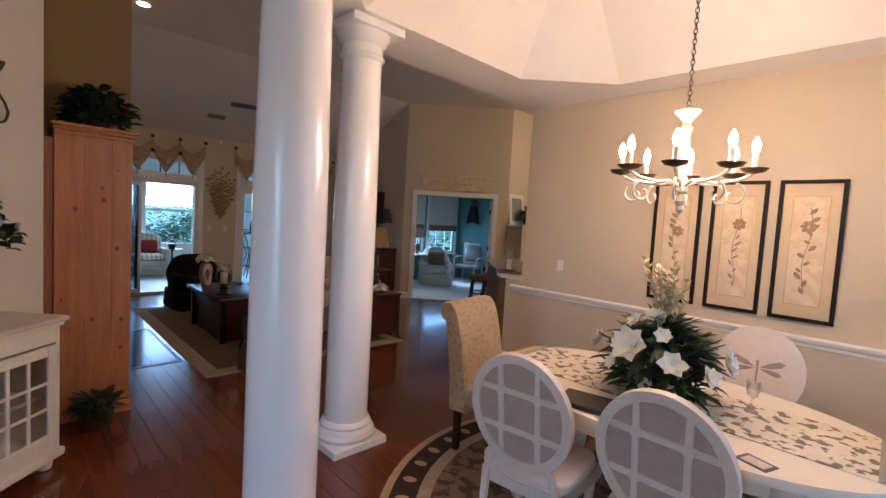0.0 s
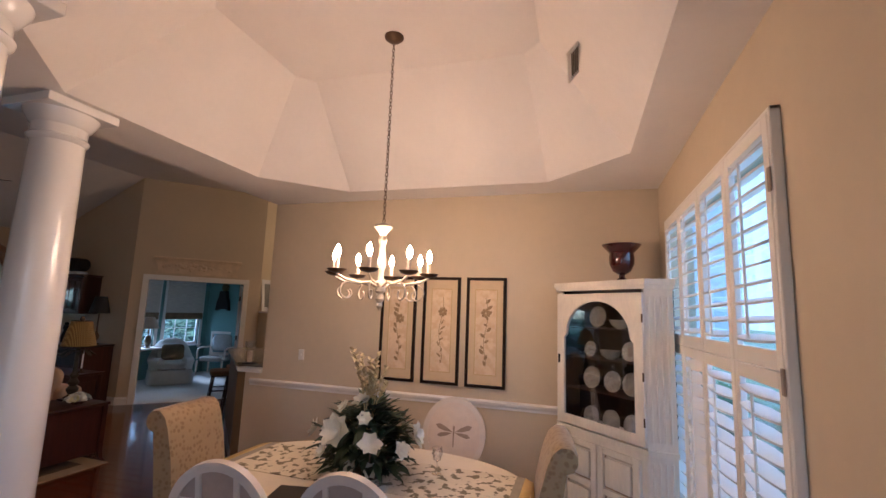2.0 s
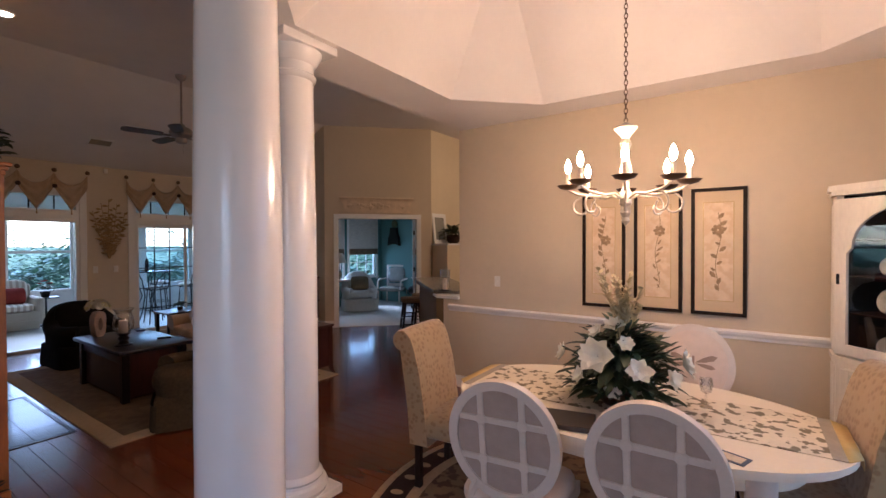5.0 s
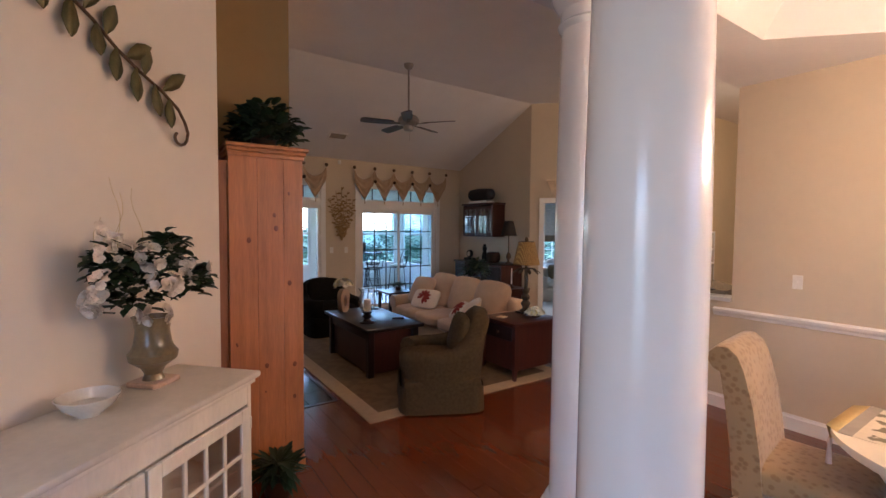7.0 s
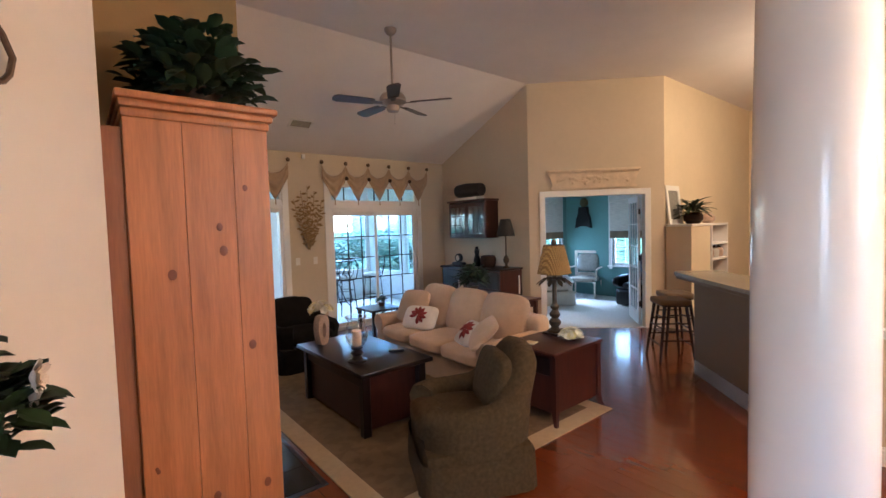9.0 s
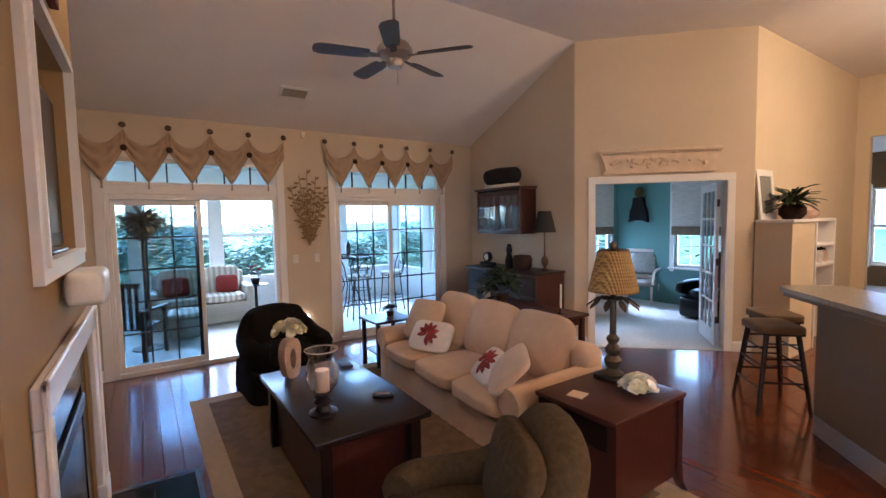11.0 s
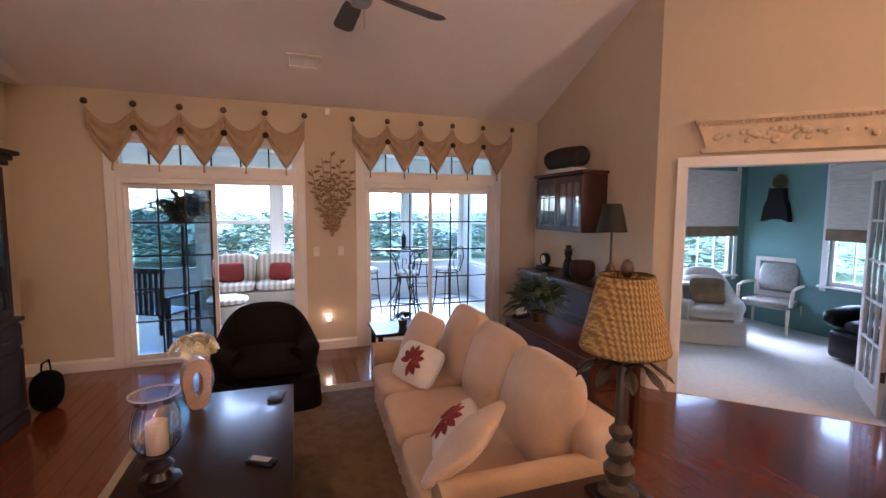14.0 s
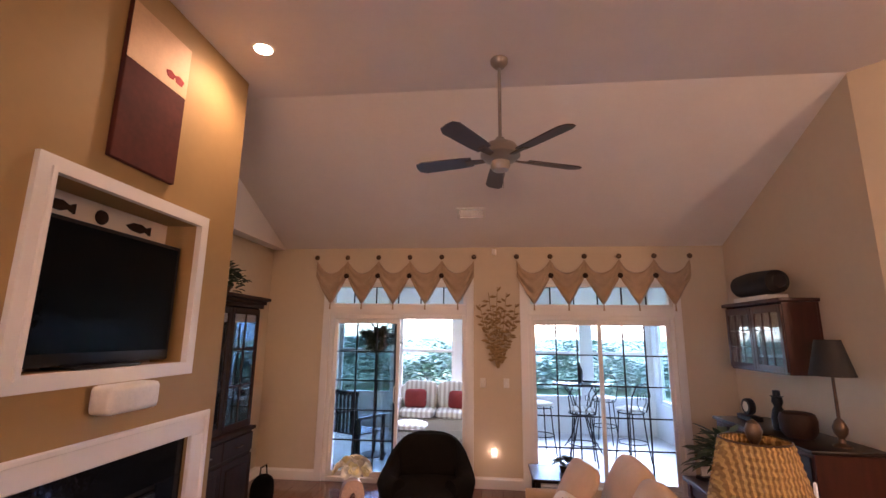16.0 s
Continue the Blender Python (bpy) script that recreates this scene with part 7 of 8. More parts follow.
t = thing("potted_fern", pose(0.12, -2.05, 0.72), "dark fern in a glass cloche on the sofa table", "plant")
part("pot", lathe([(0.06, 0), (0.08, 0.08), (0.085, 0.09), (0.07, 0.09)], 18), M["bronze"], t)
part("leaf_clump", foliage(170, 0.17, 0.15, 0.2, 0.2, 55, width=0.3, center=(0, 0, 0.18)), M["leaf2"], t, smooth=60)
t = thing("card_holder", pose(0.05, -1.86, 0.72, 0, 0, 20), "white card propped in a dark holder", "card")
part("card", box(-0.07, 0.07, -0.006, 0.006, 0.01, 0.19, 0.003), M["white_plastic"], t)
part("holder", box(-0.09, 0.09, -0.04, 0.04, 0, 0.03, 0.006), M["dark"], t)
t = thing("candlestick", pose(0.13, -2.95, 0.72), "white taper candle in a dark holder", "candle")
part("holder", lathe([(0.04, 0), (0.042, 0.008), (0.012, 0.02), (0.014, 0.06)], 16), M["bronze"], t)
part("taper", lathe([(0.011, 0.06), (0.009, 0.30), (0.002, 0.31)], 12), M["trim"], t)
# small side table by the far arm
t = thing("side_table", pose(-1.02, -1.22, 0), "small dark side table beside the sofa", "table")
part("tabletop", box(-0.25, 0.25, -0.25, 0.25, 0.52, 0.55, 0.006), M["dark"], t)
for sx in (-1, 1):
    for sy in (-1, 1):
        part("leg", box(sx * 0.2 - 0.022, sx * 0.2 + 0.022, sy * 0.2 - 0.022, sy * 0.2 + 0.022, 0.0, 0.52, 0.004), M["dark"], t)
part("lower_shelf", box(-0.2, 0.2, -0.2, 0.2, 0.14, 0.16), M["dark"], t)
t = thing("small_plant", pose(-0.95, -1.2, 0.55), "small leafy plant on the side table", "plant")
part("pot", lathe([(0.04, 0), (0.05, 0.06), (0.045, 0.06)], 16), M["bronze"], t)
part("leaf_clump", foliage(45, 0.07, 0.05, 0.05, 0.06, 61, width=0.7, center=(0, 0, 0.08)), M["leaf2"], t, smooth=60)

# ---- on the coffee table ----
t = thing("vase", pose(-2.55, -2.69, 0.557, 0, 0, 25), "veined stone vase with an oval hole and hydrangeas", "vase")
part("vase_body", ring_prism([(x * (1 + 0.12 * (z > 0)), z + 0.15) for x, z in ellipse(0.07, 0.15, 28, 2.8)], [(x, z + 0.15) for x, z in ellipse(0.028, 0.075, 28)], -0.035, 0.035, m=pose(0, 0, 0, 90, 0, 0)), M["stone_vase"], t, smooth=50)
rnd = random.Random(71)
for k in range(26):
    a, z = rnd.uniform(0, 6.28), rnd.uniform(-0.3, 1)
    r = math.sqrt(1 - z * z)
    v = Vector((0.10 * r * math.cos(a), 0.09 * r * math.sin(a), 0.35 + 0.07 * z))
    part("blossom", flower(bmesh.new(), v, 0.042, 5, k, (v.x, v.y, v.z - 0.30), 2), M["petal"] if k % 3 else M["petal_y"], t, smooth=60)
t = thing("hurricane_lamp", pose(-2.56, -3.44, 0.557), "clear glass hurricane with a candle on a dark stand", "candle holder")
part("stand", lathe([(0.085, 0), (0.085, 0.012), (0.05, 0.022), (0.035, 0.05), (0.06, 0.075), (0.035, 0.10), (0.06, 0.125), (0.075, 0.135)], 24), M["dark"], t)
part("glass_chimney", lathe([(0.055, 0.136), (0.09, 0.18), (0.10, 0.24), (0.085, 0.31), (0.07, 0.35), (0.095, 0.39), (0.097, 0.392)], 32, cap=False), M["glass"], t)
# the rim's bright glint is painted as an opaque pearly ring
part("rim", lathe([(0.094, 0.388), (0.099, 0.391), (0.099, 0.395), (0.094, 0.395)], 32, cap=False), M["shell"], t, "opaque pale ring for the glint on the glass rim")
part("candle", lathe([(0.042, 0.137), (0.042, 0.265), (0.038, 0.27), (0.01, 0.262)], 24), M["candle"], t, "pale pink pillar candle")
t = thing("phone", pose(-2.11, -2.67, 0.557, 0, 0, -10), "dark blue phone lying on the coffee table", "phone")
part("case", box(-0.045, 0.045, -0.07, 0.07, 0, 0.014, 0.005, 2), M["bluecard"], t)
t = thing("remote_control", pose(-2.15, -3.43, 0.557, 0, 0, 60), "small dark remote on the coffee table", "remote")
part("case", box(-0.03, 0.03, -0.07, 0.07, 0, 0.02, 0.008, 2), M["blackplastic"], t)
part("buttons_pad", box(-0.018, 0.018, -0.04, 0.05, 0.02, 0.022), M["runner_edge"], t)

# ---- on the end table ----
t = thing("palm_lamp", pose(-0.83, -4.235, 0.627), "carved palm lamp with a woven seagrass shade", "lamp")
part("base", box(-0.09, 0.09, -0.09, 0.09, 0.0, 0.02, 0.005), M["dark"], t)
part("stem", lathe([(0.07, 0.02), (0.075, 0.035), (0.045, 0.05), (0.035, 0.07), (0.055, 0.10), (0.058, 0.125), (0.04, 0.15), (0.03, 0.155), (0.05, 0.18), (0.052, 0.20), (0.035, 0.225), (0.026, 0.235), (0.042, 0.26), (0.042, 0.275), (0.022, 0.30), (0.02, 0.56), (0.012, 0.58), (0.008, 0.86)], 24), M["palm_metal"], t)
for k in range(9):
    a = 2 * math.pi * k / 9
    bm = bmesh.new()
    pts = [(0.02 * math.cos(a), 0.02 * math.sin(a), 0.53), (0.09 * math.cos(a), 0.09 * math.sin(a), 0.545), (0.175 * math.cos(a), 0.175 * math.sin(a), 0.48)]
    for p, q in zip(pts, pts[1:]):
        leaf_blade(bm, p, q, 0.045)
    part("palm_frond", bm, M["palm_metal"], t).modifiers.new("thick", "SOLIDIFY").thickness = 0.003
sh = bmesh.new()
n = 44
rings = []
for k in range(27):
    u = k / 26
    r = 0.158 + (0.094 - 0.158) * u + 0.004 * (k % 2)
    rings.append([sh.verts.new(((r + 0.0035 * ((j + k) % 2)) * math.cos(2 * math.pi * j / n), (r + 0.0035 * ((j + k) % 2)) * math.sin(2 * math.pi * j / n), 0.59 + 0.275 * u)) for j in range(n)])
for a, b in zip(rings, rings[1:]):
    for j in range(n):
        sh.faces.new((a[j], a[(j + 1) % n], b[(j + 1) % n], b[j]))
o = part("shade", sh, M["shade_w"], t, "woven golden seagrass shade")
o.modifiers.new("thick", "SOLIDIFY").thickness = 0.004
part("finial", lathe([(0.008, 0.85), (0.02, 0.872), (0.025, 0.892), (0.018, 0.915), (0.004, 0.925)], 14), M["bronze"], t)
part("shade_ring", lathe([(0.094, 0.862), (0.099, 0.866), (0.094, 0.87)], 30, cap=False), M["bronze"], t)
t = thing("coaster", pose(-1.26, -4.29, 0.627, 0, 0, 15), "pale tile coaster on the end table", "coaster")
part("tile", box(-0.05, 0.05, -0.05, 0.05, 0, 0.008, 0.002), M["card"], t)
part("print", box(-0.035, 0.035, -0.035, 0.035, 0.008, 0.0088), M["mat_board"], t)
t = thing("flower_bowl", pose(-0.93, -4.49, 0.627), "cream silk flowers in a low dish on the end table", "flowers")
part("dish", lathe([(0.04, 0), (0.045, 0.006), (0.10, 0.03), (0.098, 0.034), (0.03, 0.01)], 24), M["glass"], t)
rnd = random.Random(81)
for k in range(17):
    a, r = rnd.uniform(0, 6.28), rnd.uniform(0.0, 0.085)
    part("blossom", flower(bmesh.new(), (r * math.cos(a), r * math.sin(a), 0.05 + 0.045 * (1 - r / 0.09)), 0.05, 5, k, (math.cos(a) * r * 12, math.sin(a) * r * 12, 0.9)), M["petal_y"] if k % 4 == 0 else M["petal"], t, smooth=60)

# ---- breakfast bar and kitchen ----
t = thing("bar_counter", pose(0, 0, 0), "grey speckled bar counter on the half wall", "counter")
part("worktop", prism([(-0.20, -5.86), (1.16, -4.50), (1.28, -4.48), (1.62, -4.82), (0.30, -6.14), (-0.09, -6.14), (-0.10, -5.80)], 1.037, 1.075), M["counter"], t)
part("edge_band", prism([(-0.18, -5.87), (1.15, -4.53), (1.26, -4.51), (1.58, -4.83), (0.30, -6.10)], 1.002, 1.037), M["brown_paint"], t)


def bar_stool(x, y, a):
    t = thing("bar_stool", pose(x, y, 0, 0, 0, a), "dark wooden bar stool with a brown saddle seat", "stool", "stools at the bar")
    part("seat", cushion(0.44, 0.36, 0.06, 6, crown=-0.2, m=pose(0, 0, 0.725)), M["brown_paint"], t, "worn brown saddle seat", smooth=60)
    part("seat_rail", box(-0.2, 0.2, -0.16, 0.16, 0.68, 0.71, 0.006), M["dark"], t)
    for sx in (-1, 1):
        for sy in (-1, 1):
            part("leg", tube([(sx * 0.23, sy * 0.2, 0), (sx * 0.16, sy * 0.12, 0.70)], [0.016, 0.02], 8), M["dark"], t)
    for z, o in ((0.22, 0.0), (0.42, 0.02)):
        for s in (-1, 1):
            part("stretcher", tube([(-0.21 + o, s * (0.178 - o), z), (0.21 - o, s * (0.178 - o), z)], 0.01, 6), M["dark"], t)
            part("stretcher", tube([(s * (0.208 - o), -0.175 + o, z + 0.06), (s * (0.208 - o), 0.175 - o, z + 0.06)], 0.01, 6), M["dark"], t)


bar_stool(1.14, -4.46, 45)
bar_stool(1.66, -4.29, 45)
t = thing("candle_hurricane", pose(-0.13, -5.98, 1.076), "clear glass candle hurricane on a dark plate", "candle holder")
part("plate", lathe([(0.08, 0), (0.085, 0.01), (0.03, 0.015)], 20), M["black"], t)
part("cylinder", lathe([(0.055, 0.015), (0.06, 0.25)], 24, cap=False), M["glass"], t)
part("candle", lathe([(0.03, 0.015), (0.03, 0.14)], 16), M["candle"], t)
t = thing("kitchen_cabinet", pose(3.12, -3.99, 0), "cream painted tall kitchen cabinet end", "cabinet")
part("body", box(-0.36, 0.36, -0.08, 0.30, 0, 1.60, 0.005), M["wall_kitchen"], t)
part("top", box(-0.38, 0.38, -0.10, 0.30, 1.60, 1.635, 0.006), M["trim"], t)
t = thing("open_shelf", pose(3.90, -3.99, 0), "white open shelf unit with kitchen jars", "shelf")
for z in (1.02, 1.28, 1.60):
    part("shelf", box(-0.36, 0.36, -0.08, 0.30, z, z + 0.035, 0.004), M["trim"], t)
for x in (-0.36, 0.33):
    part("upright", box(x, x + 0.03, -0.08, 0.30, 0.0, 1.60, 0.003), M["trim"], t)
part("back_panel", box(-0.33, 0.33, 0.27, 0.30, 0.0, 1.6), M["mustard"], t)
for k, x in enumerate((3.75, 3.98, 4.15)):
    t = thing("canister", pose(x, -3.95, 1.055), "small glazed canister on the open shelf", "canister", "canisters on the shelf")
    part("jar", lathe([(0.06, 0), (0.075, 0.03), (0.078, 0.12), (0.05, 0.16)], 18), M["stone_vase"] if k != 1 else M["shell"], t)
    part("lid", lathe([(0.052, 0.16), (0.05, 0.175), (0.015, 0.185), (0.012, 0.2)], 14), M["hutchwood"], t)
t = thing("potted_orchid", pose(3.2, -3.92, 1.636), "dark leafy orchid in a brown pot", "plant")
part("pot", lathe([(0.09, 0), (0.14, 0.06), (0.14, 0.14), (0.10, 0.18), (0.09, 0.17)], 20), M["hutchwood"], t)
part("leaf_clump", foliage(60, 0.26, 0.06, 0.06, 0.16, 91, width=0.2, center=(0, 0, 0.2)), M["leaf"], t, smooth=60)
t = thing("photo_frame", pose(3.02, -3.73, 1.636, -6, 0, 0), "white framed photograph leaning on the wall", "picture")
part("frame", ring_prism([(-0.24, 0), (0.24, 0), (0.24, 0.62), (-0.24, 0.62)], [(-0.17, 0.08), (0.17, 0.08), (0.17, 0.54), (-0.17, 0.54)], -0.01, 0.015, m=pose(0, 0, 0, 90, 0, 0)), M["trim"], t)
part("print", box(-0.17, 0.17, -0.002, 0.004, 0.08, 0.54), M["china"], t)
t = thing("ceramic_jar", pose(3.85, -3.9, 1.636), "round tan ceramic jar on the shelf", "jar")
part("jar", lathe([(0.06, 0), (0.11, 0.05), (0.11, 0.11), (0.04, 0.17), (0.045, 0.19)], 20), M["stone_vase"], t)

# ---- teal room furniture ----
t = thing("open_door", m_a @ pose(1.80, 0.14, 0.012, 0, 0, -80 + 180 + 8), "white french door standing open into the teal room", "door")
t.matrix_world = m_a @ pose(1.78, 0.15, 0.012, 0, 0, 84)
fd = bmesh.new()
for a, b, c, e in ((0, 0.1, 0, 2.1), (0.66, 0.76, 0, 2.1), (0.1, 0.66, 0, 0.2), (0.1, 0.66, 2.0, 2.1)):
    box(a, b, 0, 0.035, c, e, 0.004, bm=fd)
part("stile_frame", fd, M["trim"], t)
part("glass", box(0.1, 0.66, 0.016, 0.02, 0.2, 2.0), M["pane"], t).visible_shadow = False
for k in (1, 2):
    part("glazing_bar", box(0.1 + 0.187 * k - 0.011, 0.1 + 0.187 * k + 0.011, 0.006, 0.03, 0.2, 2.0), M["trim"], t)
for k in range(1, 5):
    part("glazing_bar", box(0.1, 0.66, 0.007, 0.029, 0.2 + 0.36 * k - 0.011, 0.2 + 0.36 * k + 0.011), M["trim"], t)
for z in (0.3, 1.05, 1.8):
    part("hinge", box(-0.012, 0.006, 0.0, 0.03, z, z + 0.09, 0.003), M["bronze"], t)


def tub_chair(m):
    club_chair(m, M["ivory_cloth"], "ivory slipcovered armchair in the teal room", 0.92, 0.86, 0.84)


tub_chair(pose(3.35, -1.02, 0.006, 0, 0, -38))
throw_pillow(pose(3.33, -1.06, 0.66, 62, 0, -38), (0.44, 0.36), M["urn"], "dark patterned pillow on the ivory armchair")
t = thing("settee_chair", pose(4.62, -1.0, 0.006, 0, 0, -75), "white-framed upholstered chair by the teal wall", "chair")
part("seat", cushion(0.60, 0.55, 0.14, 6, m=pose(0, 0, 0.40), crown=0.2), M["china"], t, smooth=60)
part("back_pad", cushion(0.5, 0.42, 0.1, 5, m=pose(0, 0.27, 0.76, 80, 0, 0), crown=0.2), M["china"], t, smooth=60)
part("back_frame", ring_prism([(-0.32, 0.45), (0.32, 0.45), (0.32, 1.04), (-0.32, 1.04)], [(-0.26, 0.52), (0.26, 0.52), (0.26, 0.98), (-0.26, 0.98)], -0.33, -0.29, m=pose(0, 0, 0, 90, 0, 0)), M["chair_paint"], t)
for sx in (-1, 1):
    part("arm", tube([(sx * 0.32, 0.28, 0.66), (sx * 0.34, -0.05, 0.66), (sx * 0.34, -0.2, 0.63), (sx * 0.33, -0.22, 0.4)], 0.022, 8), M["chair_paint"], t)
    for y in (-0.24, 0.28):
        part("leg", tube([(sx * 0.31, y, 0), (sx * 0.31, y, 0.36)], [0.016, 0.026], 8), M["chair_paint"], t)
t = thing("wall_ornament", Matrix.Translation((4.948, -0.82, 1.92)) @ pose(0, 0, 0, 90, 0, -90), "dark carved bracket ornament on the teal wall", "ornament")
part("bracket", prism([(-0.10, -0.30), (0.10, -0.30), (0.20, -0.34), (0.17, -0.12), (0.12, 0.0), (0.10, 0.16), (-0.10, 0.16), (-0.12, 0.0), (-0.17, -0.12), (-0.20, -0.34)], 0.0, 0.10), M["black"], t)
part("dial", lathe([(0.10, 0.0), (0.11, 0.03), (0.08, 0.05)], 20, m=pose(0, 0.26, 0)), M["olive_art"], t)
t = thing("console_table", pose(2.95, -0.62, 0.006), "green-legged console table under the teal room window", "table")
part("tabletop", box(-0.5, 0.95, -0.22, 0.22, 0.70, 0.735, 0.006), M["trim"], t)
for x in (-0.42, 0.87):
    for y in (-0.16, 0.16):
        part("leg", tube([(x, y, 0), (x + 0.04, y, 0.3), (x - 0.03, y, 0.5), (x, y, 0.70)], 0.02, 8), M["urn"], t)
t = thing("pineapple_lamp", pose(3.05, -0.62, 0.741), "pineapple table lamp with a cream shade", "lamp")
part("base", lathe([(0.07, 0), (0.07, 0.015), (0.03, 0.03), (0.07, 0.10), (0.075, 0.16), (0.05, 0.24), (0.02, 0.27), (0.01, 0.45)], 18), M["urn"], t)
part("shade", lathe([(0.20, 0.42), (0.09, 0.66)], 24, cap=False), M["shade_white"], t)
t = thing("rooster_figure", pose(3.66, -0.6, 0.741), "small dark bird figurine on the console", "figurine")
part("figure", lathe([(0.03, 0), (0.02, 0.03), (0.05, 0.07), (0.045, 0.11), (0.015, 0.15), (0.02, 0.18), (0, 0.19)], 12), M["hutchwood"], t)
t = thing("recliner", pose(4.25, -2.55, 0.006, 0, 0, -100), "black leather recliner in the teal room", "chair")
part("base", box(-0.36, 0.36, -0.36, 0.36, 0.02, 0.36, 0.06, 3), M["blackplastic"], t)
part("backrest", cushion(0.7, 0.75, 0.24, 4, m=pose(0, 0.32, 0.72, 74, 0, 0)), M["blackplastic"], t, smooth=60)
part("seat", cushion(0.5, 0.6, 0.18, 4, m=pose(0, -0.05, 0.42)), M["blackplastic"], t, smooth=60)
for s in (-1, 1):
    part("arm", cushion(0.18, 0.75, 0.28, 4, m=pose(s * 0.36, 0, 0.48)), M["blackplastic"], t, smooth=60)

# ---- sunroom furniture ----
t = thing("wicker_sofa", pose(-2.62, 2.65, 0), "white wicker love seat with striped cushions", "sofa")
part("base", box(-0.72, 0.72, -0.38, 0.36, 0.10, 0.36, 0.02, 2), M["wicker"], t)
part("skirt", box(-0.70, 0.70, -0.39, -0.36, 0.03, 0.20, 0.01), M["wicker"], t)
part("backrest", box(-0.72, 0.72, 0.26, 0.38, 0.3, 0.86, 0.05, 3), M["wicker"], t)
for s in (-1, 1):
    part("arm", box(s * 0.72 - 0.07, s * 0.72 + 0.07, -0.38, 0.36, 0.10, 0.62, 0.05, 3), M["wicker"], t)
    part("seat_cushion", cushion(0.64, 0.64, 0.16, 6, m=pose(s * 0.33, -0.04, 0.43), crown=0.2), M["stripe"], t, smooth=60)
    part("back_cushion", cushion(0.64, 0.5, 0.16, 5, m=pose(s * 0.33, 0.2, 0.70, 78, 0, 0), crown=0.3), M["stripe"], t, smooth=60)
throw_pillow(pose(-3.0, 2.62, 0.66, 66, 0, 6), (0.40, 0.34), M["red"], "dark red pillow on the wicker love seat")
throw_pillow(pose(-2.22, 2.64, 0.65, 66, 0, -10), (0.36, 0.32), M["red"], "dark red pillow on the wicker love seat")
t = thing("ottoman", pose(-2.95, 1.75, 0), "round white cushioned ottoman", "ottoman")
part("base", lathe([(0.24, 0.02), (0.27, 0.3)], 24), M["wicker"], t)
part("seat", cushion(0.58, 0.58, 0.14, 2.6, m=pose(0, 0, 0.36)), M["stripe"], t, smooth=60)
t = thing("bistro_table", pose(-0.15, 2.05, 0), "tall wrought-iron bistro table with a glass top", "table")
part("tabletop", lathe([(0.44, 1.03), (0.45, 1.035), (0.45, 1.045), (0.44, 1.05)], 36), M["screen_glass"], t)
part("rim", tube([(0.45 * math.cos(a), 0.45 * math.sin(a), 1.04) for a in [2 * math.pi * k / 32 for k in range(32)]], 0.014, 6, closed=True), M["black"], t)
for k in range(4):
    a = math.pi / 4 + k * math.pi / 2
    c, s = math.cos(a), math.sin(a)
    part("leg", tube([(0.36 * c, 0.36 * s, 0), (0.22 * c, 0.22 * s, 0.18), (0.10 * c, 0.10 * s, 0.5), (0.22 * c, 0.22 * s, 0.85), (0.40 * c, 0.40 * s, 1.03)], 0.011, 6), M["black"], t)


def iron_stool(x, y, a):
    t = thing("bistro_stool", pose(x, y, 0, 0, 0, a), "wrought-iron bar stool with a pale round cushion", "stool", "bistro stools")
    part("cushion", cushion(0.40, 0.40, 0.08, 2.5, m=pose(0, 0, 0.75)), M["stripe"], t, smooth=60)
    part("seat_ring", tube([(0.19 * math.cos(u), 0.19 * math.sin(u), 0.70) for u in [2 * math.pi * k / 24 for k in range(24)]], 0.01, 6, closed=True), M["black"], t)
    for k in range(4):
        u = math.pi / 4 + k * math.pi / 2
        c, s = math.cos(u), math.sin(u)
        part("leg", tube([(0.25 * c, 0.25 * s, 0), (0.20 * c, 0.20 * s, 0.35), (0.17 * c, 0.17 * s, 0.70)], 0.010, 6), M["black"], t)
    part("foot_ring", tube([(0.21 * math.cos(u), 0.21 * math.sin(u), 0.28) for u in [2 * math.pi * k / 24 for k in range(24)]], 0.008, 6, closed=True), M["black"], t)
    part("back_frame", tube([(-0.17, 0.14, 0.70), (-0.2, 0.2, 0.95), (-0.12, 0.23, 1.12), (0.12, 0.23, 1.12), (0.2, 0.2, 0.95), (0.17, 0.14, 0.70)], 0.010, 6), M["black"], t)
    for s in (-1, 1):
        part("scroll", tube([(0.0 + s * 0.02, 0.19, 0.74), (s * 0.10, 0.2, 0.85), (s * 0.09, 0.215, 0.98), (s * 0.03, 0.215, 0.97), (s * 0.04, 0.21, 0.90)], 0.007, 6), M["black"], t)


for x, y, a in ((-0.85, 1.75, 110), (-0.30, 1.25, 175), (0.45, 1.45, 215), (0.35, 2.65, -30)):
    iron_stool(x, y, a)
t = thing("lantern", pose(-0.15, 2.05, 1.05), "small dark lantern on the bistro table", "lantern")
part("cage", lathe([(0.05, 0), (0.055, 0.01), (0.04, 0.02), (0.045, 0.2), (0.02, 0.26), (0.008, 0.28), (0.01, 0.32)], 8), M["black"], t)
t = thing("hanging_fern", pose(-3.42, 1.3, 0), "dark hanging fern basket on a tall stand", "plant")
part("stand", tube([(0, 0, 0), (0, 0, 1.55)], 0.025, 8), M["black"], t)
part("foot", lathe([(0.2, 0), (0.2, 0.015), (0.03, 0.04)], 18), M["black"], t)
part("basket", lathe([(0.05, 1.5), (0.15, 1.58), (0.18, 1.68)], 20, cap=False), M["bronze"], t)
part("fern_leaf", foliage(260, 0.26, 0.17, 0.17, 0.17, 101, width=0.2, center=(0, 0, 1.70), low=-0.6), M["leaf"], t, smooth=60)


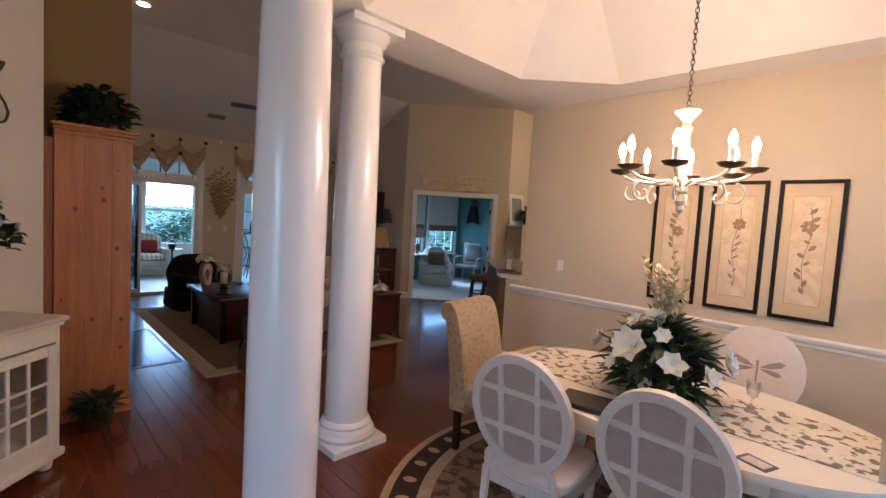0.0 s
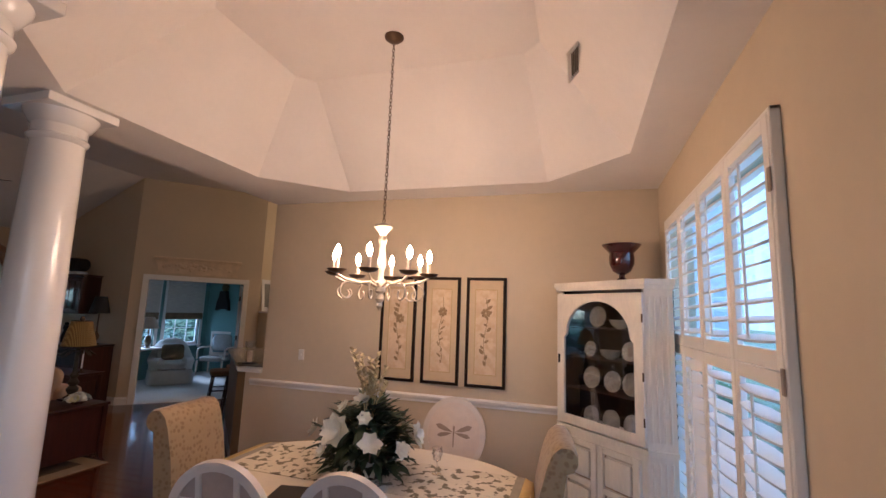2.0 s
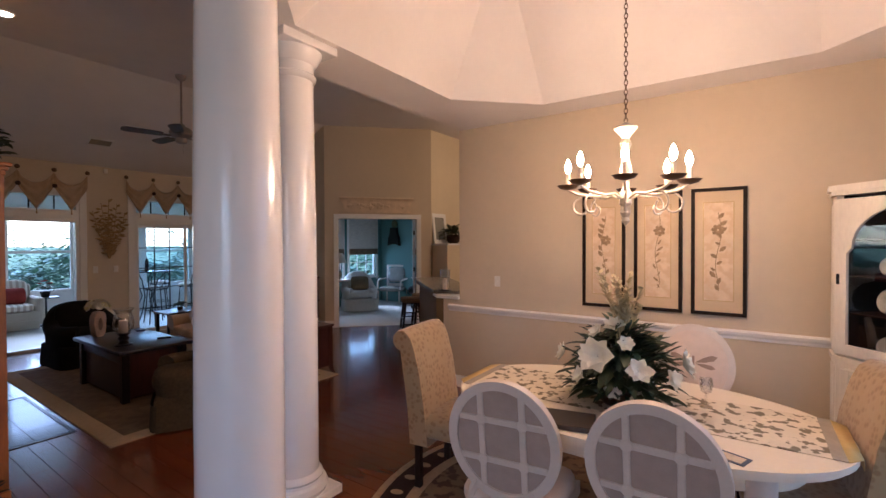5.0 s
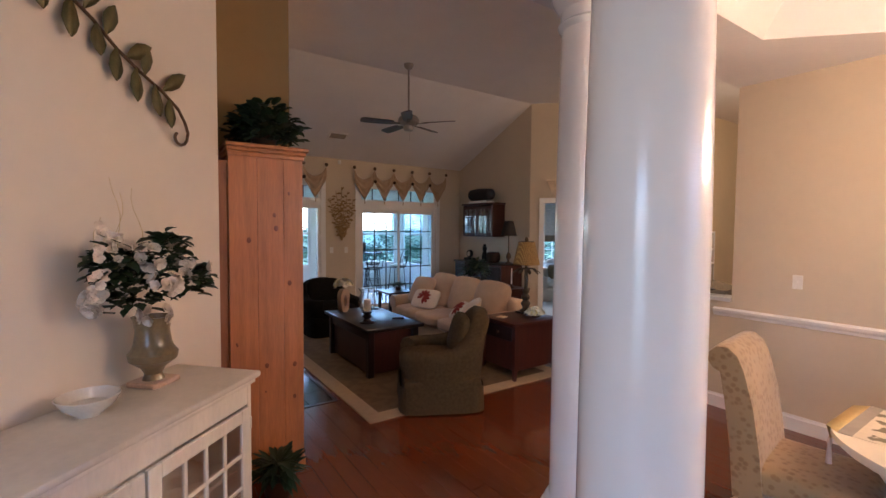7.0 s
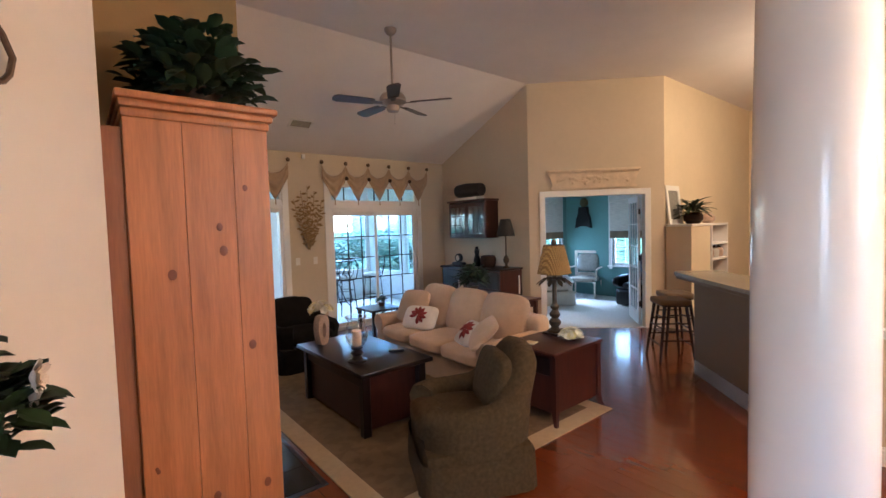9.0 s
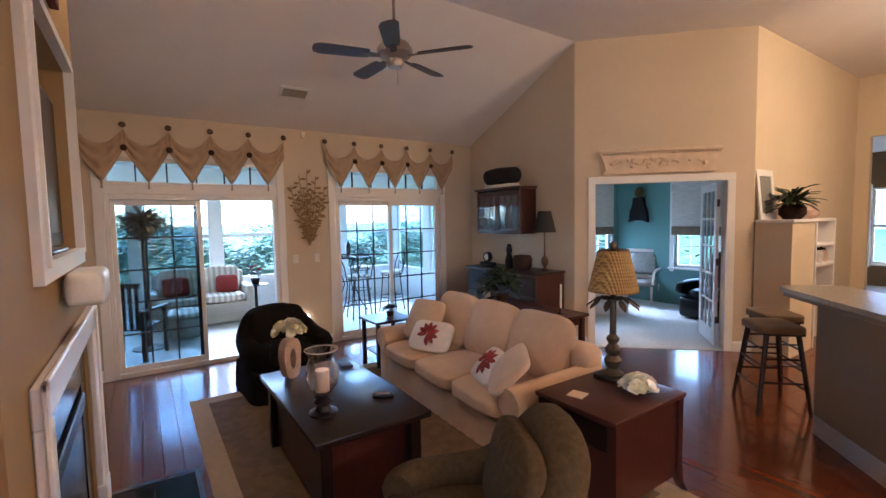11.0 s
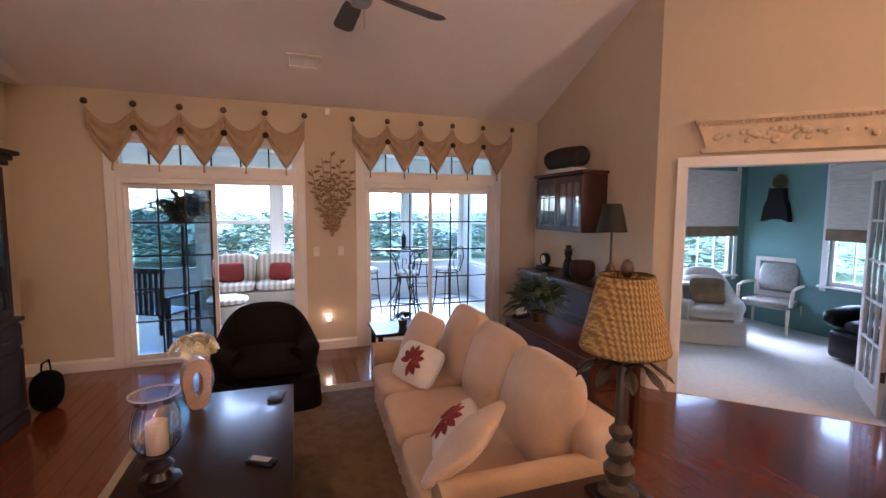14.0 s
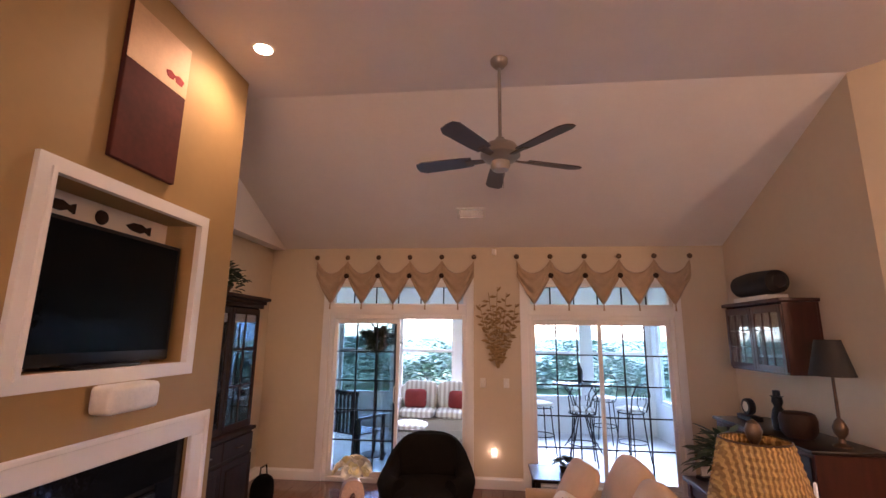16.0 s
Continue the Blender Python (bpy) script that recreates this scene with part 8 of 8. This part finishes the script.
def garden_chair(x, y, a):
    t = thing("slatted_chair", pose(x, y, 0, 0, 0, a), "dark slatted wooden chair in the sunroom", "chair", "sunroom chairs")
    for k in range(6):
        part("slat", box(-0.26, 0.26, -0.25 + 0.085 * k, -0.25 + 0.085 * k + 0.06, 0.40, 0.42), M["dark"], t)
    for k in range(7):
        part("slat", box(-0.26 + 0.08 * k, -0.26 + 0.08 * k + 0.04, 0.25, 0.27, 0.42, 0.95), M["dark"], t)
    part("top_rail", box(-0.29, 0.29, 0.24, 0.28, 0.93, 1.0, 0.01), M["dark"], t)
    for sx in (-1, 1):
        part("arm", box(sx * 0.30 - 0.03, sx * 0.30 + 0.03, -0.28, 0.27, 0.62, 0.65, 0.006), M["dark"], t)
        for y_ in (-0.25, 0.24):
            part("leg", box(sx * 0.29 - 0.022, sx * 0.29 + 0.022, y_ - 0.022, y_ + 0.022, 0, 0.62), M["dark"], t)


garden_chair(-3.6, 0.95, 150)
garden_chair(-4.5, 1.5, -60)
t = thing("planter_table", pose(-1.72, 2.75, 0), "small dark table with red flowers in the sunroom", "table")
part("tabletop", lathe([(0.22, 0.56), (0.23, 0.57), (0.22, 0.58)], 20), M["black"], t)
part("pedestal", lathe([(0.16, 0), (0.03, 0.03), (0.025, 0.56)], 14), M["black"], t)
t = thing("flower_pot", pose(-1.72, 2.75, 0.58), "red flowers in a dark pot", "plant")
part("pot", lathe([(0.06, 0), (0.09, 0.12), (0.08, 0.12)], 16), M["black"], t)
part("leaf_clump", foliage(50, 0.12, 0.06, 0.06, 0.1, 111, width=0.3, center=(0, 0, 0.16)), M["leaf2"], t, smooth=60)
for k in range(5):
    part("blossom", flower(bmesh.new(), (0.09 * math.cos(k * 1.3), 0.09 * math.sin(k * 1.3), 0.26 + 0.05 * (k % 2)), 0.05, 5, k), M["red"], t)

# ---- outside ----
tagged(link("ground", box(-400, 400, -400, 400, -0.35, -0.25), M["grass"]), "mown lawn reaching to the trees", "ground", kind="structure")
# added glowing sheets that stand in for bright sky and haze outside
tagged(link("backdrop", box(-60, 320, -62.2, -62, -0.25, 60), M["haze"]), "glowing pale sheet for the bright haze beyond the dining window", "backdrop", kind="structure")
tagged(link("backdrop", box(62, 62.2, -30, 120, -0.25, 40), M["haze"]), "glowing pale sheet for the bright haze beyond the side lawn", "backdrop", kind="structure")


def shrub_row(name, x0, x1, y, h, n, seed, axis=0):
    rnd = random.Random(seed)
    bm = bmesh.new()
    for _ in range(n):
        u = rnd.uniform(x0, x1)
        v = y + rnd.gauss(0, 0.7)
        z = -0.25 + h * rnd.random() ** 0.8 * (0.75 + 0.25 * math.sin(u * 1.3 + seed))
        c = Vector((u, v, z)) if axis == 0 else Vector((v, u, z))
        s = rnd.uniform(0.18, 0.38)
        a = rnd.uniform(0, 6.28)
        leaf_blade(bm, c, c + Vector((s * math.cos(a), s * math.sin(a), rnd.uniform(-0.2, 0.5) * s)), s * 0.55)
    return tagged(link(name, bm, M["hedge"]), "loose green shrubs beyond the lawn", "shrubs", kind="stuff")


shrub_row("shrubs", -18, 15, 13.0, 1.9, 13000, 5)
shrub_row("shrubs", 6.5, 15, 4.5, 1.6, 1500, 7)
shrub_row("shrubs", -34, 36, 28.0, 4.6, 12000, 6)

# ---- hardwood planks ----
floor_ob = bpy.data.objects["floor"]
rnd = random.Random(2)
PW, PL = 0.125, 1.25
rest_v, rest_f = [], []
shared = None
near = []
nx = int(13.6 / PW)
for i in range(nx):
    x = -7.0 + PW * i
    y = -10.33 - rnd.uniform(0, PL)
    while y < 0:
        y0, y1 = max(y, -10.33), min(y + PL, -0.002)
        if y1 - y0 > 0.05:
            full = abs((y1 - y0) - PL) < 1e-6
            if full and -4.6 < x < -0.3 and -9.0 < y0 < -1.6 and len(near) < 300:
                near.append((x, y0))
            else:
                b = len(rest_v)
                e = 0.0008
                rest_v += [(x + e, y0 + e, -0.006), (x + PW - e, y0 + e, -0.006), (x + PW - e, y1 - e, -0.006), (x + e, y1 - e, -0.006),
                           (x + e + 0.001, y0 + e + 0.001, 0.0), (x + PW - e - 0.001, y0 + e + 0.001, 0.0), (x + PW - e - 0.001, y1 - e - 0.001, 0.0), (x + e + 0.001, y1 - e - 0.001, 0.0)]
                rest_f += [(b + 4, b + 5, b + 6, b + 7), (b, b + 1, b + 5, b + 4), (b + 1, b + 2, b + 6, b + 5), (b + 2, b + 3, b + 7, b + 6), (b + 3, b, b + 4, b + 7)]
        y += PL
me = bpy.data.meshes.new("plank_rest")
me.from_pydata(rest_v, [], rest_f)
me.materials.append(M["floor_rest"])
o = new("plank_rest", me)
o.parent = floor_ob
tagged(o, kind="stuff")
e = 0.0008
me = bpy.data.meshes.new("plank")
me.from_pydata([(e, e, -0.006), (PW - e, e, -0.006), (PW - e, PL - e, -0.006), (e, PL - e, -0.006), (e + 0.001, e + 0.001, 0), (PW - e - 0.001, e + 0.001, 0), (PW - e - 0.001, PL - e - 0.001, 0), (e + 0.001, PL - e - 0.001, 0)], [],
               [(4, 5, 6, 7), (0, 1, 5, 4), (1, 2, 6, 5), (2, 3, 7, 6), (3, 0, 4, 7)])
me.materials.append(M["floor"])
for x, y in near:
    o = new("plank", me)
    o.parent = floor_ob
    o.location = (x, y, 0)
